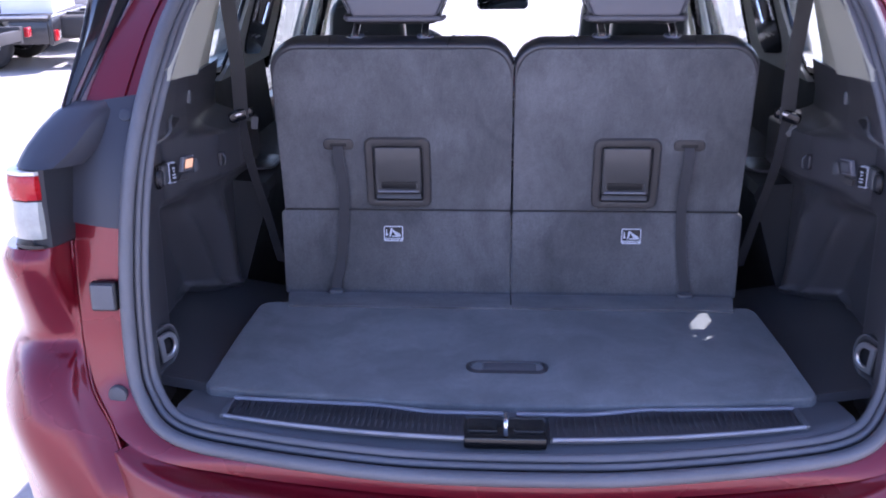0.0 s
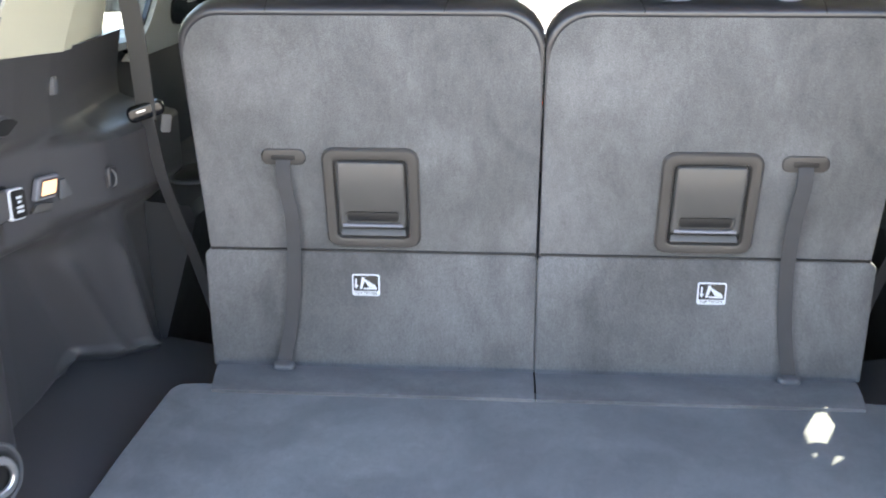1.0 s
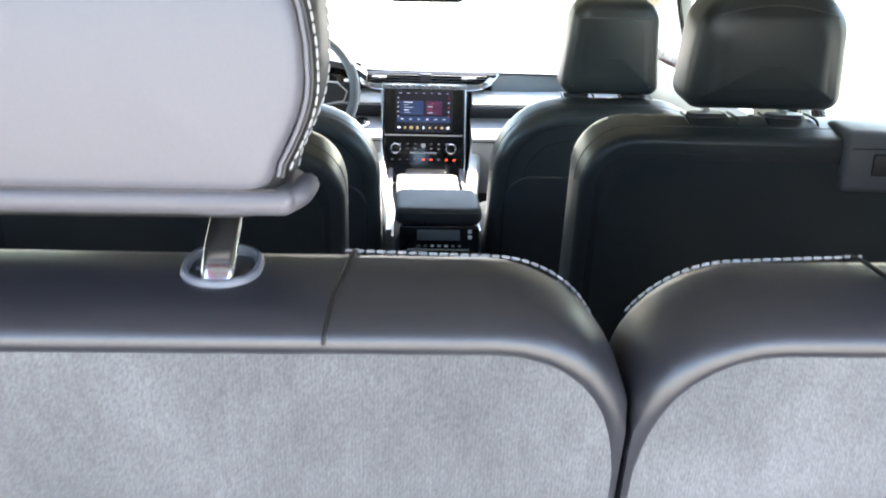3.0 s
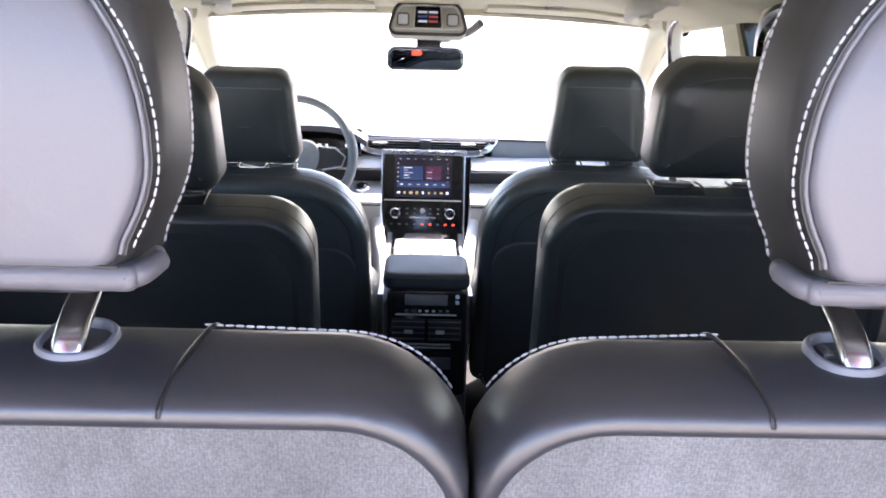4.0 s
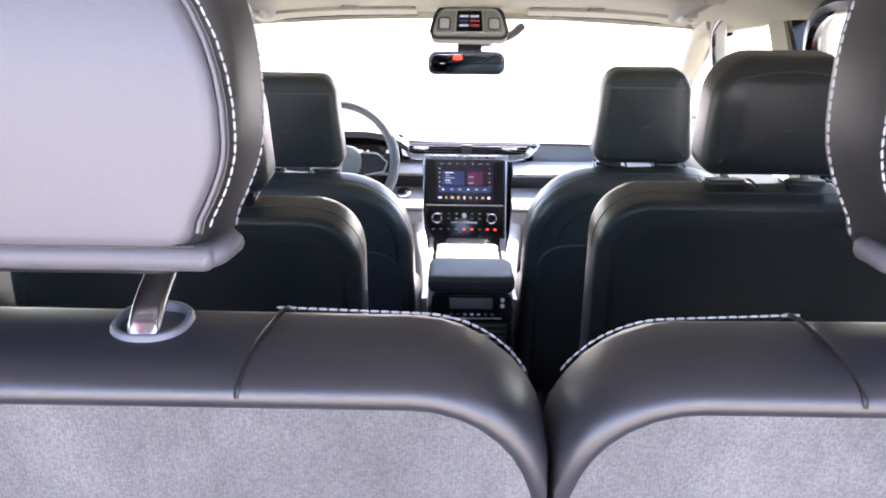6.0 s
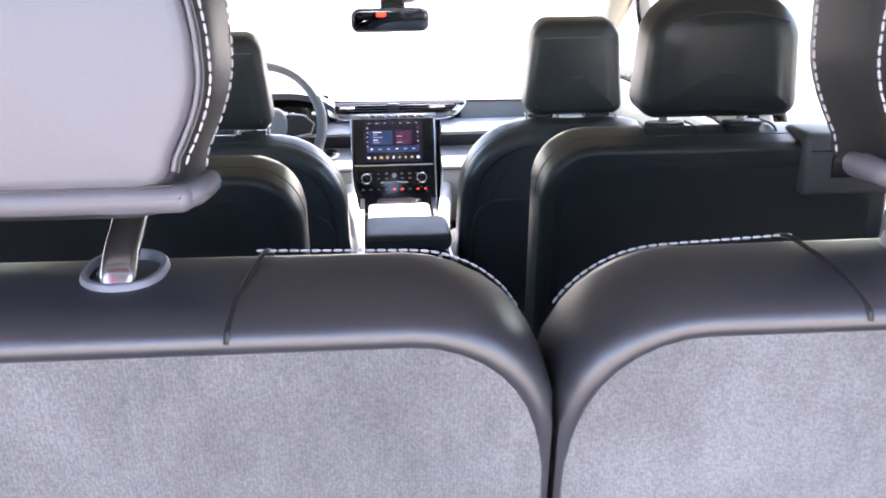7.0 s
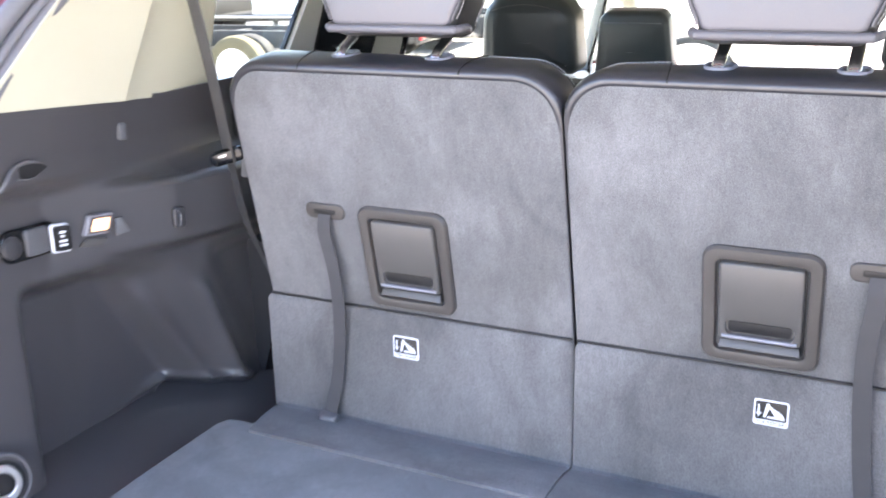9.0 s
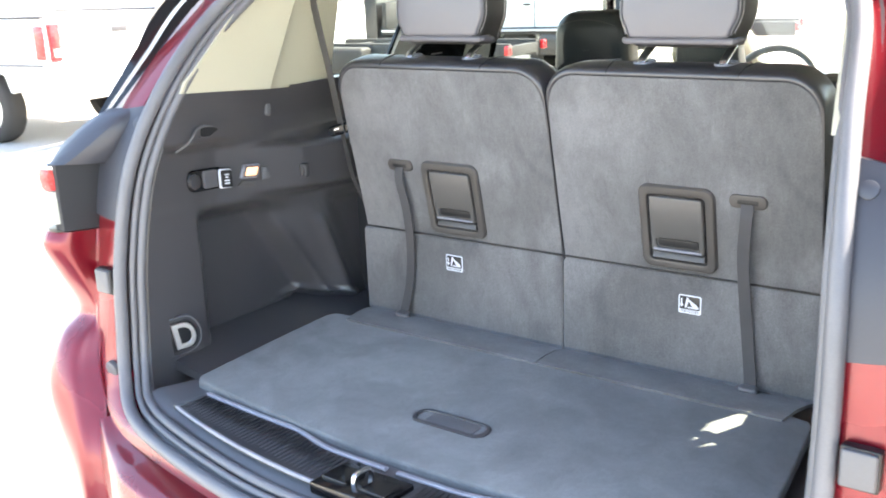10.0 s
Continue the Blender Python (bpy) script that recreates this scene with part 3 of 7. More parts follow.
    # quarter panel and corner of the bumper: it swells under the lamp, draws in at the waist and swells again
    KEYS = [(0.42, (0.65, 2.06, 0.72, 2.04, 0.79, 2.08, 0.86, 2.14, 0.905)), (0.655, (0.66, 2.06, 0.73, 2.045, 0.805, 2.065, 0.875, 2.12, 0.94)),
            (0.785, (0.708, 2.108, 0.762, 2.070, 0.840, 2.068, 0.90, 2.115, 0.955)), (0.855, (0.747, 2.131, 0.785, 2.092, 0.845, 2.090, 0.90, 2.13, 0.957)), (0.905, (0.760, 2.148, 0.788, 2.122, 0.848, 2.122, 0.90, 2.165, 0.955)),
            (0.935, (0.763, 2.155, 0.791, 2.156, 0.848, 2.160, 0.898, 2.20, 0.952)), (0.965, (0.766, 2.161, 0.793, 2.158, 0.848, 2.158, 0.897, 2.198, 0.951)),
            (1.03, (0.771, 2.172, 0.795, 2.138, 0.845, 2.128, 0.89, 2.165, 0.945)), (1.09, (0.774, 2.183, 0.797, 2.117, 0.845, 2.105, 0.89, 2.145, 0.937)), (1.120, (0.776, 2.189, 0.795, 2.128, 0.842, 2.116, 0.882, 2.155, 0.915))]
    rings = []
    for z in span(0.42, 1.120, 57):
        a0, b0, a1, b1, a2, b2, a3, b3, xs = [lerp_smooth([(k[0], k[1][i]) for k in KEYS], z) for i in range(9)]
        row = [(a0 - 0.004, b0 + 0.03), (a0, b0 + 0.006), (a0 + 0.003, b0 + 0.0005)]
        row += [tuple(p.xy) for p in spline([(a0 + 0.006, b0 - 0.002, 0), (0.5 * (a0 + a1), 0.52 * b0 + 0.48 * b1, 0), (a1, b1, 0), (a2, b2, 0), (a3, b3, 0), (xs - 0.006, b3 + 0.09, 0), (xs + 0.006, 2.42, 0)], 4)]
        row += [(xs + 0.02, 3.10), (xs - 0.04, 3.10), (xs - 0.06, 2.4)]
        rings.append([mirror((-x, y, z), s) for x, y in row])
    part("quarter_panel", loft(rings), PAINT, car, "glossy red quarter panel and bumper corner")
    # pale line of the joint between the frame and the quarter panel
    joint = [mirror((-lerp_smooth([(k[0], k[1][0]) for k in KEYS], z) + 0.001, lerp_smooth([(k[0], k[1][1]) for k in KEYS], z) - 0.0005, z), s) for z in span(0.74, 1.118, 40)]
    part("panel_joint", tube(joint, 0.0022, 6, (0, 1, 0)), PAINT, car)
    # upper body side above the lamp, behind the quarter glass
    rings = []
    for y, q in ((2.245, -0.012), (2.27, 0.010), (2.36, 0.05), (2.6, 0.055), (3.0, 0.06), (3.2, 0.06)):
        z0 = 1.256 if q < 0.02 else 1.10
        rings.append([mirror((-x, y + 0.5 * max(0, z - 1.256) * (1 - q / 0.05 if q < 0.05 else 0), z), s) for x, z in ((0.862 + q, z0), (0.868 + q, max(z0 + 0.01, 1.20)), (0.860 + 0.8 * q, 1.28), (0.836 + 0.4 * q, 1.335), (0.815 + 0.2 * q, 1.348), (0.80, 1.342), (0.835, z0))])
    part("shoulder_panel", loft(rings), PAINT, car)


for side in (-1, 1):
    rear_flange(side)

# bumper below the opening's lower rim, bowed like it
rings = []
low_rim = [p for p in spline(RIM, 8)[70:]]
low_rim = low_rim + [Vector((-p.x, p.y, p.z)) for p in reversed(low_rim[:-1])]
FLAT = ((0.0, 0.03), (0.001, 0.003), (0.005, -0.004), (0.010, -0.030), (0.018, -0.054), (0.028, -0.062), (0.055, -0.068), (0.12, -0.074), (0.24, -0.06), (0.31, 0.0), (0.31, 0.05))
EDGE = ((0.0, 0.03), (0.002, 0.004), (0.008, 0.004), (0.014, 0.006), (0.020, 0.004), (0.026, 0.002), (0.036, 0.008), (0.05, 0.02), (0.07, 0.05), (0.08, 0.08), (0.08, 0.10))
for p in low_rim:
    w = 1 - ss(0.50, 0.74, abs(p.x))
    away = Vector((p.x * 0.9 * (1 - w), 0, -1 + 0.95 * (1 - w))).normalized()
    rings.append([p + away * (e[0] + (f[0] - e[0]) * w) + Vector((0, e[1] + (f[1] - e[1]) * w, 0)) for e, f in zip(EDGE, FLAT)])
part("bumper", loft(rings), PAINT, car, "glossy dark red rear bumper")
rings = [[Vector((x, 5.80 + dy, z)) for dy, z in ((0.0, 0.40), (0.0, 0.90), (0.18, 1.03), (0.45, 1.04), (0.45, 0.40))] for x in (-0.80, 0.80)]
part("firewall", loft(rings), PLASTIC, car)


# ---------------------------------------------------------------- sides of the cabin
def glass_pane(name, pts, material, thick=0.004):
    c = sum((Vector(p) for p in pts), Vector()) / len(pts)
    nrm = (Vector(pts[1]) - Vector(pts[0])).cross(Vector(pts[2]) - Vector(pts[0])).normalized() * thick
    ob = part(name, loft([[Vector(p) for p in pts], [Vector(p) + nrm for p in pts]]), material, car, "", 0)
    return ob


def cabin_side(s):
    def X(y, z):
        """Inside face of glass and pillars: leans in towards the roof."""
        return 0.785 - 0.30 * max(0, z - 1.20) - 0.02 * abs(y - 4.0) / 1.5

    def flat(poly, thick, name, material, inset=0.0, label=""):
        a = [mirror((-(X(y, z) - inset), y, z), s) for y, z in poly]
        b = [mirror((-(X(y, z) - inset + thick), y, z), s) for y, z in poly]
        return part(name, loft([a, b]), material, car, label, 30)
    # glass
    for nm, poly in (("quarter_window", [(2.62, 1.37), (3.16, 1.37), (3.16, 1.60), (2.70, 1.60)]),
                     ("rear_door_window", [(3.34, 1.20), (4.40, 1.18), (4.40, 1.585), (3.44, 1.60)]),
                     ("front_door_window", [(4.52, 1.18), (5.70, 1.14), (5.45, 1.47), (4.52, 1.57)])):
        pts = [mirror((-(X(y, z) + 0.02), y, z), s) for y, z in poly]
        glass_pane(nm, pts, GLASS)
    # pillars
    flat([(4.33, 1.10), (4.50, 1.10), (4.50, 1.58), (4.40, 1.60)], 0.05, "centre_pillar", CREAM, 0.012, "pale cream centre pillar trim")
    flat([(4.295, 1.16), (4.335, 1.16), (4.405, 1.59), (4.375, 1.59)], 0.04, "door_seal", GLOSS, 0.006)
    flat([(4.495, 1.16), (4.53, 1.16), (4.53, 1.575), (4.495, 1.575)], 0.04, "door_seal", GLOSS, 0.006)
    # pillar beside the third row with its belt guide
    pil = flat([(2.93, 1.335), (3.48, 1.335), (3.48, 1.40), (3.44, 1.64), (3.10, 1.64), (3.045, 1.514), (3.02, 1.447), (3.002, 1.395), (2.975, 1.367)], 0.016, "rear_door_pillar", CREAM_GREY, 0.028, "pale grey pillar trim with a black belt guide")
    edge = [mirror((-(X(y, z) - 0.014), y - 0.002, z), s) for y, z in spline3([(2.94, 1.352), (2.975, 1.367), (3.002, 1.395), (3.02, 1.447), (3.045, 1.514), (3.10, 1.63)])]
    part("pillar_edge", tube(edge, 0.0055, 8, (0, 1, 0)), GLOSS, pil, "black rubber edge beside the quarter glass")
    a = [(y + 0.06 * z, z - 0.10 * y) for y, z in rrect(0.235, 0.29, 0.05)]
    mid_y, mid_z = 3.223, 1.515
    ra = [mirror((-(X(mid_y + u, mid_z + v) - 0.034), mid_y + u, mid_z + v), s) for u, v in a]
    rb = [mirror((-(X(mid_y + u, mid_z + v) - 0.026), mid_y + u, mid_z + v), s) for u, v in a]
    guide = part("belt_guide", loft([ra, rb]), GLOSS, pil, "black plastic belt guide")
    slot = [(0.55 * y, 0.62 * z + 0.03) for y, z in a]
    ra = [mirror((-(X(mid_y + u, mid_z + v) - 0.037), mid_y + u, mid_z + v), s) for u, v in slot]
    rb = [mirror((-(X(mid_y + u, mid_z + v) - 0.033), mid_y + u, mid_z + v), s) for u, v in slot]
    part("guide_slot", loft([ra, rb]), DEEP_BLACK, guide)
    line = [mirror((-(X(3.20, z) - 0.046), 3.195 + 0.25 * (z - 1.47), z), s) for z in span(1.45, 1.505, 6)]
    part("guide_slider", tube(line, 0.006, 8), CHROME, guide)
    line = [mirror((-(X(3.20, 1.418) - 0.040), y, 1.418), s) for y in span(3.17, 3.215, 3)]
    part("guide_mark", tube(line, 0.002, 6), SATIN, guide)
    part("door_edge_seal", tube([mirror((-(X(y, z) - 0.02), y, z), s) for y, z in spline3([(3.50, 1.30), (3.50, 1.42), (3.465, 1.60)])], 0.012, 8), GLOSS, car)
    # windscreen pillar and the roof's edge
    line = spline([mirror(p, s) for p in ((-0.668, 4.95, 1.535), (-0.695, 5.24, 1.485), (-0.735, 5.55, 1.36), (-0.775, 6.0, 1.16), (-0.79, 6.25, 1.05))], 6)
    part("windscreen_pillar", sweep(line, [(x * 0.85, z) for x, z in rrect(0.085, 0.075, 0.025, 4)]), CREAM, car, "pale cream windscreen pillar trim")
    part("pillar_seal", tube([p + mirror((-0.035, 0.015, -0.035), s) for p in line], 0.011, 8), GLOSS, car)
    rings = []
    for y in span(2.55, 5.15, 22):
        z = min(head_z(y), 1.695)
        q = ss(3.5, 3.7, y)
        row = [(0.635, z - 0.028 + 0.006 * q), (0.655, z - 0.055 + 0.016 * q), (0.672, z - 0.085 + 0.032 * q), (0.705, z - 0.085 + 0.032 * q), (0.735, z - 0.03), (0.72, z - 0.006), (0.64, z)]
        rings.append([mirror((-x, y, q), s) for x, q in row])
    part("roof_rail", loft(rings), CREAM, car)
    rings = []
    for y in span(2.56, 5.24, 16):
        z = min(head_z(y), 1.695)
        rings.append([mirror((-x, y, z + q), s) for x, q in ((0.725, 0.006), (0.745, 0.026), (0.756, 0.014), (0.760, 0.0), (0.757, -0.016), (0.735, -0.012))])
    part("cant_rail", loft(rings), PAINT, car)
    flat([(4.30, 1.16), (4.54, 1.16), (4.53, 1.585), (4.39, 1.60)], 0.010, "outer_pillar", DARK_GLASS, -0.064)
    flat([(3.22, 1.20), (3.42, 1.20), (3.50, 1.62), (3.22, 1.62)], 0.010, "outer_pillar", DARK_GLASS, -0.064)
    # inner frames of the doors: pale band between two black seals
    for nm, rows in (("front_door_frame", [(4.56, 1.575), (4.72, 1.562), (4.82, 1.545), (4.90, 1.51), (4.955, 1.44), (4.985, 1.32), (5.00, 1.16)]), ("rear_door_frame", [(3.62, 1.625), (3.95, 1.612), (4.08, 1.590), (4.16, 1.545), (4.205, 1.46), (4.225, 1.34), (4.235, 1.16)])):
        run = [mirror((-(X(y, z) - 0.026), y, z), s) for y, z in spline3(rows)]
        band = part(nm, sweep(run, rrect(0.030, 0.042, 0.008, 3), (1, 0, 0)), CREAM_GREY, car, "pale door frame trim")
        part("frame_seal", tube([p + mirror((0.016, -0.020, -0.012), s) for p in run], 0.006 if nm[0] == "f" else 0.016, 8), GLOSS, band, "black rubber door seal")
        part("frame_seal", tube([p + mirror((-0.004, 0.024, 0.006), s) for p in run], 0.005, 8), GLOSS, band)
    # door trim: armrest level and up to the glass
    for nm, y0, y1 in (("rear_door_trim", 3.42, 4.36), ("front_door_trim", 4.50, 5.75)):
        rings = []
        for y in span(y0, y1, 8):
            b = 1.20 - 0.02 * (y - 3.4)
            row = [(0.70, 0.45), (0.66, 0.62), (0.60, 0.80), (0.585, 0.90), (0.60, 0.93), (0.68, 0.95), (0.70, 1.10), (0.735, b), (0.775, b), (0.78, 0.45)]
            rings.append([mirror((-x, y, z), s) for x, z in row])
        part(nm, loft(rings), PLASTIC, car)
    # outer doors and sill, seen only from outside
    rings = []
    for y, k in ((3.05, 1), (3.6, 1), (4.4, 1), (5.2, 1), (6.0, 1), (6.6, 0.99), (7.1, 0.96), (7.4, 0.88)):
        rings.append([mirror((-x * k, y, z if y < 6.1 else min(z, 1.0 - 0.16 * (y - 6.0))), s) for x, z in ((0.86, 0.32), (0.945, 0.45), (0.955, 0.80), (0.935, 1.05), (0.86, 1.17), (0.80, 1.185), (0.79, 1.10), (0.79, 0.32))])
    part("body_side", loft(rings), PAINT, car)


def spline3(rows):
    return [(p.x, p.y) for p in spline([(a, b, 0) for a, b in rows], 6)]


for side in (-1, 1):
    cabin_side(side)

# windscreen, its shade bands and scuttle
part("windscreen", sheet(lambda u, v: Vector((u * (0.66 + 0.12 * v), 5.17 + 1.10 * v + 0.10 * (1 - u * u), 1.525 - 0.46 * v)), span(-1, 1, 13), span(0, 1, 8), 0, (0, 0, 1)), GLASS_WIND, car)
part("bonnet", sheet(lambda u, v: Vector((u * (0.80 - 0.05 * v), 6.2 + 1.3 * v, 0.955 - 0.24 * v * v - 0.05 * abs(u) ** 3)), span(-1, 1, 13), span(0, 1, 6), 0.05, (0, 0, -1)), PAINT, car)
rings = [[Vector((x, 7.36 - 0.22 * abs(x / 0.82) ** 3 + dy, z)) for dy, z in ((0, 0.30), (0.16, 0.34), (0.20, 0.55), (0.19, 0.74), (0.10, 0.80), (-0.1, 0.80), (-0.1, 0.30))] for x in span(-0.82, 0.82, 15)]
front = part("front_bumper", loft(rings), PAINT, car)
part("grille", box(-0.50, 0.50, 7.53, 7.57, 0.52, 0.70, 0.01), GLOSS, front)
line = spline([(-0.67, 5.19, 1.508), (-0.3, 5.25, 1.526), (0, 5.265, 1.530), (0.3, 5.25, 1.526), (0.67, 5.19, 1.508)], 6)
part("windscreen_header", sweep(line, rrect(0.05, 0.024, 0.008, 3)), CREAM, car)
for i, (wx, wy) in enumerate(((-1, 2.95 - 0.3), (1, 2.95 - 0.3), (-1, 5.9), (1, 5.9))):
    wheel = part("wheel", tube([Vector((wx * 0.80, wy + 0.30 * math.cos(a), 0.36 + 0.30 * math.sin(a))) for a in span(0, 2 * math.pi * 35 / 36, 36)], 0.06, 8, (1, 0, 0), True), TYRE, car)
    part("rim", disc(Matrix.Translation((wx * 0.83, wy, 0.36)) @ pose(0, 0, 0, 0, 0, wx * 90), 0.26, 0.03, 24), SATIN, wheel)


# ---------------------------------------------------------------- load bay


def build_load_floor():
    front = [(0.0, 2.184), (0.12, 2.186), (0.26, 2.197), (0.40, 2.210), (0.50, 2.221)]

    def half(w0, w1):
        return front + [(w0 - 0.012, 2.227), (w0, 2.240), (w0 - 0.001, 2.258), (0.5 * (w0 + w1), 2.42), (w1, 2.54), (w1 - 0.004, 2.580), (w1 - 0.016, 2.597), (w1 - 0.04, 2.601)]
    outline = [(-x, y) for x, y in reversed(half(0.579, 0.558))][:-1] + half(0.566, 0.540)
    m = Matrix(((1, 0, 0, 0), (0, 0, 1, 0), (0, -1, 0.155, 0.840 - 0.155 * 2.318), (0, 0, 0, 1)))
    return outline, m


outline, FLOOR_M = build_load_floor()
board = thing("load_floor", (0, 2.37, 0.82), "dark grey carpeted load floor board with a recessed handle", "load floor")
part("board", plate(outline, FLOOR_M @ pose(0, 0.018, 0), 0.018, 0.005), CARPET, board)
hm = FLOOR_M @ pose(-0.004, 0, 2.320)
# recessed handle: rim, dark cup and paler flap
rim_o = rrect(0.160, 0.046, 0.022, 6)
rim_i = rrect(0.142, 0.032, 0.0155, 6)
rings = [[hm @ Vector((x, y, z)) for x, z in o] for o, y in ((rim_o, 0.004), (rim_o, -0.002), (grow(rim_o, -0.003), -0.0035), (grow(rim_i, 0.001), -0.0035), (rim_i, -0.002), (rim_i, 0.004))]
handle = part("floor_handle", loft(rings, caps=False), PLASTIC, board, "black oblong recessed floor handle")
part("handle_cup", plate(rim_i, hm @ pose(0, 0.004, 0), 0.0035, 0.001), DEEP_BLACK, handle)
part("handle_flap", plate(rrect(0.104, 0.030, 0.006), hm @ pose(0.004, 0.003, 0.0), 0.0055, 0.002), PLASTIC_GREY, handle, "dark grey pull flap")


# sill: dark ledge, long ribbed tread plates with pale edges, striker block
def ledge_point(u, v):
    """u across the car; v from the seal (0) to under the floor board (1)."""
    e = (abs(u) / 0.60) ** 10
    y0, y1 = 2.036 + 0.084 * (abs(u) / 0.60) ** 2, 2.25 + 0.03 * (abs(u) / 0.55) ** 2
    z = lerp_table([(0, 0.768), (0.06, 0.784), (0.14, 0.797), (0.24, 0.803), (0.8, 0.806), (1.0, 0.800)], v) + 0.02 * e * (1 - v)
    return Vector((u, y0 + (y1 - y0) * v, z))


sill = thing("sill_panel", (0, 2.15, 0.78), "dark grey plastic sill panel along the load bay's edge", "sill panel")
part("ledge", sheet(ledge_point, span(-0.606, 0.606, 43), span(0, 1, 22), 0.03, (0, 0, -1)), PLASTIC_GREY, sill)


def tread_back(x):
    return 2.209 - 0.028 * (1 - (x / 0.52) ** 2) - 0.022 * (1 - ss(0.13, 0.26, abs(x)))


def tread_front(x):
    return 2.136 - 0.076 * (1 - (x / 0.52) ** 2)


for s in (-1, 1):
    tread = part("tread_plate", loft([[Vector((s * x, tread_front(x), 0.803)), Vector((s * x, tread_front(x) + 0.003, 0.8100)), Vector((s * x, tread_back(x) - 0.004, 0.8115)), Vector((s * x, tread_back(x), 0.803))] for x in span(0.068, 0.515, 28)]), PLASTIC, sill, "black ribbed tread plate")
    part("tread_edge", sweep([Vector((s * x, tread_back(x), 0.8135)) for x in span(0.012, 0.515, 32)], rrect(0.010, 0.006, 0.0025, 3)), TREAD_EDGE, tread, "pale plastic edge")
    part("tread_edge", sweep([Vector((s * x, tread_front(x), 0.8105)) for x in span(0.072, 0.515, 24)], rrect(0.008, 0.006, 0.0025, 3)), TREAD_EDGE, tread)
    part("tread_end", box(s * 0.512, s * 0.524, 2.132, 2.212, 0.803, 0.814, 0.003), PLASTIC_GREY, tread)
    rib = part("rib", box(-0.0016, 0.0016, -0.5, 0.5, 0.0, 0.0036, 0.0008, 1), PLASTIC, None)
    for k in range(0, 39):
        x = 0.082 + 0.0111 * k
        ob = rib if k == 0 else new("rib", rib.data)
        ob.parent = tread
        mid = 0.5 * (tread_back(x) + tread_front(x))
        ob.location = rear_place(Vector((s * x, mid, 0.8098))) - base_of(tread)
        ob.scale = (1, tread_back(x) - tread_front(x) - 0.022, 1)
striker = part("striker_block", box(-0.080, 0.062, 2.052, 2.142, 0.794, 0.816, 0.005), GLOSS, sill, "gloss black striker housing")
part("striker_cover", plate(rrect(0.052, 0.05, 0.006), Matrix.Translation((-0.048, 2.098, 0.8155)) @ pose(0, 0, 0, -90), 0.005, 0.002), GLOSS, striker)
part("striker_cover", plate(rrect(0.052, 0.05, 0.006), Matrix.Translation((0.032, 2.098, 0.8155)) @ pose(0, 0, 0, -90), 0.005, 0.002), GLOSS, striker)
part("striker_loop", tube(spline([(-0.008, 2.080, 0.808), (-0.008, 2.080, 0.826), (-0.008, 2.086, 0.834), (-0.008, 2.11, 0.834), (-0.008, 2.118, 0.826), (-0.008, 2.118, 0.808)], 5), 0.0048, 10, (1, 0, 0)), CHROME, striker, "polished steel striker loop")


def side_x(y, z):
    """How far out the load bay's side trim lies."""
    low = lerp_table([(2.10, 0.650), (2.20, 0.662), (2.34, 0.676), (2.40, 0.684), (2.66, 0.660), (2.86, 0.620)], y)
    r1, r2 = 2.546 + 0.655 * (1.09 - z), 2.690 + 0.42 * (1.096 - z)          # the two slanting ridges of the pocket
    back = 0.742 + 0.010 * ss(2.40, 2.54, y)
    flank = 0.750 - 0.034 * ss(-0.004, 0.036, y - r1) - 0.070 * max(0.0, min(1.0, (y - r1) / (r2 - r1)))
    past = 0.646 + 0.30 * min(0.06, max(0.0, y - r2))
    pocket_x = min(back, flank) if y < r2 else past
    pocket_x += 0.008 * math.exp(-((y - r2) / 0.016) ** 2)
    if z < 1.10:
        fade = ss(0.0, 0.04, 1.10 - z)
        pocket_x -= fade * (0.010 * math.exp(-((y - r1 - 0.034) / 0.014) ** 2) + 0.012 * math.exp(-((y - r2 + 0.012) / 0.013) ** 2))
    x = low + (pocket_x - low) * ss(2.350, 2.392, y) * (1 - ss(1.105, 1.150, z))
    # below a rising edge the wall steps outwards into a trench, with a small nook at its end
    zl = 0.838 + 0.166 * (y - 2.355) if y < 2.675 else 0.891 - 0.24 * (y - 2.675)
    step = (1 - ss(zl - 0.034, zl - 0.002, z)) * ss(2.362, 2.40, y)
    lip = math.exp(-((z - zl - 0.004) / 0.009) ** 2) * ss(2.60, 2.66, y) * (1 - ss(2.77, 2.81, y))
    nook = 0.026 - 0.022 * math.exp(-((y - 2.650) / 0.014) ** 2) + 0.034 * ss(2.664, 2.70, y)
    x += step * nook - 0.013 * lip
    face = ss(1.146, 1.172, z) * (1 - ss(1.262, 1.278, z))
    fx = lerp_table([(2.10, 0.648), (2.30, 0.670), (2.42, 0.688), (2.50, 0.668), (2.62, 0.628), (2.72, 0.612), (2.87, 0.60)], y)
    x += (fx - x) * face
    top = ss(1.264, 1.296, z)
    tx = lerp_table([(2.10, 0.628), (2.30, 0.634), (2.42, 0.654), (2.55, 0.672), (2.76, 0.690), (2.87, 0.70)], y) - 0.20 * max(0, z - 1.33)
    return x + (tx - x) * top


def seal_y(z):
    return lerp_table([(0.74, 2.11), (0.80, 2.125), (0.85, 2.160), (0.93, 2.182), (1.08, 2.197), (1.25, 2.232), (1.41, 2.312), (1.55, 2.43), (1.70, 2.60)], z)


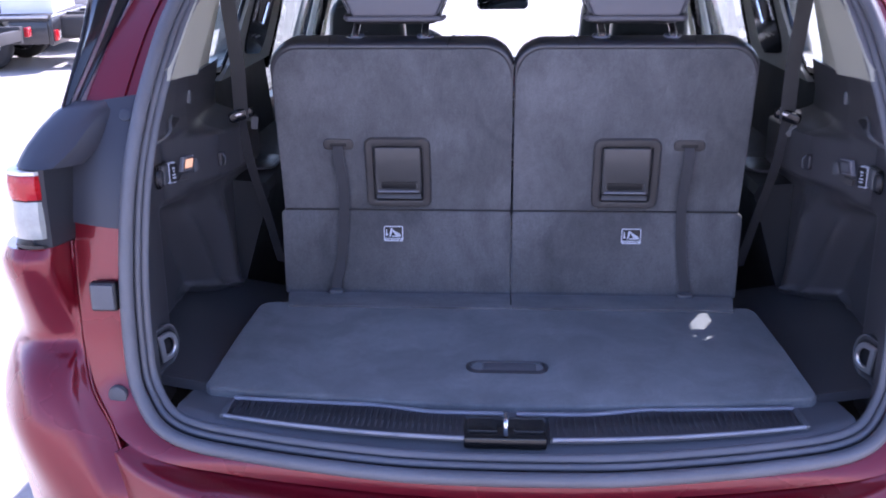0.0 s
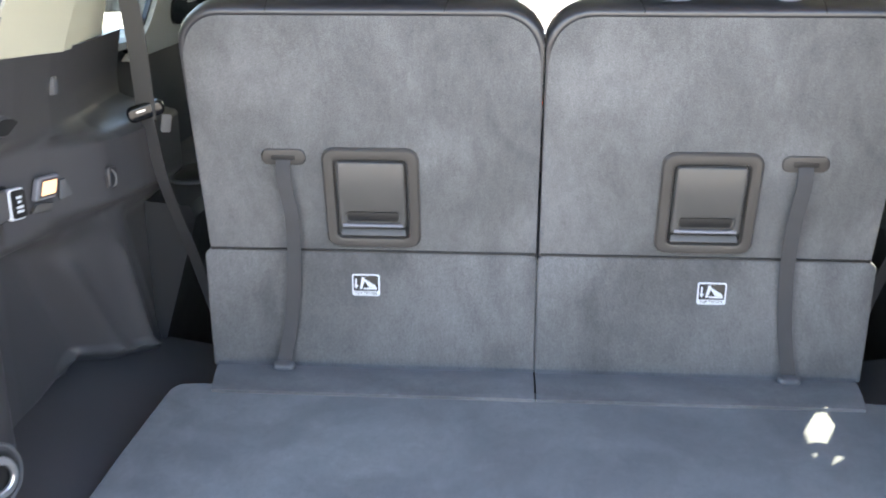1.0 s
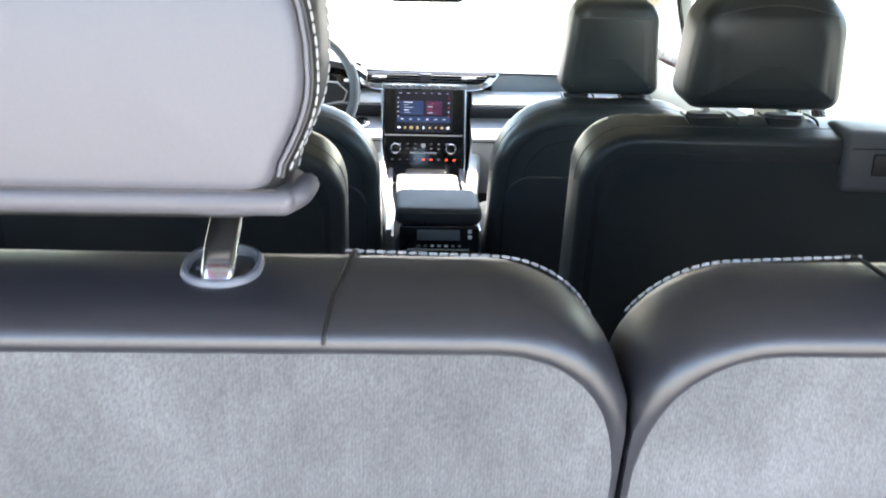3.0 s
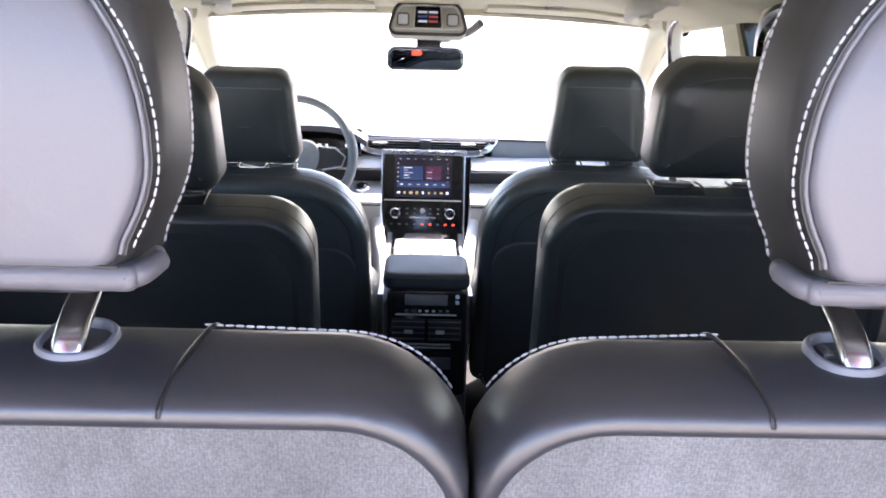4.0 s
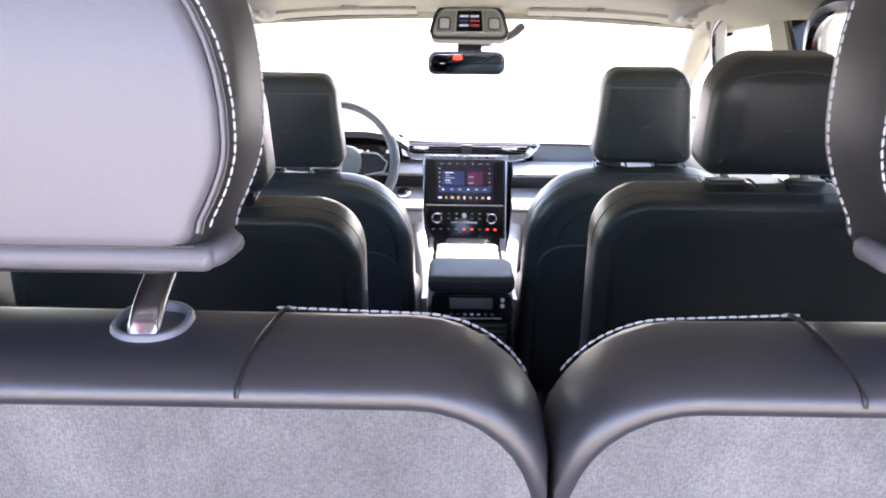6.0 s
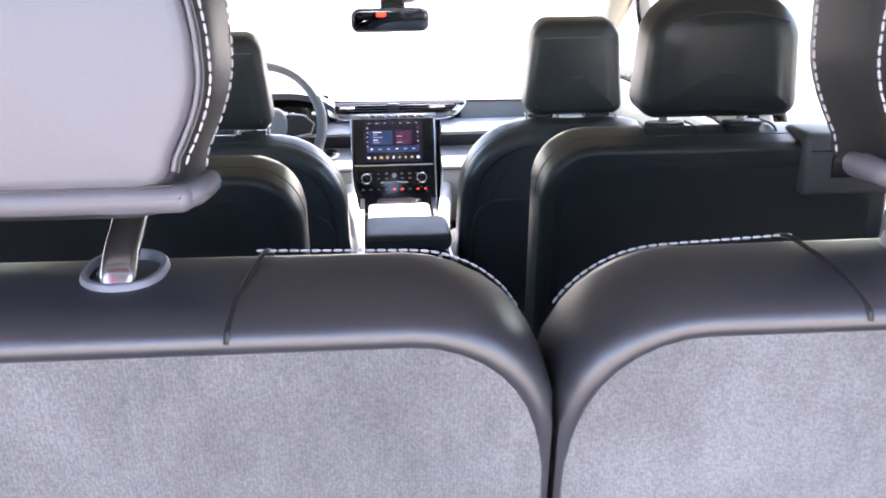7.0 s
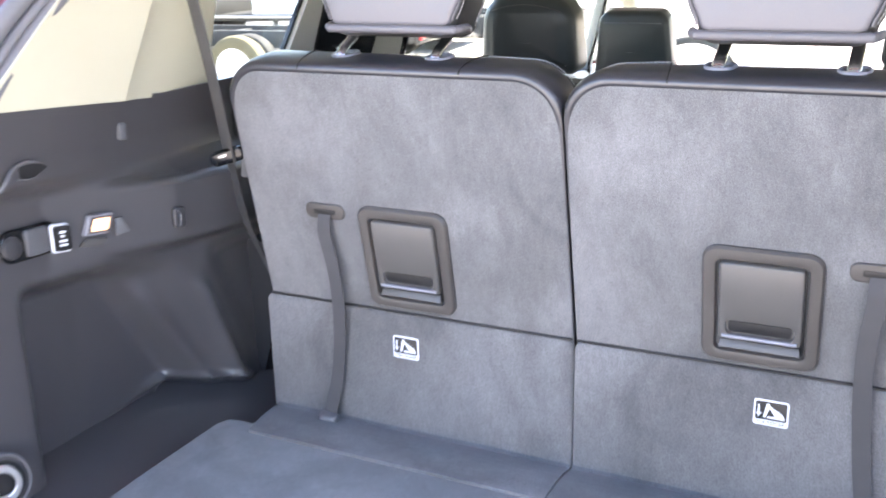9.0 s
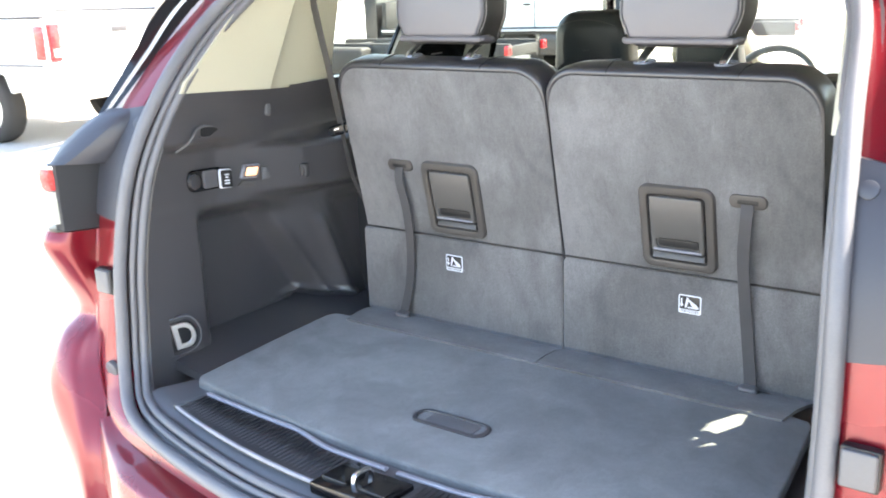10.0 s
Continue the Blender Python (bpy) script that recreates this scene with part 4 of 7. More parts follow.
def load_side(s):
    trim = thing("side_trim_panel", (s * 0.68, 2.5, 0.80), "black moulded plastic load bay side trim with pocket, lamp and switch", "side trim", "load bay side trims")

    def fn(u, v):
        y0 = seal_y(v)
        y = y0 + (2.86 - y0) * u
        return mirror((-side_x(y, v), y, v), s)
    part("moulding", sheet(fn, span(0, 1, 116), span(0.765, 1.398, 116), 0.03, (s, 0, 0)), TRIM_BLACK, trim)
    # floor strip beside the board
    part("floor_strip", sheet(lambda u, v: mirror((-(0.50 + 0.27 * v), 2.25 + 0.59 * u, 0.812 + 0.02 * u + 0.045 * v), s), span(0, 1, 10), span(0, 1, 8), 0.02, (0, 0, -1)), TRIM_BLACK, trim)
    # grab slot: a black plate as the hollow's shade, under a thin curved lip
    def on(y, z, off=0.0):
        return mirror((-side_x(y, z) + off, y, z), s)
    m = Matrix.Translation(on(2.372, 1.311, 0.002)) @ pose(0, 0, 0, 0, 0, s * -80)
    kx = 1 if s < 0 else -1
    slot = part("grab_slot", plate([(kx * x, z) for x, z in ((-0.024, -0.004), (-0.014, -0.011), (0.006, -0.009), (0.026, 0.004), (0.018, 0.009), (-0.006, 0.011), (-0.020, 0.007))], m, 0.003, 0.001), DEEP_BLACK, trim, "grab hollow shaded by a black plate")
    part("slot_lip", tube(spline([on(*q, 0.004) for q in ((2.308, 1.272), (2.322, 1.295), (2.342, 1.316), (2.368, 1.3235), (2.397, 1.317))], 5), 0.0030, 6), PLASTIC_GREY, slot)
    part("slot_lip", tube(spline([on(*q, 0.004) for q in ((2.397, 1.317), (2.384, 1.304), (2.366, 1.300), (2.350, 1.303))], 5), 0.0018, 6), PLASTIC_GREY, slot)
    # switch plate, switch and lamp
    def face_m(y, z, push=0.0):
        a = (side_x(y + 0.01, z) - side_x(y - 0.01, z)) / 0.02
        turn = math.degrees(math.atan(a))
        return Matrix.Translation(mirror((-side_x(y, z) + push, y, z), s)) @ pose(0, 0, 0, 0, 0, -s * (90 + turn) if s > 0 else 90 + turn)
    m = face_m(2.385, 1.207, 0.002)
    part("switch_surround", plate(rrect(0.105, 0.046, 0.018), m, 0.006, 0.003), GLOSS, trim)
    part("outlet_cap", disc(face_m(2.348, 1.207, 0.006), 0.016, 0.008, 18, 0.003), PLASTIC, trim, "round black outlet cap")
    part("switch_blank", plate(rrect(0.040, 0.038, 0.005), face_m(2.392, 1.208, 0.008), 0.006, 0.002), PLASTIC_GREY, trim)
    sw = part("fold_switch", plate(rrect(0.030, 0.042, 0.006), face_m(2.434, 1.204, 0.006), 0.007, 0.002), LABEL_WHITE, trim, "white-framed seat folding switch")
    part("switch_face", plate(rrect(0.0255, 0.037, 0.004), face_m(2.434, 1.204, 0.0125), 0.002, 0.0008), DEEP_BLACK, sw)
    for dz, w in ((0.009, 0.010), (0.003, 0.006), (-0.004, 0.012), (-0.010, 0.012)):
        part("switch_mark", plate(rrect(w, 0.0035, 0.001, 2), face_m(2.434, 1.204 + dz, 0.0142), 0.001, 0.0004), LABEL_WHITE, sw)
    lamp = part("bay_lamp", plate([(x + 0.35 * z * (1 if s < 0 else -1), z) for x, z in rrect(0.040, 0.030, 0.003)], face_m(2.492, 1.215, 0.004), 0.008, 0.002), BRIGHT_LIP, trim, "small lit load bay lamp with a pale frame")
    lean = 0.35 if s < 0 else -0.35
    part("lamp_well", plate([(x + lean * z, z) for x, z in rrect(0.033, 0.024, 0.002)], face_m(2.492, 1.215, 0.0115), 0.001, 0.0003), PLASTIC, lamp)
    part("lamp_lens", plate([(x + lean * z, z) for x, z in rrect(0.026, 0.018, 0.002)], face_m(2.492, 1.215, 0.0125), 0.002, 0.0008), LAMP_GLOW if s < 0 else PLASTIC_GREY, lamp, "warm glowing lens" if s < 0 else "")
    part("lamp_shell", plate([(-0.026, -0.006), (0.012, -0.010), (0.018, 0.002), (-0.014, 0.005)], face_m(2.488, 1.190, 0.003), 0.004, 0.0015), BEZEL_LIGHT, trim)
    part("lamp_shell", plate([(-0.010, -0.014), (0.012, -0.010), (0.002, 0.014), (-0.008, 0.012)], face_m(2.528, 1.207, 0.003), 0.004, 0.0015), PLASTIC_GREY, trim)
    m = face_m(2.618, 1.207, 0.002)
    part("small_hook", plate(rrect(0.022, 0.034, 0.007), m, 0.007, 0.003), PLASTIC, trim)
    line = [m @ Vector(p) for p in ((-0.004, -0.007, 0.012), (-0.004, -0.014, 0.004), (-0.004, -0.012, -0.010), (-0.004, -0.007, -0.012))]
    part("hook_wire", tube(spline(line, 4), 0.0018, 6, (1, 0, 0)), PLASTIC_GREY, trim)
    part("tie_stud", box(s * 0.664, s * 0.690, 2.556, 2.572, 1.332, 1.358, 0.004), PLASTIC_GREY, trim)
    # lashing ring: dark plate and a flat D-shaped chrome eye
    m = Matrix.Translation(mirror((-side_x(2.275, 0.893) + 0.004, 2.275, 0.893), s)) @ pose(0, 0, 0, 0, 0, (74 if s < 0 else -74)) @ pose(0, 0, 0, 0, (-9 if s < 0 else 9))
    k = 1 if s < 0 else -1

    def dee(w, h, r):
        return [(k * a, b) for a, b in [(-w / 2, -h / 2), (-w / 2, h / 2)] + [(w / 2 - r + r * math.sin(q), h / 2 * math.cos(q)) for q in span(0, math.pi, 12)]]
    ring_base = part("lashing_plate", plate(grow(dee(0.070, 0.076, 0.030), 0.004), m, 0.006, 0.003), PLASTIC, trim)
    part("plate_rim", tube([m @ Vector((x, -0.006, z)) for x, z in dee(0.074, 0.080, 0.032)], 0.0022, 6, (0, 1, 0), True), PLASTIC_GREY, ring_base)
    # shade of the plate's hollow, laid on as thin black
    part("plate_hollow", plate(dee(0.060, 0.064, 0.026), m @ pose(0, -0.0045, 0), 0.002, 0.0006), DEEP_BLACK, ring_base)
    oo, ii = dee(0.046, 0.056, 0.022), [(x + k * 0.0015, z) for x, z in dee(0.024, 0.035, 0.014)]
    rings = [[m @ pose(0, -0.010, 0, 0, 0, k * -10) @ Vector((x, y, z)) for x, z in o] for o, y in ((grow(oo, -0.001), 0.003), (oo, 0.001), (oo, -0.002), (grow(oo, -0.002), -0.004), (grow(ii, 0.002), -0.004), (ii, -0.002), (ii, 0.001), (grow(ii, 0.001), 0.003))]
    part("lashing_ring", loft(rings + [rings[0]], caps=False), SATIN, ring_base, "bright chrome lashing ring")
    # pale upper trim of the rear pillar
    pil = thing("rear_pillar_trim", (s * 0.66, 2.5, 1.39), "pale cream plastic rear pillar trim above the black panel", "pillar trim", "rear pillar trims")

    def fp(u, v):
        y0, y1 = seal_y(v) - 0.004, 2.552 + 0.22 * (v - 1.39)
        y = y0 + (y1 - y0) * u
        x = 0.616 + 0.026 * u + 0.006 * math.sin(math.pi * u) - (0.20 + 0.10 * u) * max(0, v - 1.40)
        return mirror((-x, y, v), s)
    part("rear_face", sheet(fp, span(0, 1, 14), span(1.392, 1.70, 16), 0.02, (s, 0, 0)), CREAM, pil)

    def ff(u, v):
        y0, y1 = 2.548 + 0.22 * (v - 1.39), 2.790 - 0.04 * (v - 1.39)
        x = 0.643 + 0.045 * u ** 0.6 - 0.28 * max(0, v - 1.40)
        return mirror((-x, y0 + (y1 - y0) * u, v), s)
    part("window_face", sheet(ff, span(0, 1, 12), span(1.392, 1.70, 16), 0.02, (s, 0, 0)), CREAM, pil)
    part("belt_outlet", pillow(rrect(0.062, 0.060, 0.02), Matrix.Translation(mirror((-0.622, 2.668, 1.612), s)) @ pose(0, 0, 0, 0, 0, s * -60), 0.04, 0.015), CREAM_GREY, pil, "pale grey belt outlet cover")
    # seat belt: webbing, tongue and its stop
    belt = thing("seat_belt", (s * 0.61, 2.72, 1.27), "taupe grey seat belt hanging beside the third row", "seat belt", "third row belts")
    line = spline([mirror(p, s) for p in ((-0.604, 2.660, 1.590), (-0.600, 2.671, 1.52), (-0.597, 2.694, 1.41), (-0.604, 2.727, 1.280))], 6)
    part("webbing", sweep(line, [(-0.021, -0.0007), (0.021, -0.0007), (0.021, 0.0007), (-0.021, 0.0007)], (s * 0.45, -0.89, 0)), WEBBING, belt)
    line = spline([mirror(p, s) for p in ((-0.604, 2.727, 1.280), (-0.594, 2.745, 1.17), (-0.578, 2.80, 1.04), (-0.56, 2.85, 0.90))], 6)
    part("lower_webbing", sweep(line, [(-0.014, -0.0007), (0.014, -0.0007), (0.014, 0.0007), (-0.014, 0.0007)], (s * 0.45, -0.89, 0)), WEBBING_DARK, belt)
    m = Matrix.Translation(mirror((-0.604, 2.724, 1.290), s)) @ pose(0, 0, 0, 8, s * 16, s * -20)
    part("tongue_grip", plate(rrect(0.058, 0.024, 0.010), m, 0.012, 0.004), GLOSS, belt)
    part("tongue_plate", plate(rrect(0.015, 0.004, 0.001), m @ pose(-0.006, -0.011, 0.004), 0.003, 0.001), CHROME, belt, "bright steel buckle tongue")
    part("tongue_tip", plate(rrect(0.016, 0.030, 0.004), m @ pose(0.022, -0.006, -0.028, 0, 24), 0.003, 0.001), PLASTIC_GREY, belt)
    # side of the third row: black wall, sill below the glass, armrest with its hollow
    rest = thing("armrest_panel", (s * 0.70, 3.1, 0.46), "black plastic third row side trim with armrest and hollow", "side trim", "third row side trims")
    rings = []
    for y in span(2.83, 3.48, 16):
        q = 0.02 * math.sin((y - 2.85) * 4)
        row = [(0.70, 0.46), (0.665, 0.80), (0.60 - q, 1.00), (0.575, 1.085), (0.585, 1.105), (0.66, 1.112), (0.705, 1.14), (0.722, 1.30), (0.728, 1.352), (0.745, 1.368), (0.79, 1.37), (0.80, 0.46)]
        rings.append([mirror((-x, y, z), s) for x, z in row])
    part("wall", loft(rings), CABIN_PANEL, rest)
    # ledge coloured pale grey to carry the bright sheen along its top
    part("window_ledge", sheet(lambda u, v: mirror((-(0.706 + 0.07 * v), 2.60 + 0.62 * u, 1.372 - 0.006 * u + 0.004 * v), s), span(0, 1, 8), span(0, 1, 4), 0.012, (0, 0, -1)), CREAM_GREY, rest)
    m = Matrix.Translation(mirror((-0.628, 3.02, 1.112), s)) @ pose(0, 0, 0, -90)
    part("cup_rim", plate(rrect(0.075, 0.16, 0.036), m, 0.006, 0.003), PLASTIC_GREY, rest)
    # no real depth: a black plate gives the armrest hollow its shade
    part("cup_hollow", plate(rrect(0.060, 0.145, 0.028), m @ pose(0, -0.0045, 0), 0.002, 0.0008), DEEP_BLACK, rest)


for side in (-1, 1):
    load_side(side)


# ---------------------------------------------------------------- third row seats
REAR["on"] = False
COLLAR_Y = 0.045
LEAN_SEAT = math.degrees(math.atan(0.205))


def text_mesh(words, size, m):
    cu = bpy.data.curves.new("words", "FONT")
    cu.body, cu.size, cu.align_x, cu.align_y, cu.extrude = words, size, "CENTER", "CENTER", 0.0002
    ob = bpy.data.objects.new("words", cu)
    scene.collection.objects.link(ob)
    bpy.context.view_layer.update()
    me = bpy.data.meshes.new_from_object(ob.evaluated_get(bpy.context.evaluated_depsgraph_get()))
    bpy.data.objects.remove(ob)
    b = bmesh.new()
    b.from_mesh(me)
    b.transform(m @ pose(0, 0, 0, 90))
    return b


def head_outline(foot, wide, z0, zm, top, n, r):
    """A head restraint's outline: a narrow foot with small corners, widest low down, then one long round over the top."""
    right = [(foot - r + r * math.sin(a), z0 + r - r * math.cos(a)) for a in span(0, math.pi / 2, 5)]
    right += [(foot + (wide - foot) * math.sin(0.5 * math.pi * f), z0 + r + (zm - z0 - r) * f) for f in span(0.2, 1.0, 5)]
    for k in range(1, 13):
        z = zm + (top - zm) * math.sin(0.5 * math.pi * k / 12)
        right.append((wide * max(0.0, 1 - ((z - zm) / (top - zm)) ** n) ** (1 / n), z))
    return right[:-1] + [(0.0, top)] + [(-x, z) for x, z in reversed(right[:-1])]


def third_row_seat(s):
    x0, x1 = (-0.0045 if s < 0 else 0.0075), 0.507
    w, xc = x1 - x0, s * 0.5 * (x0 + x1)
    seat = thing("third_row_seat", (xc, 2.74, 0.46), "upright third row seat, grey cloth back and black leather top", "car seat", "third row seats")
    m = Matrix.Translation((xc, 2.690, 1.080)) @ pose(0, 0, 0, LEAN_SEAT)     # x across, z up the back, -y to the load bay
    top = 0.381
    out = [(x, z + (top - 0.23) / 2) for x, z in rrect(w, top + 0.23, 0.062, 8, 0.01)]
    # leather shell: rounded over the top, square edge at the cloth; its far crest falls towards the gap between the seats
    xs = (-0.126 if s < 0 else 0.131) - xc

    def crest_fall(x, y):
        f = min(1.0, max(0.0, (-s * x + s * xs) / (w / 2 + s * xs)))
        return (0.0040 if s < 0 else 0.0065) * ss(0.012, 0.060, y) * f
    rings = []
    for y, g in ((0.0, -0.0078), (-0.0052, -0.0074), (-0.0070, -0.0052), (-0.0072, -0.0020), (-0.0060, 0.0010), (-0.0035, 0.0034), (0.001, 0.0052), (0.008, 0.0064), (0.018, 0.0070), (0.04, 0.006), (0.060, 0.003), (0.072, -0.003), (0.080, -0.014), (0.084, -0.03), (0.086, -0.10)):
        o = grow(out, g)
        rings.append([m @ Vector((max(-w / 2, min(w / 2, x)) if abs(g) and g > 0 else x, y * ss(0.27, 0.345, z) if y < 0 else y, z - crest_fall(x, y) * ss(0.2, 0.33, z))) for x, z in o])
    part("shell", loft(rings), LEATHER, seat, "black leather seat top and sides")
    # cushion, mostly hidden
    part("cushion", pillow([(x, z) for x, z in rrect(w - 0.02, 0.46, 0.05)], Matrix.Translation((xc, 3.02, 0.90)) @ pose(0, 0, 0, 84), 0.16, 0.05), LEATHER, seat)
    part("seat_base", box(xc - 0.22, xc + 0.22, 2.80, 3.20, 0.46, 0.83, 0.02), PLASTIC, seat)
    # cloth on the back, down to the flap
    cl = grow([(x, z + top / 2) for x, z in rrect(w, top, 0.067, 8, 0.004)], -0.001)
    rings = []
    for y, g in ((0.002, 0.0), (-0.003, 0.0), (-0.0044, -0.0008), (-0.005, -0.0026)):
        rings.append([m @ Vector((x, y, z)) for x, z in grow(cl, g)])
    part("back_cloth", loft(rings), CLOTH, seat, "brushed grey cloth seat back, nap lying in streaks")
    # flap over the hinge: upright panel, then a fold to the floor board
    fm = Matrix.Translation((xc, 2.6905, 0))
    fw = w + 0.002
    fo = [(x + s * (0.007 if s * x > 0 else 0), z + 0.980) for x, z in rrect(fw, 0.200, 0.014, 5, 0.004)]
    part("lower_flap", plate(fo, fm, 0.0105, 0.005), CLOTH, seat, "grey cloth flap over the seat hinge")
    # thin black box draws the shadow line over the flap's top edge
    part("flap_shadow_line", box(xc - w / 2 + 0.002, xc + w / 2 - 0.002, 2.681, 2.689, 1.0785, 1.0825, 0.001, 1), DEEP_BLACK, seat)
    rings = []
    for y, z in ((2.684, 0.892), (2.676, 0.8835), (2.655, 0.8885), (2.62, 0.8895), (2.588, 0.886), (2.574, 0.884)):
        wide = w - 0.020 * (2.684 - y) / 0.11
        rings.append([Vector((s * (x0 + a * wide), y, z + b)) for a, b in ((0, -0.006), (1, -0.006), (1, 0), (0.75, 0.0008), (0.5, 0), (0.25, 0.0008), (0, 0))])
    REAR["on"] = True
    part("hinge_fold", loft(rings), CLOTH, seat)
    REAR["on"] = False
    # fold-down handle: frame, cup, lever
    cxh = (-0.245 if s < 0 else 0.2525) - xc
    hm = m @ pose(cxh, -0.005, 0.094)
    bo, bi = rrect(0.144, 0.166, 0.019, 6), rrect(0.108, 0.130, 0.008, 6)
    rings = [[hm @ Vector((x, y, z)) for x, z in o] for o, y in ((bo, 0.003), (bo, -0.004), (grow(bo, -0.003), -0.0075), (grow(bi, 0.006), -0.0085), (grow(bi, 0.002), -0.007), (bi, -0.001), (bi, 0.002))]
    bez = part("handle_frame", loft(rings, caps=False), BEZEL, seat, "taupe plastic release handle frame")
    part("handle_cup", plate(bi, hm @ pose(0, 0.002, 0), 0.002, 0.0006), DEEP_BLACK, bez)
    lev = rrect(0.1015, 0.109, 0.006, 5)
    lev = [(x, z + 0.0075) for x, z in lev]
    hol = [(x, z - 0.030) for x, z in rrect(0.084, 0.022, 0.007, 5, 0.009)]
    rings = [[hm @ Vector((x, y, z)) for x, z in o] for o, y in ((lev, 0.0), (lev, -0.006), (grow(lev, -0.001), -0.0078), (grow(lev, -0.0028), -0.0085), (grow(hol, 0.002), -0.0085), (hol, -0.0078), (grow(hol, -0.001), -0.003))]
    rings.append([hm @ Vector((x * 0.9, -0.0012 if z > -0.032 else -0.004, z)) for x, z in grow(hol, -0.0035)])
    lever = part("release_lever", loft(rings), BEZEL_LIGHT, bez, "pale taupe release lever with a finger hollow")
    # black floor paints the shade inside the finger hollow
    part("hollow_floor", plate(grow(hol, -0.0035), hm @ pose(0, -0.0030, 0), 0.0014, 0.0004), DEEP_BLACK, lever)
    lip = [hm @ Vector((x, -0.0090, -0.0425)) for x in span(-0.0455, 0.0455, 9)]
    part("lever_lip", tube(lip, 0.0026, 8, (0, 1, 0)), BRIGHT_LIP, lever)
    part("cup_edge", plate([(-0.050, -0.0055), (0.050, -0.0055), (0.048, 0.0055), (-0.048, 0.0055)], hm @ pose(0, -0.003, -0.0575, -38), 0.003, 0.001), BEZEL_LIGHT, bez, "pale sloping lower edge of the cup")
    # label
    lx = (-0.2605 if s < 0 else 0.2735) - xc
    lm = Matrix.Translation((xc + lx, 2.6805, 1.0255 - (0.0 if s < 0 else 0.001)))
    lab = part("tether_label", plate(rrect(0.044, 0.036, 0.004, 4), lm, 0.0014, 0.0005), LABEL_WHITE, seat, "small black and white tether label")
    part("label_field", plate([(x, z + 0.003) for x, z in rrect(0.039, 0.0255, 0.002, 3)], lm @ pose(0, -0.0012, 0), 0.0006, 0.0002), DEEP_BLACK, lab)
    b = bmesh.new()
    pic = lm @ pose(0, -0.0017, 0.003)
    plate([(-0.0168, 0.008), (-0.0142, 0.008), (-0.0142, -0.003), (-0.0112, -0.003), (-0.0155, -0.0095), (-0.0190, -0.003), (-0.0168, -0.003)], pic, 0.0004, 0.0001, 1, bm=b)
    plate([(-0.0098, -0.0095), (-0.0062, -0.0095), (-0.0010, 0.0070), (-0.0026, 0.0105), (-0.0062, 0.0100)], pic, 0.0004, 0.0001, 1, bm=b)
    for q in range(5):
        plate(rrect(0.0020, 0.0190 - 0.0026 * q, 0.0008, 2), pic @ pose(0.0012 + 0.0033 * q, 0, 0.0010 - 0.0014 * q, 0, -34), 0.0004, 0.0001, 1, bm=b)
    plate(rrect(0.0028, 0.0210, 0.0008, 2), pic @ pose(0.0065, 0, -0.0086, 0, 90), 0.0004, 0.0001, 1, bm=b)
    part("label_pictogram", b, LABEL_WHITE, lab)
    part("label_words", text_mesh("TOP TETHER", 0.0062, lm @ pose(0, -0.0016, -0.0138)), DEEP_BLACK, lab)
    # tether strap: slot with surround, webbing and its lower anchor
    sx = (-0.374 if s < 0 else 0.383) - xc
    sm = m @ pose(sx, -0.005, 0.161)
    sl = part("strap_slot", plate(rrect(0.066, 0.025, 0.011), sm, 0.004, 0.002), BEZEL, seat)
    part("slot_hole", plate(rrect(0.036, 0.008, 0.002), sm @ pose(0, -0.0035, 0.0), 0.0015, 0.0004), DEEP_BLACK, sl)
    a = -0.018 if s < 0 else 0.014
    pts = [sm @ Vector((0, -0.004, -0.003)), sm @ Vector((0, -0.014, -0.03)), Vector((xc + sx + 0.4 * a * -1, 2.655, 1.14)), Vector((xc + sx - 0.004 * s, 2.668, 1.06)), Vector((xc + sx + 0.3 * a, 2.672, 0.97)), Vector((xc + sx + a, 2.664, 0.905)), Vector((xc + sx + a, 2.655, 0.893))]
    strap = part("tether_strap", sweep(spline(pts, 8), [(-0.0108, -0.0008), (0.0108, -0.0008), (0.0108, 0.0008), (-0.0108, 0.0008)], (0, -1, 0.1)), WEBBING_DARK, seat, "dark grey webbing tether strap")
    part("strap_anchor", pillow(rrect(0.036, 0.020, 0.009), Matrix.Translation((xc + sx + a, 2.655, 0.893)) @ pose(0, 0, 0, -80), 0.012, 0.005), PLASTIC_GREY, strap)
    # seams and white stitching over the top
    xs = (-0.126 if s < 0 else 0.131) - xc
    for q, lean in ((xs, 0.006 * -s), (2 * ((-0.2545 if s < 0 else 0.2545) - xc) - xs, 0.006 * s)):
        line = [m @ Vector((q - lean * 0.9, -0.0066, top - 0.001)), m @ Vector((q - lean * 0.8, -0.0035, top + 0.0034)), m @ Vector((q - lean * 0.4, 0.018, top + 0.0070)), m @ Vector((q + lean * 0.2, 0.040, top + 0.0062)), m @ Vector((q + lean * 0.7, 0.060, top + 0.0032)), m @ Vector((q + lean, 0.072, top - 0.0028)), m @ Vector((q + lean, 0.081, top - 0.0148))]
        part("top_seam", tube(spline(line, 4), 0.0013, 6, (1, 0, 0)), DEEP_BLACK, seat)
    run = []
    inner = w / 2 - 0.006
    for k in range(30):
        f = k / 29
        x = (xs if s < 0 else -xs) + (inner - (xs if s < 0 else -xs)) * f
        z = top + 0.0012
        r = 0.058
        if x > w / 2 - r:
            d = (x - (w / 2 - r)) / r
            z -= r * (1 - math.sqrt(max(0.0, 1 - d * d)))
        run.append(m @ Vector((x if s < 0 else -x, 0.0665, z - crest_fall(x if s < 0 else -x, 0.0665))))
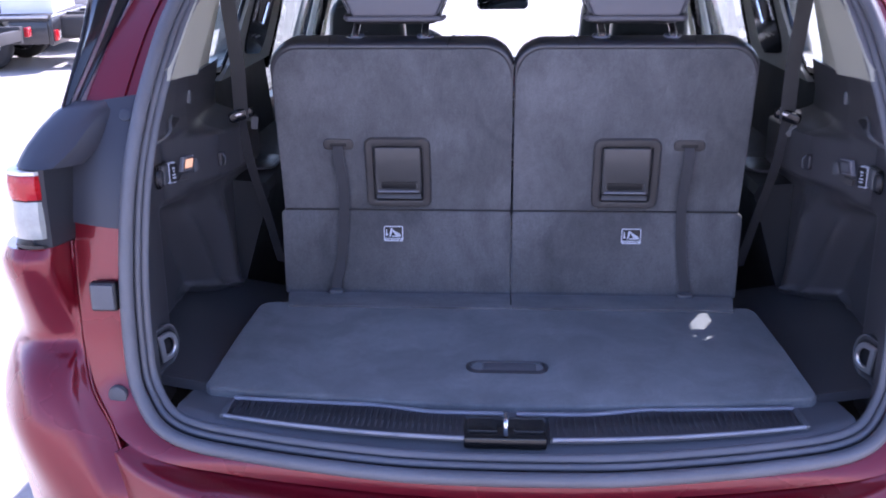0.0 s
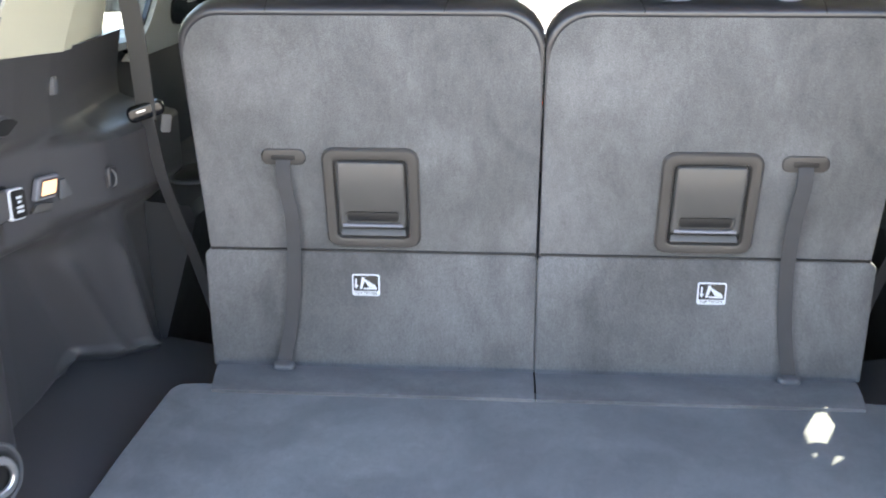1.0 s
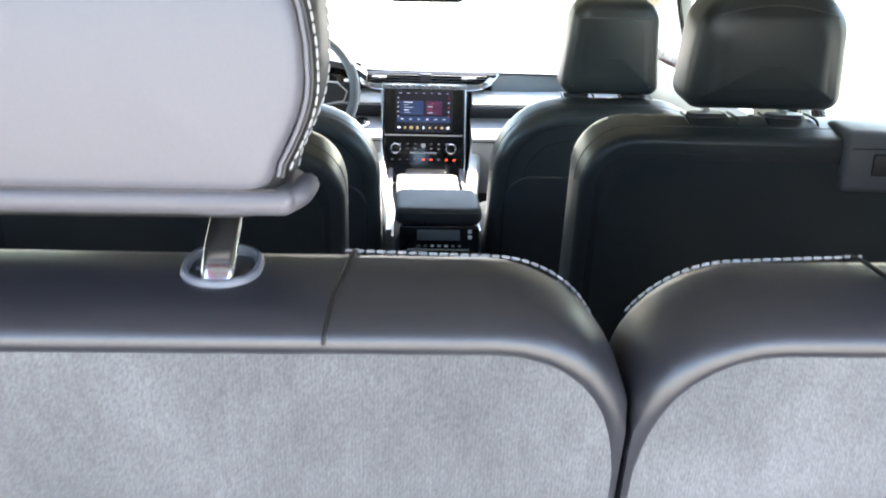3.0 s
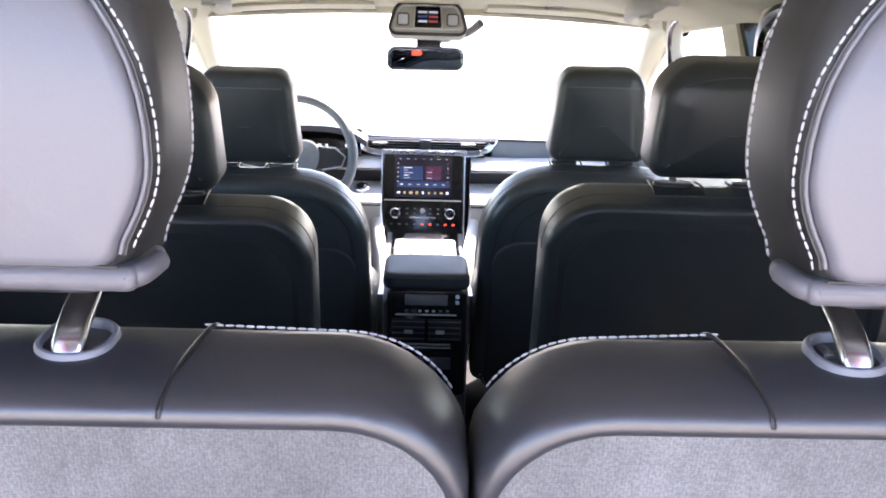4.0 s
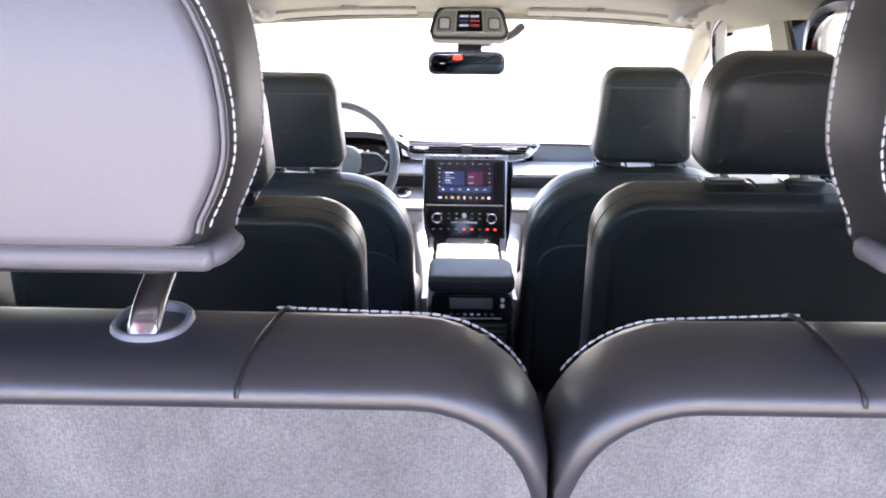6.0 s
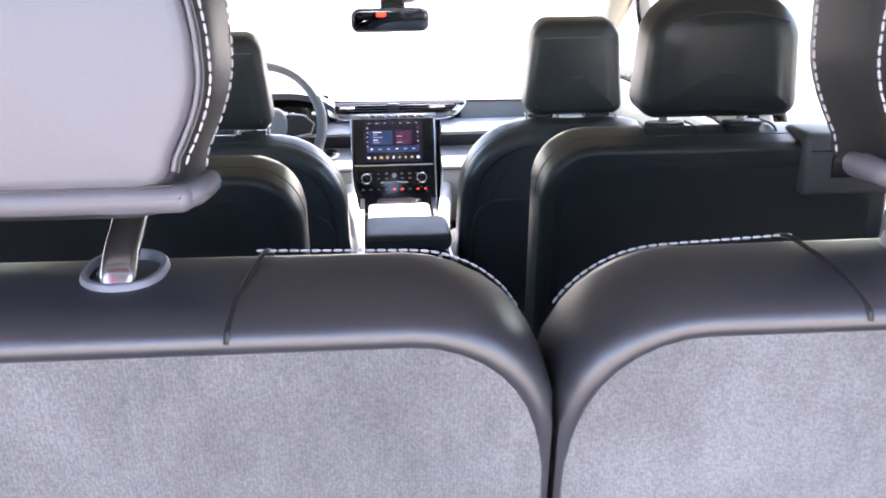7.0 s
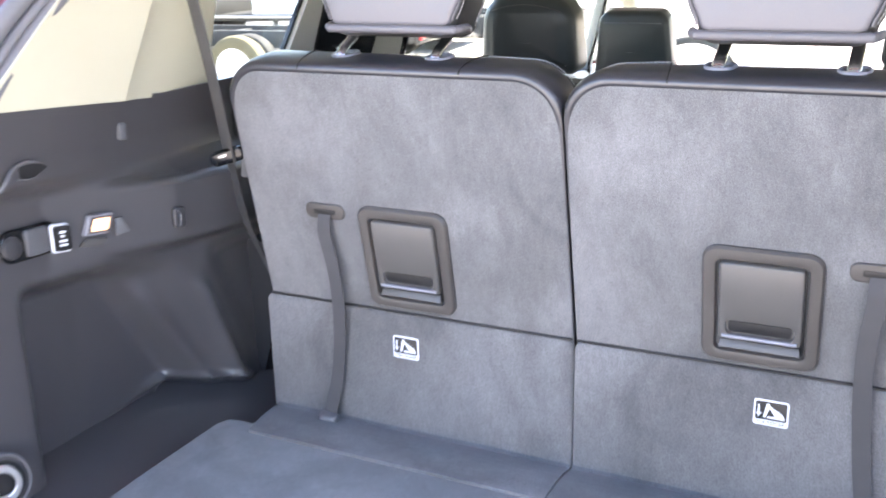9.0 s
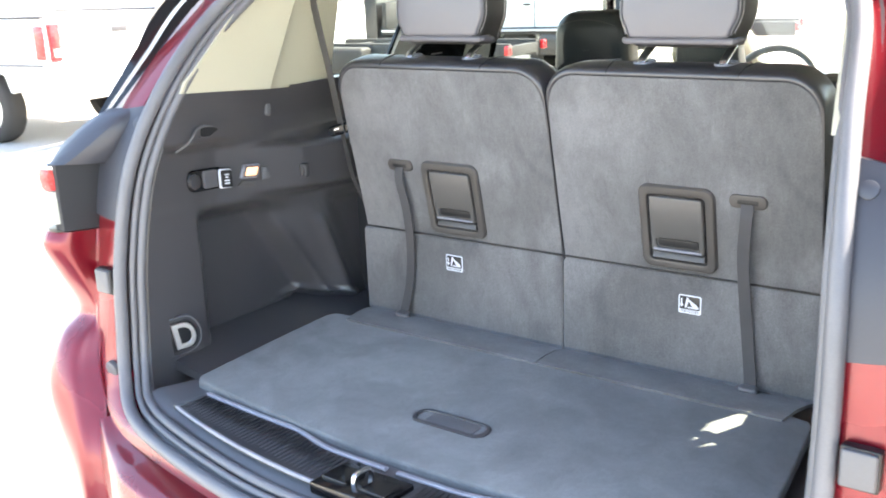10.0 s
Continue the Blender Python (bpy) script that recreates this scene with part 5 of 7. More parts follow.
    part("stitching", stitches(run, 0.0044, 0.0007, 0.00065), THREAD, seat, "white contrast stitching")
    # head restraint
    hx = -0.2445 if s < 0 else 0.2545
    hm = Matrix.Translation((hx, 2.632, 1.4952)) @ pose(0, 0, 0, -4)          # -y: its back
    def bowed(bm):
        """The head restraint's back curls forward towards its top."""
        for v in bm.verts:
            v.co.y += 1.9 * max(0.0, v.co.z - 1.583) ** 2
        return bm
    out = head_outline(0.096, 0.1100, -0.001, 0.066, 0.190, 2.5, 0.022)
    head = part("head_restraint", bowed(pillow(out, hm @ pose(0, 0.052, 0), 0.102, 0.018, 0.002, 0.036)), HEAD_LEATHER, seat, "black leather head restraint with a grey back")
    panel = head_outline(0.0925, 0.1042, 0.013, 0.062, 0.169, 2.1, 0.014)
    part("back_panel", bowed(plate(panel, hm @ pose(0, 0.008, 0), 0.0105, 0.007, 4, 0.003)), VINYL, head, "pale grey smooth vinyl back panel")
    lip = [(x * (1 + 0.9 * max(0, z)), z + 0.0094) for x, z in rrect(0.200, 0.0120, 0.0056, 6)]
    part("lower_lip", pillow(lip, hm @ pose(0, 0.027, 0.0), 0.056, 0.0055, 0.0, 0.0055), VINYL_DARK, head, "grey vinyl underside lip")
    for side in (-1, 1):
        tab = [hm @ Vector((side * x, y, z)) for x, y, z in ((0.084, 0.0045, 0.0092), (0.094, 0.0055, 0.0096), (0.100, 0.0100, 0.0108), (0.102, 0.0180, 0.0122), (0.103, 0.026, 0.0130))]
        part("lip_tab", sweep(spline(tab, 4), circle(0.0054, 10)), VINYL_DARK, head)
    spread = [(a[0] + (b[0] - a[0]) * f / 6, a[1] + (b[1] - a[1]) * f / 6) for a, b in zip(out, out[1:] + out[:1]) for f in range(6)]

    def rim_y(x, z):
        """Depth of the head restraint's rounded rim just outside the panel."""
        inset = min((Vector((x, z)) - Vector(p)).length for p in spread)
        c = max(0.0, 1 - inset / 0.018)
        return 0.001 + 0.018 * (1 - math.sqrt(max(0.0, 1 - c * c))) - 0.0012

    def round_the_back(y, outline, low):
        run = [hm @ Vector((x, min(y, rim_y(x, z)) if y < 0.01 else y, z)) for x, z in outline if z > low]
        return sorted(run, key=lambda p: math.atan2(p.x - hx, p.z - 1.585))
    part("head_stitching", bowed(stitches(round_the_back(0.0062, grow(panel, 0.0056), 0.018), 0.0042, 0.0008, 0.0006)), THREAD, head)
    part("head_stitching", bowed(stitches(round_the_back(0.0685, grow(out, 0.0003), 0.010), 0.0042, 0.0012, 0.0006)), THREAD, head)
    part("head_welt", bowed(tube(round_the_back(0.002, grow(panel, 0.0015), 0.020), 0.0012, 6, (0, 1, 0))), VINYL_DARK, head)
    part("head_groove", bowed(tube(round_the_back(0.0035, grow(panel, 0.0034), 0.018), 0.0009, 6, (0, 1, 0))), DEEP_BLACK, head)
    part("lip_groove", tube([hm @ Vector((x, -0.0002, 0.0155)) for x in span(-0.092, 0.092, 15)], 0.0007, 6, (0, 1, 0)), DEEP_BLACK, head)
    hx = -0.2545 if s < 0 else 0.2600
    for q in (-0.0735, 0.0735):
        px = hx + q
        foot = m @ Vector((px - xc, COLLAR_Y, top + 0.0052))
        col = rrect(0.0365, 0.042, 0.0172, 6)
        cm = Matrix.Translation(foot) @ pose(0, 0, 0, LEAN_SEAT - 96)
        rings = [[cm @ Vector((x, y, z)) for x, z in o] for o, y in ((grow(col, 0.0008), 0.004), (col, -0.001), (grow(col, -0.0008), -0.0020), (grow(col, -0.0026), -0.0022), (grow(col, -0.0036), -0.0008), (grow(col, -0.0040), 0.005))]
        collar = part("post_collar", loft(rings, caps=False), COLLAR, seat, "pale grey plastic post collar")
        part("collar_well", plate(grow(col, -0.0037), cm @ pose(0, 0.006, 0), 0.0035, 0.0005), DEEP_BLACK, collar)
        part("collar_latch", box(px - 0.012, px - 0.006, foot.y - 0.004, foot.y + 0.010, foot.z - 0.006, foot.z + 0.001, 0.001), PLASTIC, collar)
        bend = [foot + Vector((0, y, z)) for y, z in ((-0.0170, -0.013), (-0.0160, -0.006), (-0.0115, 0.002), (-0.001, 0.010), (0.015, 0.017), (0.028, 0.026), (0.033, 0.040), (0.034, 0.066))]
        rings = []
        run = spline(bend, 4)
        for i, p in enumerate(run):
            way = (run[min(i + 1, len(run) - 1)] - run[max(i - 1, 0)]).normalized()
            u = Vector((1, 0, 0)).cross(way)
            f = min(1.0, 0.42 + 0.085 * i)
            rings.append([p + Vector((1, 0, 0)) * a * f + u * b * min(1.0, 0.5 + 0.2 * i) for a, b in rrect(0.0155, 0.0088, 0.0040, 4)])
        part("post", loft(rings), CHROME, seat, "polished chrome post, bent and flattened")
    return seat


third_row_seat(-1)
third_row_seat(1)


# ---------------------------------------------------------------- second row and front seats
def shoulder_outline(w, h, r, waist):
    """A seat back's outline: rounded shoulders, drawn in a little lower down."""
    out = []
    for x, z in rrect(w, h, r, 9, 0.03):
        f = (z + h / 2) / h
        k = 1 - waist * math.sin(math.pi * min(1, max(0, 1 - f))) * 0.5
        out.append((x * k, z))
    return out


def cabin_seat(name, xc, y, z_low, z_top, w, r, lean, head_w, head_h, head_z0, head_y, post_gap, label, group, belt_box=0, head_dx=0.0):
    seat = thing(name, (xc, y + 0.25, 0.46), label, "car seat", group)
    h = z_top - z_low
    m = Matrix.Translation((xc, y + 0.07, (z_low + z_top) / 2)) @ pose(0, 0, 0, lean)
    out = shoulder_outline(w, h, r, 0.10)
    part("backrest", pillow(out, m, 0.145, 0.030 if name == "front_seat" else 0.012, 0.004, 0.06), CABIN_LEATHER, seat, "black leather backrest")
    front = name == "front_seat"
    drop = 0.15 if front else 0.0
    pan = [(x, z - drop / 2 - 0.008) for x, z in shoulder_outline(w - 0.068, h - drop, 0.075, 0.08)] if drop else [(x, z - 0.004) for x, z in grow(out, -0.018)]
    part("back_panel", plate(pan, m @ pose(0, -0.066, 0), 0.012 if front else 0.007, 0.008 if front else 0.004, 3), CABIN_PANEL, seat, "black seat back panel")
    edge = [m @ Vector((x, -0.069, z)) for x, z in grow(pan, 0.005)]
    part("back_welt", tube(edge, 0.0030 if front else 0.0018, 6, (0, 1, 0), True), CABIN_LEATHER if front else CABIN_PANEL, seat)
    edge = [m @ Vector((x, -0.028, z)) for x, z in grow(out, -0.0005) if z > -h * 0.42]
    edge = sorted(edge, key=lambda p: math.atan2(p.x - xc, p.z - (z_low + z_top) / 2))
    part("side_piping", tube(edge, 0.0014, 6, (0, 1, 0)), WEBBING, seat)
    if front:
        # seams that follow the shoulders, and short pleats on the bolsters
        for inset, low in ((0.034, 0.02), (0.072, 0.10)):
            run = [m @ Vector((x, -0.0735, z)) for x, z in grow(out, -inset) if z > h * low]
            run = sorted(run, key=lambda p: math.atan2(p.x - xc, p.z - (z_low + z_top) / 2))
            part("shoulder_seam", tube(run, 0.0016, 6, (0, 1, 0)), DEEP_BLACK, seat)
        for side in (-1, 1):
            for k in range(3):
                run = [m @ Vector((side * (w * 0.30 + 0.016 * k + 0.035 * f), -0.0738 - 0.001 * f, h * (0.16 - 0.03 * k) - 0.052 * f)) for f in span(0, 1, 5)]
                part("pleat", tube(run, 0.0010, 6, (0, 1, 0)), DEEP_BLACK, seat)
    else:
        latch = part("latch_recess", plate(rrect(0.058, 0.060, 0.006), m @ pose(0.010, -0.0725, -h * 0.5 + 0.395), 0.003, 0.001), PLASTIC, seat, "black latch housing in the seat back")
        part("latch_hollow", plate(rrect(0.036, 0.022, 0.003), m @ pose(0.010, -0.0750, -h * 0.5 + 0.405), 0.0012, 0.0004), DEEP_BLACK, latch)
        part("latch_tab", plate(rrect(0.034, 0.012, 0.002), m @ pose(0.010, -0.0750, -h * 0.5 + 0.382), 0.003, 0.001), GLOSS, latch)
    part("cushion", pillow(rrect(w - 0.02, 0.50, 0.06), Matrix.Translation((xc, y + 0.36, 0.74)) @ pose(0, 0, 0, 84), 0.17, 0.05), CABIN_LEATHER, seat)
    part("seat_base", box(xc - 0.19, xc + 0.19, y + 0.12, y + 0.58, 0.46, 0.68, 0.02), PLASTIC, seat)
    hm = Matrix.Translation((xc + head_dx, head_y, head_z0 + head_h / 2)) @ pose(0, 0, 0, lean * 0.5)
    taper = 0.22 if front else 0.17
    ho = [(x * (1.0 - taper * max(0, (z + head_h / 2) / head_h - 0.12) ** 1.7), z) for x, z in rrect(head_w, head_h, 0.040 if front else 0.058, 9, 0.024)]
    head = part("head_restraint", pillow(ho, hm, 0.105, 0.026, 0.010), CABIN_LEATHER, seat, "black leather head restraint")
    rise = head_h / 2 - (0.034 if front else 0.018)
    line = [hm @ Vector((x, -0.0545 - 0.004 * (1 - (x / (head_w * 0.36)) ** 2), rise - (0.25 if front else 2.2) * x * x)) for x in span(-head_w * 0.36, head_w * 0.36, 17)]
    part("head_seam", tube(line, 0.0014, 6), PLASTIC_GREY if front else WEBBING, head)
    for q in (-post_gap / 2, post_gap / 2):
        part("post", tube([Vector((xc + q, head_y + 0.004, z_top - 0.02)), Vector((xc + q, head_y, head_z0 + 0.03))], 0.0066, 10, (0, 1, 0)), CHROME, seat, "chrome post")
        part("post_collar", pillow(rrect(0.060, 0.034, 0.016), Matrix.Translation((xc + q, head_y - 0.002, z_top - 0.001)) @ pose(0, 0, 0, -90), 0.010, 0.004), PLASTIC, seat)
        for dx in (-0.036, 0.036):
            part("collar_pleat", tube(spline([(xc + q + dx, head_y - 0.052, z_top - 0.012), (xc + q + dx * 1.04, head_y - 0.03, z_top + 0.0005), (xc + q + dx * 0.98, head_y + 0.01, z_top + 0.002)], 4), 0.0020, 6), DEEP_BLACK, seat)
    if front:
        part("post_bridge", tube([Vector((xc - post_gap / 2, head_y - 0.004, head_z0 - 0.002)), Vector((xc + post_gap / 2, head_y - 0.004, head_z0 - 0.002))], 0.0035, 8), SATIN, seat)
    if belt_box:
        guide = part("belt_exit", box(xc + belt_box * 0.112, xc + belt_box * 0.268, y - 0.056, y + 0.03, z_top - 0.088, z_top + 0.002, 0.010, 3), PLASTIC_GREY, seat, "dark plastic belt exit on the shoulder")
        part("belt_slot", box(xc + belt_box * 0.152, xc + belt_box * 0.270, y - 0.060, y + 0.01, z_top - 0.062, z_top - 0.030, 0.003), DEEP_BLACK, guide)
        part("belt_tongue", box(xc + belt_box * 0.245, xc + belt_box * 0.262, y - 0.066, y - 0.058, z_top - 0.050, z_top - 0.045, 0.001), CHROME, guide)
        part("guide_seam", box(xc + belt_box * 0.120, xc + belt_box * 0.262, y - 0.0575, y - 0.05, z_top - 0.024, z_top - 0.022, 0.0005, 1), DEEP_BLACK, guide)
    return seat


for s in (-1, 1):
    cabin_seat("second_row_seat", 0.418 if s > 0 else -0.430, 3.60, 0.72, 1.344 if s > 0 else 1.313, 0.525, 0.085, 8, 0.232 if s > 0 else 0.240, 0.172 if s > 0 else 0.178, 1.360 if s > 0 else 1.324, 3.655, 0.118,
               "black leather second row captain's chair with head restraint", "second row seats", 1 if s > 0 else 0, 0.012 if s > 0 else -0.004)
    cabin_seat("front_seat", 0.389 if s > 0 else -0.417, 4.44, 0.66, 1.215 if s > 0 else 1.190, 0.555 if s > 0 else 0.585, 0.185, 10, 0.228 if s > 0 else 0.250, 0.216, 1.222 if s > 0 else 1.200, 4.52, 0.135,
               "black leather front seat with a tall head restraint", "front seats", 0, 0.006 if s > 0 else -0.011)

# ---------------------------------------------------------------- centre console
console = thing("centre_console", (0, 4.85, 0.46), "black centre console with padded lid and rear air controls", "console")
rings = []
for y, zt, hw in ((4.395, 0.918, 0.099), (4.42, 0.920, 0.102), (4.56, 0.918, 0.104), (4.60, 0.84, 0.105), (4.9, 0.785, 0.108), (5.30, 0.745, 0.11), (5.46, 0.745, 0.11)):
    rings.append([Vector((x, y, z)) for x, z in ((-hw, 0.46), (-hw, zt - 0.03), (-hw + 0.012, zt - 0.006), (-hw + 0.03, zt), (hw - 0.03, zt), (hw - 0.012, zt - 0.006), (hw, zt - 0.03), (hw, 0.46))])
part("body", loft(rings), PLASTIC, console)
part("armrest_lid", pillow(rrect(0.205, 0.185, 0.03), Matrix.Translation((0, 4.488, 0.941)) @ pose(0, 0, 0, 90), 0.042, 0.016, 0.003), CABIN_PANEL, console, "padded leather armrest lid")
part("lid_seam", tube([Vector((x, 4.3965 + 0.004 * (abs(x) / 0.1) ** 4, 0.9515)) for x in span(-0.094, 0.094, 13)], 0.0018, 6), DEEP_BLACK, console)
part("tray_panel", plate(rrect(0.196, 0.40, 0.02), Matrix.Translation((0, 5.10, 0.776)) @ pose(0, 0, 0, -85), 0.012, 0.005), SATIN, console, "bright silver console trim")
part("cup_tray", plate(rrect(0.12, 0.10, 0.03), Matrix.Translation((0, 5.19, 0.786)) @ pose(0, 0, 0, -85), 0.006, 0.002), GLOSS, console, "gloss black cup tray")
for q in (-0.118, 0.118):
    part("side_trim", loft([[Vector((q + dx, y, z)) for dx, z in ((-0.007, 0.70), (0.007, 0.70), (0.007, zt), (-0.007, zt))] for y, zt in ((4.66, 0.825), (5.1, 0.785), (5.35, 0.78), (5.44, 0.80))]), SATIN, console, "bright silver edge trim")
rear = part("rear_panel", plate(rrect(0.186, 0.262, 0.012), Matrix.Translation((0.002, 4.396, 0.794)), 0.008, 0.004), GLOSS, console, "gloss black rear control panel")
part("climate_display", plate(rrect(0.100, 0.026, 0.003), Matrix.Translation((0.000, 4.388, 0.903)), 0.002, 0.0008), PLASTIC_GREY, rear)
for dx, z in ((0.073, 0.912), (0.073, 0.898)):
    part("button", plate(rrect(0.009, 0.009, 0.002), Matrix.Translation((dx, 4.388, z)), 0.003, 0.001), LABEL_WHITE, rear)
part("display_edge", box(-0.072, 0.072, 4.384, 4.390, 0.8655, 0.8685, 0.001), SATIN, rear)
for k in range(7):
    part("button", plate(rrect(0.008, 0.005, 0.002), Matrix.Translation((-0.046 + 0.016 * k, 4.388, 0.876)), 0.003, 0.001), LABEL_WHITE if k in (2, 3, 4) else PLASTIC_GREY, rear)
part("air_vent", box(-0.080, 0.084, 4.386, 4.390, 0.802, 0.856, 0.002), DEEP_BLACK, rear)
for z in (0.806, 0.820, 0.834, 0.848):
    part("air_slat", box(-0.078, 0.082, 4.380, 4.388, z, z + 0.003, 0.001), PLASTIC, rear)
for dx in (-0.040, 0.034):
    part("air_tab", box(dx - 0.010, dx + 0.010, 4.372, 4.384, 0.824, 0.830, 0.001), SATIN, rear)
part("vent_divider", box(-0.002, 0.006, 4.376, 4.388, 0.802, 0.856, 0.001), GLOSS, rear)
for z in (0.792, 0.784):
    part("display_edge", box(-0.055, 0.060, 4.382, 4.390, z, z + 0.003, 0.001), SATIN, rear)
for dx in (-0.03, 0.036):
    part("socket_cover", plate(rrect(0.05, 0.03, 0.004), Matrix.Translation((dx, 4.388, 0.745)), 0.003, 0.001), PLASTIC, rear)
# bright flanks that run down from the stack to the tray
for q in (-1, 1):
    rings = []
    for y, zt, xo in ((4.70, 0.795, 0.126), (4.95, 0.792, 0.136), (5.15, 0.792, 0.148), (5.28, 0.802, 0.162), (5.36, 0.835, 0.174), (5.41, 0.885, 0.182)):
        rings.append([Vector((q * x, y + dy, z)) for x, dy, z in ((xo - 0.036, 0, zt - 0.03), (xo - 0.034, 0, zt - 0.003), (xo - 0.030, 0, zt), (xo - 0.008, 0, zt - 0.004), (xo, 0, zt - 0.014), (xo, 0, zt - 0.12), (xo - 0.036, 0, zt - 0.12))])
    part("stack_flank", loft(rings), PALE_TRIM, console, "pale trim flank beside the centre stack")
tray = part("tray_cover", plate(rrect(0.13, 0.055, 0.012), Matrix.Translation((-0.004, 5.300, 0.800)) @ pose(0, 0, 0, -70), 0.008, 0.003), GLOSS, console)
for dx in (-0.032, 0.030):
    part("cup_ring", tube([Vector((dx + 0.026 * math.cos(a), 5.18 + 0.030 * math.sin(a), 0.792)) for a in span(0, 2 * math.pi * 19 / 20, 20)], 0.003, 6, (0, 0, 1), True), CHROME, console)

# ---------------------------------------------------------------- dashboard
dash = thing("dashboard", (0, 5.7, 0.75), "black and grey stitched dashboard with a portrait touch screen", "dashboard")


def dash_top(u, v):
    hood = 0.035 * math.exp(-((u + 0.40) / 0.16) ** 2) * math.exp(-((v - 0.12) / 0.15) ** 2)
    return Vector((u, 5.552 + 0.02 * abs(u / 0.73) ** 2 + 0.72 * v, 1.0975 + 0.008 * math.sin(math.pi * min(1, v * 1.2)) - 0.045 * v + hood - 0.012 * abs(u / 0.73) ** 3))


part("top_pad", sheet(dash_top, span(-0.73, 0.73, 61), span(0, 1, 40), 0.03, (0, 0, -1)), DASH_TOP, dash, "soft dark grey dash pad")
part("pad_edge", sweep([dash_top(u, 0.0) + Vector((0, -0.003, -0.004)) for u in span(-0.73, 0.73, 33)], rrect(0.010, 0.009, 0.004, 3)), PLASTIC, dash)
part("core", box(-0.20, 0.20, 5.535, 5.74, 0.70, 1.085, 0.01), PLASTIC, dash)


def dash_band(name, rows, q, x0, x1, material, label=""):
    """A band across the dash on one side; rows of y and z, swept back a little towards the door."""
    rings = []
    for x in span(x0, x1, 14):
        back = 0.05 * max(0.0, (x - 0.15) / 0.57) ** 2
        rings.append([Vector((q * x, y + back, z)) for y, z in rows])
    return part(name, loft(rings), material, dash, label)


for q in (-1, 1):
    dash_band("pad_face", ((5.56, 1.094), (5.549, 1.088), (5.540, 1.040), (5.545, 1.030), (5.62, 1.03), (5.62, 1.09)), q, 0.225, 0.72, DASH_TOP, "blue-grey soft upper dash face")
    dash_band("trim_strip", ((5.545, 1.034), (5.500, 1.024), (5.470, 1.008), (5.466, 1.002), (5.475, 0.999), (5.56, 1.0)), q, 0.152, 0.72, PALE_TRIM, "silver dash trim strip")
    dash_band("recess_line", ((5.470, 0.9985), (5.467, 0.996), (5.470, 0.9925), (5.51, 0.9925), (5.51, 0.998)), q, 0.152, 0.72, CHROME)
    dash_band("recess", ((5.490, 0.9925), (5.498, 0.970), (5.508, 0.950), (5.508, 0.940), (5.60, 0.940), (5.60, 0.992)), q, 0.150, 0.72, LEATHER, "dark stitched recess in the dash")
    dash_band("shelf", ((5.508, 0.948), (5.430, 0.932), (5.385, 0.916), (5.372, 0.906), (5.376, 0.897), (5.50, 0.895)), q, 0.148, 0.72, DASH_FACE, "pale grey lower dash shelf")
    dash_band("shelf_gap", ((5.380, 0.8965), (5.380, 0.892), (5.50, 0.890), (5.50, 0.896)), q, 0.150, 0.72, DEEP_BLACK)
    dash_band("knee_panel", ((5.376, 0.8915), (5.372, 0.880), (5.400, 0.80), (5.45, 0.70), (5.60, 0.70), (5.60, 0.89)), q, 0.150, 0.72, DASH_FACE, "grey knee panel")
    # swept chrome end of the vent band
    wing = [(q * x - 0.004, y, z) for x, y, z in ((0.128, 5.502, 1.052), (0.17, 5.506, 1.052), (0.202, 5.512, 1.060), (0.222, 5.522, 1.078), (0.234, 5.532, 1.096))]
    rings = []
    run = spline(wing, 5)
    for i, p in enumerate(run):
        f = i / (len(run) - 1)
        rings.append([p + Vector((q * a * (0.4 + 1.2 * f), b, c * (1.3 - 0.9 * f))) for a, b, c in ((-0.008, 0, -0.010), (0.008, 0.004, -0.010), (0.008, 0.006, 0.008), (-0.008, 0.002, 0.008), (-0.008, 0.02, 0.0))])
    part("vent_wing", loft(rings), CHROME, dash, "bright swept wing at the vent's end")
vent = part("vent_band", loft([[Vector((x - 0.002, 5.530, z0)), Vector((x - 0.002, 5.526, z0 + 0.004)), Vector((x - 0.002, 5.526, 1.090)), Vector((x - 0.002, 5.532, 1.0945)), Vector((x - 0.002, 5.60, 1.0945)), Vector((x - 0.002, 5.60, z0))] for x, z0 in ((-0.236, 1.084), (-0.215, 1.066), (-0.19, 1.061), (0.19, 1.061), (0.215, 1.066), (0.236, 1.084))]), GLOSS, dash, "slim gloss black air vent band")
for z in (1.0675, 1.0765, 1.0855):
    part("vent_slat", box(-0.205, 0.201, 5.519, 5.540, z, z + 0.0022, 0.0008, 1), PLASTIC_GREY, vent)
part("vent_divider", box(-0.024, 0.014, 5.516, 5.54, 1.062, 1.092, 0.002), PLASTIC, vent)
for dx in (-0.160, 0.140):
    part("vent_tab", box(dx - 0.026, dx + 0.026, 5.508, 5.53, 1.076, 1.084, 0.003), CHROME, vent, "bright vent tab")
part("key_rail", box(-0.150, 0.136, 5.500, 5.54, 1.046, 1.060, 0.003), DASH_FACE, dash)
start = part("start_button", disc(Matrix.Translation((-0.215, 5.442, 0.9355)) @ pose(0, 0, 0, -66), 0.026, 0.010, 24, 0.004), CHROME, dash, "round chrome start button")
part("start_face", disc(Matrix.Translation((-0.215, 5.4385, 0.9445)) @ pose(0, 0, 0, -66), 0.018, 0.004, 20, 0.001), GLOSS, start)
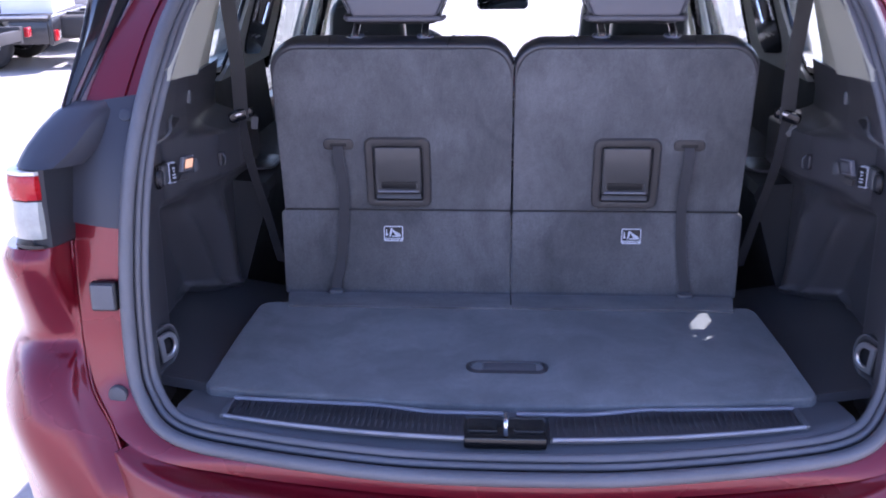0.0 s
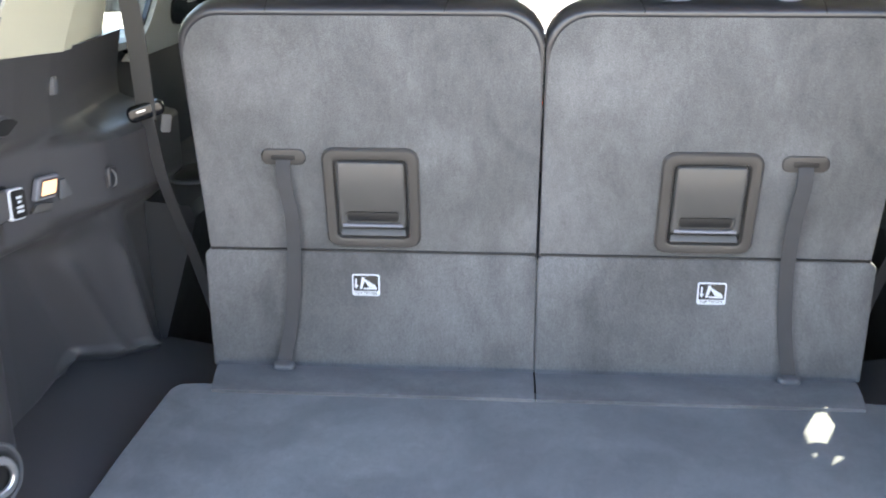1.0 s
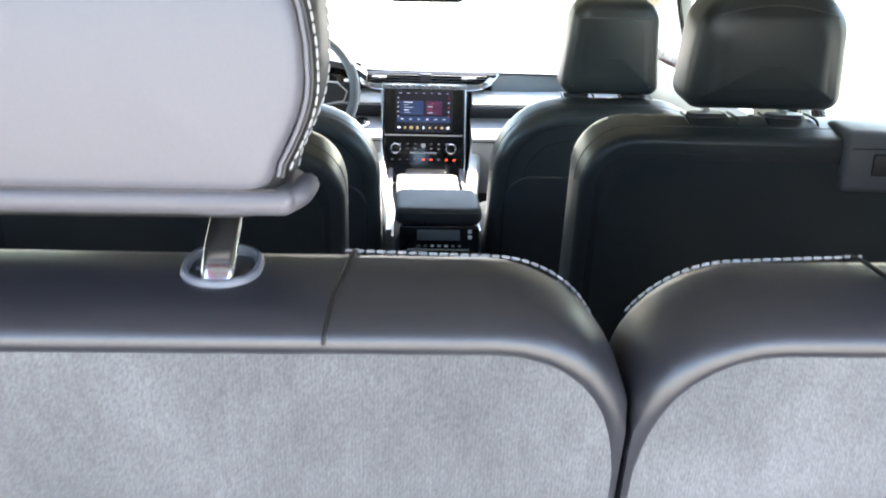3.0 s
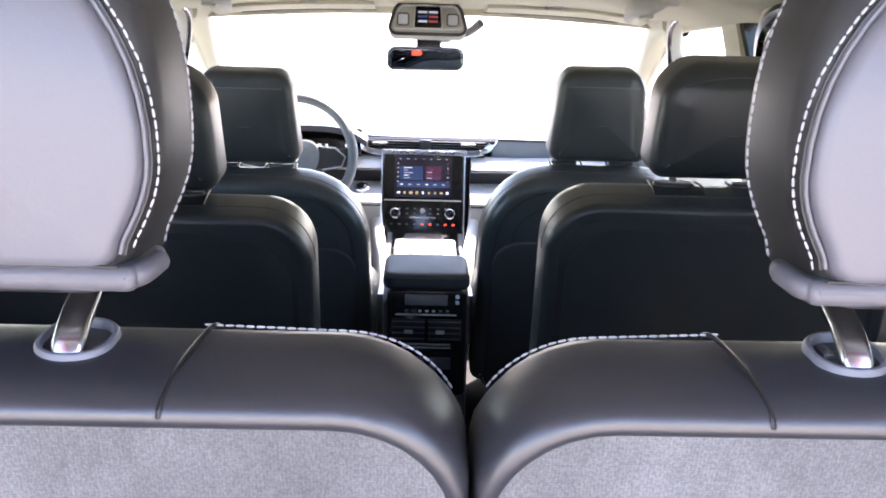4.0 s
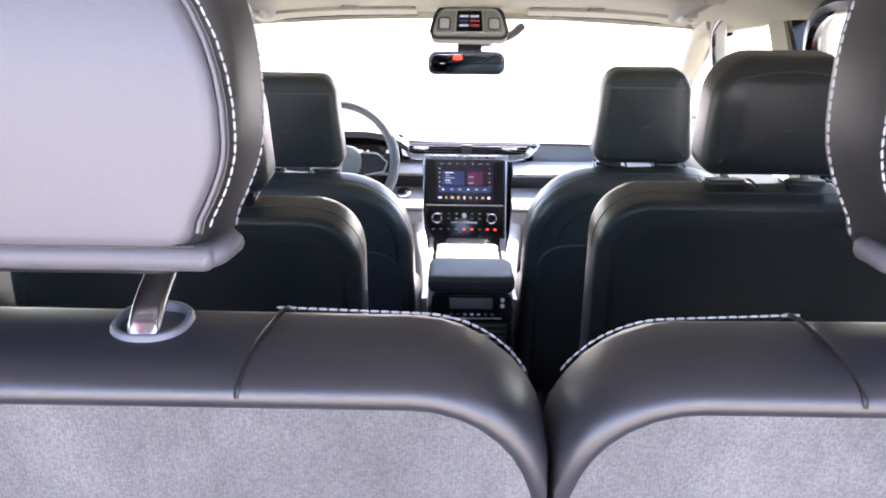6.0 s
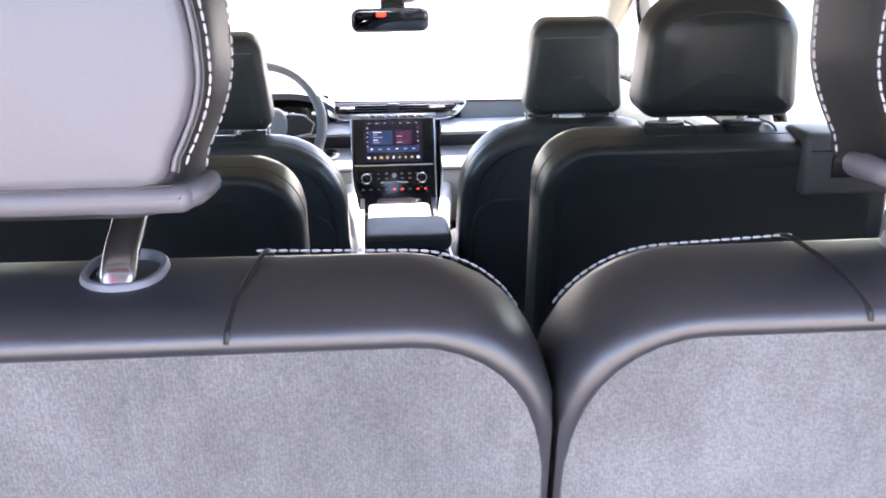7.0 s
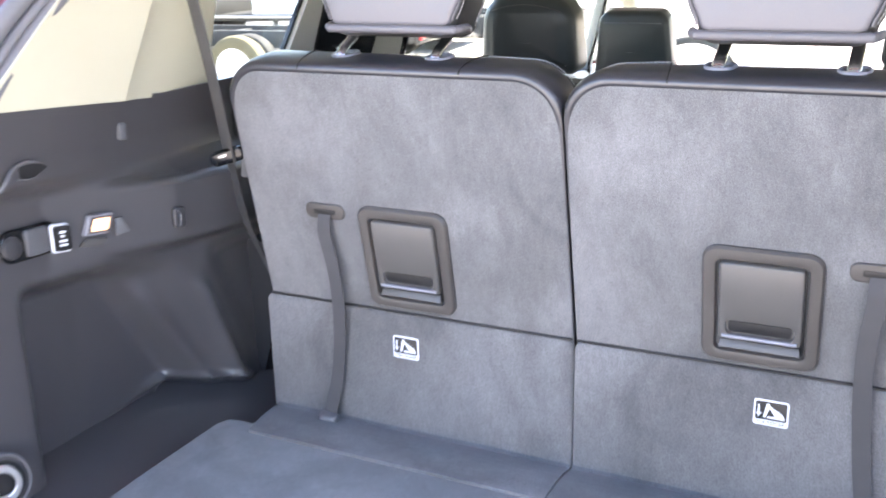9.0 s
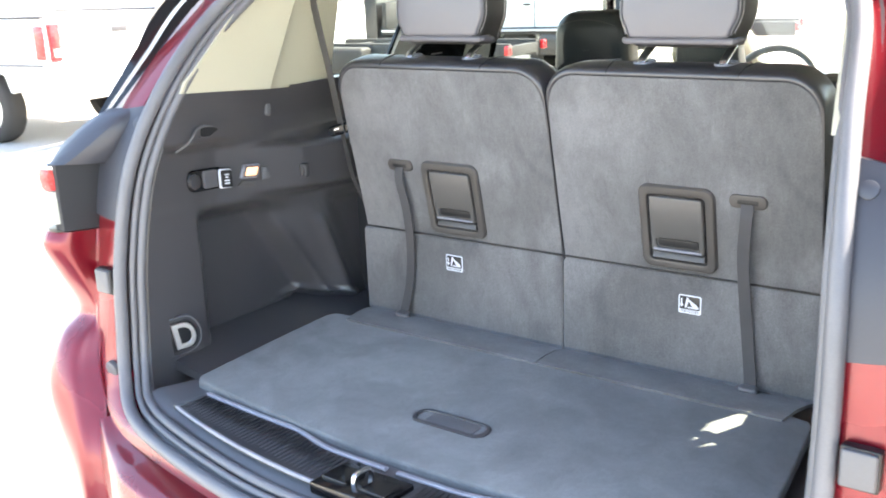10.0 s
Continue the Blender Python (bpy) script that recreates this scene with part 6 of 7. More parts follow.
# centre stack, leaning back
CM = Matrix.Translation((-0.010, 5.462, 0.912)) @ pose(0, 0, 0, -16)
stack = part("control_panel", plate([(x, z - 0.022) for x, z in rrect(0.272, 0.322, 0.012)], CM, 0.016, 0.005), GLOSS, dash, "gloss black centre stack")
for dx in (-0.139, 0.139):
    part("stack_edge", sweep([CM @ Vector((dx, -0.012, z)) for z in (-0.184, -0.14, 0.0, 0.136)], rrect(0.006, 0.014, 0.002, 3), (0, 1, 0)), CHROME, stack, "bright stack edge")
SCREEN_BLUE = glow("screen_blue", (0.02, 0.035, 0.09), 0.16)
SCREEN_DARK = glow("screen_dark", (0.012, 0.012, 0.022), 0.12)
SCREEN_RED = glow("screen_red", (0.24, 0.05, 0.06), 0.10)
SCREEN_WHITE = glow("screen_white", (0.62, 0.66, 0.75), 0.16)
SCREEN_PALE = glow("screen_pale", (0.30, 0.34, 0.42), 0.12)
SCREEN_PLUM = glow("screen_plum", (0.06, 0.02, 0.05), 0.14)
SCREEN_GOLD = glow("screen_gold", (0.45, 0.34, 0.16), 0.12)
LED_RED = glow("red_indicator", (1.0, 0.06, 0.03), 0.35)
disp = part("touch_screen", plate(rrect(0.192, 0.136, 0.004), CM @ pose(0.000, -0.0150, 0.062), 0.0025, 0.001), SCREEN_DARK, stack, "lit touch screen with coloured tiles")
part("screen_tile", plate(rrect(0.078, 0.046, 0.003), CM @ pose(-0.040, -0.0172, 0.074), 0.0008, 0.0002), SCREEN_BLUE, disp)
part("screen_tile", plate(rrect(0.054, 0.046, 0.003), CM @ pose(0.034, -0.0172, 0.074), 0.0008, 0.0002), SCREEN_PLUM, disp)
part("screen_tile", plate(rrect(0.176, 0.020, 0.003), CM @ pose(0.000, -0.0172, 0.036), 0.0008, 0.0002), SCREEN_BLUE, disp)
rnd = random.Random(7)
for k in range(5):
    wd = rnd.uniform(0.012, 0.042)
    part("screen_line", plate(rrect(wd, 0.0026, 0.001, 2), CM @ pose(-0.066 + wd / 2, -0.0182, 0.058 + 0.0085 * k), 0.0006, 0.0002), SCREEN_WHITE if k in (1, 4) else SCREEN_PALE, disp)
for k in range(4):
    part("screen_line", plate(rrect(rnd.uniform(0.010, 0.03), 0.003, 0.001, 2), CM @ pose(0.030 + rnd.uniform(-0.01, 0.012), -0.0182, 0.058 + 0.010 * k), 0.0006, 0.0002), SCREEN_RED if k % 2 else SCREEN_PALE, disp)
for k in range(9):
    part("screen_icon", plate(rrect(rnd.uniform(0.006, 0.013), rnd.uniform(0.006, 0.011), 0.003, 2), CM @ pose(-0.082 + 0.0205 * k, -0.0178, 0.008), 0.0006, 0.0002), SCREEN_GOLD if k % 4 else SCREEN_WHITE, disp)
for k in range(5):
    part("screen_icon", plate(rrect(0.0055, 0.0055, 0.002, 2), CM @ pose(-0.085, -0.0178, 0.046 + 0.015 * k), 0.0006, 0.0002), SCREEN_PALE, disp)
    part("screen_icon", plate(rrect(0.0055, 0.0055, 0.002, 2), CM @ pose(0.083, -0.0178, 0.046 + 0.015 * k), 0.0006, 0.0002), SCREEN_PALE if k % 2 else SCREEN_RED, disp)
for k in range(7):
    part("screen_line", plate(rrect(rnd.uniform(0.005, 0.016), 0.0026, 0.001, 2), CM @ pose(-0.078 + 0.026 * k, -0.0178, 0.122), 0.0006, 0.0002), SCREEN_PALE, disp)
for k in range(6):
    part("screen_line", plate(rrect(rnd.uniform(0.006, 0.014), 0.004, 0.001, 2), CM @ pose(-0.072 + 0.028 * k, -0.0178, 0.036), 0.0006, 0.0002), SCREEN_PALE if k % 3 else SCREEN_WHITE, disp)
part("stack_bar", box(-0.140, 0.120, 5.440, 5.452, 0.898, 0.902, 0.001), SATIN, stack)
for dx in (-0.092, 0.092):
    knob = part("control_knob", disc(CM @ pose(dx, -0.014, -0.062), 0.0165, 0.014, 24, 0.004), GLOSS, stack, "black climate knob with a silver ring")
    part("knob_ring", tube([CM @ Vector((dx + 0.0155 * math.cos(a), -0.0275, -0.062 + 0.0155 * math.sin(a))) for a in span(0, 2 * math.pi * 23 / 24, 24)], 0.0022, 6, (0, 1, 0), True), CHROME, knob)
part("climate_bar", plate(rrect(0.092, 0.007, 0.003), CM @ pose(0.0, -0.014, -0.076), 0.005, 0.0015), CHROME, stack)
part("volume_key", disc(CM @ pose(0.0, -0.014, -0.052), 0.008, 0.008, 16, 0.002), SATIN, stack)
for k in range(9):
    for z in (-0.046, -0.062, -0.098):
        if (z == -0.062 and abs(k - 4) > 2) or (z == -0.046 and k in (0, 4, 8)):
            continue
        lit = z < -0.09 and k in (4, 5, 7, 8)
        part("stack_button", plate(rrect(0.009, 0.0045, 0.002, 2), CM @ pose(-0.104 + 0.026 * k, -0.0145, z), 0.002, 0.0006), LED_RED if lit else (PLASTIC_GREY if k % 3 else BRIGHT_LIP), stack)
part("stack_foot", plate([(x, z) for x, z in rrect(0.250, 0.012, 0.004)], CM @ pose(0, -0.010, -0.180), 0.014, 0.003), CHROME, stack, "bright lower edge of the stack")
for k in range(9):
    part("toggle_key", plate(rrect(0.010, 0.008, 0.002, 3), Matrix.Translation((-0.116 + 0.0256 * k, 5.502, 1.0535)), 0.008, 0.002), CHROME, dash, "small chrome toggle key")
# instruments
part("instrument_hood", sheet(lambda u, v: Vector((-0.385 + 0.185 * u, 5.44 + 0.16 * v, 1.145 - 0.05 * abs(u) ** 3 + 0.0 * v)), span(-1, 1, 17), span(0, 1, 5), 0.02, (0, 0, -1)), PLASTIC, dash)
inst = part("instrument_screen", plate(rrect(0.33, 0.095, 0.01), Matrix.Translation((-0.385, 5.535, 1.075)) @ pose(0, 0, 0, -12), 0.012, 0.004), GLOSS, dash, "dark digital instrument screen")
for dx, wd in ((-0.02, 0.008), (0.02, 0.014), (0.045, 0.008), (0.115, 0.016)):
    part("instrument_digit", plate(rrect(wd, 0.010, 0.002, 2), Matrix.Translation((-0.385 + dx, 5.521, 1.066)) @ pose(0, 0, 0, -12), 0.001, 0.0003), SCREEN_WHITE, inst)

# steering wheel
wheel = thing("steering_wheel", (-0.410, 5.20, 1.09), "grey leather steering wheel with black spokes", "steering wheel")
WM = Matrix.Translation((-0.410, 5.18, 1.089)) @ pose(0, 0, 0, -22)
rim = [WM @ Vector((0.183 * math.cos(a), 0, 0.183 * math.sin(a))) for a in span(0, 2 * math.pi * 47 / 48, 48)]
part("rim", tube(rim, 0.0155, 12, (0, 1, 0), True), mat("grey_rim_leather", (0.20, 0.21, 0.22), 0.5, vary=0.1, scale=20, fine=500, bump=0.2), wheel, "grey stitched rim")
part("hub", pillow(rrect(0.165, 0.115, 0.045, 6, 0.055), WM @ pose(0, 0.012, -0.005), 0.05, 0.02, 0.008), DASH_TOP, wheel)
for dx in (-1, 1):
    sp = part("spoke", loft([[WM @ Vector((dx * a, 0.01 + b, z)) for b, z in ((-0.012, z0), (0.012, z0), (0.012, z1), (-0.012, z1))] for a, z0, z1 in ((0.07, -0.040, 0.030), (0.12, -0.034, 0.022), (0.175, -0.030, 0.030))]), PLASTIC, wheel)
    part("spoke_trim", tube([WM @ Vector((dx * a, -0.006, z)) for a, z in ((0.085, 0.030), (0.13, 0.026), (0.16, 0.0), (0.15, -0.03), (0.09, -0.042))], 0.003, 6, (0, 1, 0)), SATIN, sp)
part("spoke", loft([[WM @ Vector((a, 0.01 + b, z)) for a, b in ((-0.035, -0.01), (0.035, -0.01), (0.035, 0.01), (-0.035, 0.01))] for z in (-0.05, -0.11, -0.178)]), PLASTIC, wheel)
badge = part("hub_badge", plate(rrect(0.030, 0.010, 0.003), WM @ pose(0, -0.020, 0.0), 0.003, 0.001), SATIN, wheel)
part("column", tube([Vector((-0.395, 5.19, 1.09)), Vector((-0.395, 5.60, 0.93))], 0.05, 14), PLASTIC, wheel)

# ---------------------------------------------------------------- roof fittings
mirror_ob = thing("rear_view_mirror", (-0.012, 5.36, 1.376), "black framed rear view mirror on the windscreen", "mirror")
MM = Matrix.Translation((-0.012, 5.365, 1.377)) @ pose(0, 0, 0, 5, 0, 6)
shape = [(x, z + 0.004 * (1 - (x / 0.121) ** 2)) for x, z in rrect(0.244, 0.074, 0.026, 7)]
part("housing", pillow(shape, MM, 0.036, 0.010, 0.0, 0.016), GLOSS, mirror_ob)
part("mirror_glass", plate(grow(shape, -0.007), MM @ pose(0, -0.0165, 0), 0.0025, 0.0008), mat("mirror_glass", (0.30, 0.33, 0.36), 0.02, metal=1.0, vary=0.02, bump=0.0, rough_vary=0.01), mirror_ob, "mirror glass")
part("mirror_lamp", plate(rrect(0.030, 0.014, 0.003), MM @ pose(-0.030, -0.0195, 0.021), 0.0012, 0.0004), LED_RED, mirror_ob, "red lit mark in the glass")
part("stem", tube(spline([(-0.012, 5.38, 1.395), (-0.008, 5.41, 1.43), (0.0, 5.44, 1.455)], 4), 0.013, 10), PLASTIC, mirror_ob)
part("stem_foot", pillow(rrect(0.078, 0.040, 0.010), Matrix.Translation((-0.002, 5.395, 1.424)) @ pose(0, 0, 0, -12), 0.03, 0.010), GLOSS, mirror_ob)
part("camera_cover", pillow(rrect(0.12, 0.055, 0.02), Matrix.Translation((0.015, 5.40, 1.455)) @ pose(0, 0, 0, -30), 0.05, 0.018), PLASTIC, mirror_ob)
part("sensor_stalk", tube(spline([(0.05, 5.30, 1.462), (0.11, 5.24, 1.468), (0.15, 5.20, 1.50)], 5), 0.013, 8), PLASTIC_GREY, mirror_ob)

ohc = thing("overhead_console", (-0.008, 5.06, 1.53), "cream overhead console with lit switches and screen", "overhead console")
OM = Matrix.Translation((-0.008, 5.075, 1.505)) @ pose(0, 0, 0, -28)
o_shape = [(x * (1.0 - 0.22 * (z + 0.05) / 0.1), z) for x, z in rrect(0.232, 0.098, 0.030, 7)]
part("shell", pillow(o_shape, OM, 0.05, 0.014, 0.004), CREAM_GREY, ohc)
part("console_rim", tube([OM @ Vector((x, -0.020, z)) for x, z in grow(o_shape, -0.002)], 0.0052, 8, (0, 1, 0), True), PLASTIC, ohc, "dark rim of the overhead console")
part("console_trim", tube([OM @ Vector((x, -0.027, z)) for x, z in grow(o_shape, -0.014)], 0.0026, 6, (0, 1, 0), True), SATIN, ohc)
oscr = part("console_screen", plate([(x * (1 - 1.6 * z), z) for x, z in rrect(0.072, 0.064, 0.006)], OM @ pose(0, -0.026, 0.000), 0.006, 0.002), GLOSS, ohc)
part("screen_frame", tube([OM @ Vector((x * (1 - 1.6 * z), -0.031, z)) for x, z in rrect(0.076, 0.070, 0.007)], 0.0024, 6, (0, 1, 0), True), SATIN, oscr, "silver screen frame")
for k, mt in enumerate((SCREEN_PALE, SCREEN_PALE, SCREEN_BLUE, SCREEN_RED, SCREEN_PALE, SCREEN_RED)):
    part("console_key", plate(rrect(0.026, 0.007, 0.002, 2), OM @ pose(-0.015 + 0.030 * (k % 2), -0.0315, 0.014 - 0.014 * (k // 2)), 0.001, 0.0004), mt, oscr)
for dx in (-0.070, 0.070):
    lens = part("map_lamp", plate(rrect(0.026, 0.030, 0.006), OM @ pose(dx, -0.027, -0.008), 0.006, 0.002), LABEL_WHITE, ohc, "white map lamp lens")
    part("lamp_frame", tube([OM @ Vector((dx + x, -0.031, z - 0.008)) for x, z in rrect(0.032, 0.036, 0.008)], 0.0018, 6, (0, 1, 0), True), PLASTIC_GREY, lens)

for s in (-1, 1):
    def visor_point(u, v):
        x, y = 0.158 + 0.45 * u, 5.010 + 0.172 * v
        drop = 0.025 * abs(x / 0.66) ** 5 + 0.012 * (x / 0.66) ** 2
        return Vector((s * x, y, head_z(y) + 0.012 - drop - 0.010 - 0.006 * math.sin(math.pi * v)))
    visor = thing("sun_visor", visor_point(0.5, 0.5), "pale cream sun visor folded up against the headliner", "sun visor", "sun visors")
    part("visor_board", sheet(visor_point, span(0, 1, 19), span(0, 1, 9), 0.009, (0, 0, 1)), CREAM, visor)
    part("visor_edge", tube([visor_point(u, 1.0) + Vector((0, 0.006, 0.0)) for u in span(0, 1, 15)], 0.0045, 6), WEBBING_DARK, visor)
    part("visor_mark", plate(rrect(0.030, 0.012, 0.003), Matrix.Translation(visor_point(0.12, 0.62) + Vector((0, 0, -0.001))) @ pose(0, 0, 0, 84), 0.003, 0.001), CREAM_GREY, visor)
    clip = solo("visor_clip", pillow(rrect(0.050, 0.024, 0.010), Matrix.Translation((s * 0.33, 4.93, 1.556)) @ pose(0, 0, 0, 90), 0.012, 0.005), CREAM_GREY, (s * 0.33, 4.93, 1.562), "small cream roof clip in the headliner", "clip", "roof clips")
    grab = thing("grab_handle", (s * 0.49, 4.55, 1.545), "pale cream folding grab handle on the roof edge", "grab handle", "grab handles")
    ox = 0.0 if s > 0 else 0.016
    line = spline([(s * (x + ox), y, z) for x, y, z in ((0.492, 4.34, 1.602), (0.468, 4.36, 1.584), (0.455, 4.45, 1.576), (0.470, 4.60, 1.561), (0.490, 4.70, 1.549), (0.510, 4.742, 1.546), (0.538, 4.757, 1.558))], 5)
    part("grip", sweep(line, rrect(0.026, 0.034, 0.011, 4)), CREAM_GREY, grab)
    for x, y, z in ((0.488, 4.345, 1.596), (0.530, 4.755, 1.554)):
        part("hinge", box(s * (x + ox - 0.016), s * (x + ox + 0.030), y - 0.022, y + 0.022, z - 0.012, z + 0.022, 0.008), CREAM_GREY, grab)


# ---------------------------------------------------------------- the lot outside
def axle_wheel(parent, x, y, r, w, tread, dual=False):
    tyre = bmesh.new()
    prof = [(0.62, -0.5), (0.86, -0.5), (0.96, -0.40), (1.0, -0.2), (1.0, 0.2), (0.96, 0.40), (0.86, 0.5), (0.62, 0.5)]
    rings = []
    for k in range(29):
        a = 2 * math.pi * k / 28
        rings.append([Vector((x + w * q, y + r * p * math.cos(a), r + r * p * math.sin(a))) for p, q in prof])
    wheel_ob = part("wheel", loft(rings, caps=False, bm=tyre), tread, parent)
    side = 1 if w > 0 else -1
    rings = []
    for p, q in ((0.63, 0.50), (0.60, 0.42), (0.50, 0.30), (0.30, 0.34), (0.22, 0.40), (0.10, 0.48)):
        rings.append([Vector((x + w * q, y + r * p * math.cos(a), r + r * p * math.sin(a))) for a in span(0, 2 * math.pi * 23 / 24, 24)])
    part("rim", loft(rings), TRUCK_WHITE if dual else SATIN, wheel_ob)
    for k in range(8):
        a = 2 * math.pi * k / 8
        part("wheel_nut", tube([Vector((x + w * 0.30, y + r * 0.38 * math.cos(a), r + r * 0.38 * math.sin(a))), Vector((x + w * 0.40, y + r * 0.38 * math.cos(a), r + r * 0.38 * math.sin(a)))], 0.03, 6, (0, 0, 1)), CHASSIS, wheel_ob)


def chassis_truck(m, label, cab_mat=None):
    """A cab with a bare rear frame and twin rear wheels; it faces +y, its rear axle at the origin."""
    t = thing("chassis_truck", (0, 0, 0), label, "truck", "trucks in the lot")
    cab_mat = cab_mat or TRUCK_WHITE
    for x in (-0.43, 0.43):
        part("frame_rail", box(x - 0.045, x + 0.045, -1.4, 3.2, 0.62, 0.84, 0.01), CHASSIS, t)
    for y in (-1.35, -0.5, 0.6, 1.4):
        part("cross_member", box(-0.42, 0.42, y - 0.05, y + 0.05, 0.66, 0.80, 0.01), CHASSIS, t)
    part("axle", tube([Vector((-0.95, 0, 0.41)), Vector((0.95, 0, 0.41))], 0.09, 10), CHASSIS, t)
    part("axle_housing", pillow(rrect(0.34, 0.34, 0.16), Matrix.Translation((0, 0, 0.41)), 0.36, 0.12), CHASSIS, t)
    for x in (-0.60, 0.60):
        part("leaf_spring", sweep(spline([(x, -0.75, 0.66), (x, -0.3, 0.50), (x, 0, 0.48), (x, 0.3, 0.50), (x, 0.75, 0.66)], 5), rrect(0.08, 0.09, 0.01, 2)), CHASSIS, t)
    for s in (-1, 1):
        axle_wheel(t, s * 0.92, 0, 0.41, s * 0.24, TREAD, True)
        axle_wheel(t, s * 0.64, 0, 0.41, s * 0.24, TYRE, True)
        axle_wheel(t, s * 0.90, 3.7, 0.41, s * 0.25, TYRE, True)
        part("fuel_tank", pillow(rrect(0.30, 0.36, 0.08), Matrix.Translation((s * 0.62, 1.35, 0.62)), 1.1, 0.05), CHASSIS, t)
        part("tail_light", box(s * 0.50, s * 0.62, -1.46, -1.40, 0.70, 0.82, 0.01), LENS_RED, t, "red tail light")
    # cab: one shell with door lines, side glass and rear window
    prof = [(1.9, 0.62), (1.9, 1.30), (1.96, 1.95), (2.15, 2.05), (3.2, 2.04), (3.7, 1.45), (4.55, 1.30), (4.72, 1.15), (4.72, 0.60)]
    rings = []
    for x in (-0.98, -0.96, -0.90, 0.90, 0.96, 0.98):
        k = 1 if abs(x) < 0.97 else 0.97
        rings.append([Vector((x * (1 - 0.10 * max(0, z - 1.25)), 3.2 + (y - 3.2) * k, 0.62 + (z - 0.62) * k)) for y, z in prof])
    part("cab", loft(rings), cab_mat, t, "plain white cab")
    for s in (-1, 1):
        def sx(z):
            return s * (0.983 * (1 - 0.10 * max(0, z - 1.25)) + 0.006)
        for nm, poly in (("side_window", [(2.12, 1.36), (2.62, 1.36), (2.62, 1.90), (2.20, 1.90)]), ("side_window", [(2.70, 1.36), (3.55, 1.36), (3.18, 1.90), (2.70, 1.90)])):
            part(nm, loft([[Vector((sx(z), y, z)) for y, z in poly], [Vector((sx(z) - s * 0.02, y, z)) for y, z in poly]]), DARK_GLASS, t, "", 0)
        for y in (2.66, 3.62):
            part("door_gap", box(s * 0.981, s * 0.987, y - 0.008, y + 0.008, 0.72, 1.36, 0), DEEP_BLACK, t)
        part("door_handle", box(s * 0.98, s * 1.01, 2.72, 2.86, 1.20, 1.235, 0.008), PLASTIC, t)
        part("door_mirror", pillow(rrect(0.20, 0.30, 0.04), Matrix.Translation((s * 1.14, 3.42, 1.50)), 0.09, 0.03), PLASTIC, t)
        part("mirror_arm", tube([Vector((s * 0.95, 3.42, 1.42)), Vector((s * 1.1, 3.42, 1.46))], 0.025, 8), PLASTIC, t)
    part("rear_window", box(-0.62, 0.62, 1.905, 1.945, 1.42, 1.86, 0.01), DARK_GLASS, t)
    part("windscreen", box(-0.78, 0.78, 3.24, 3.26, 1.5, 1.95, 0.01), DARK_GLASS, t)
    part("bumper", box(-0.98, 0.98, 4.68, 4.86, 0.45, 0.75, 0.03), SATIN, t)
    t.matrix_basis = m
    return t


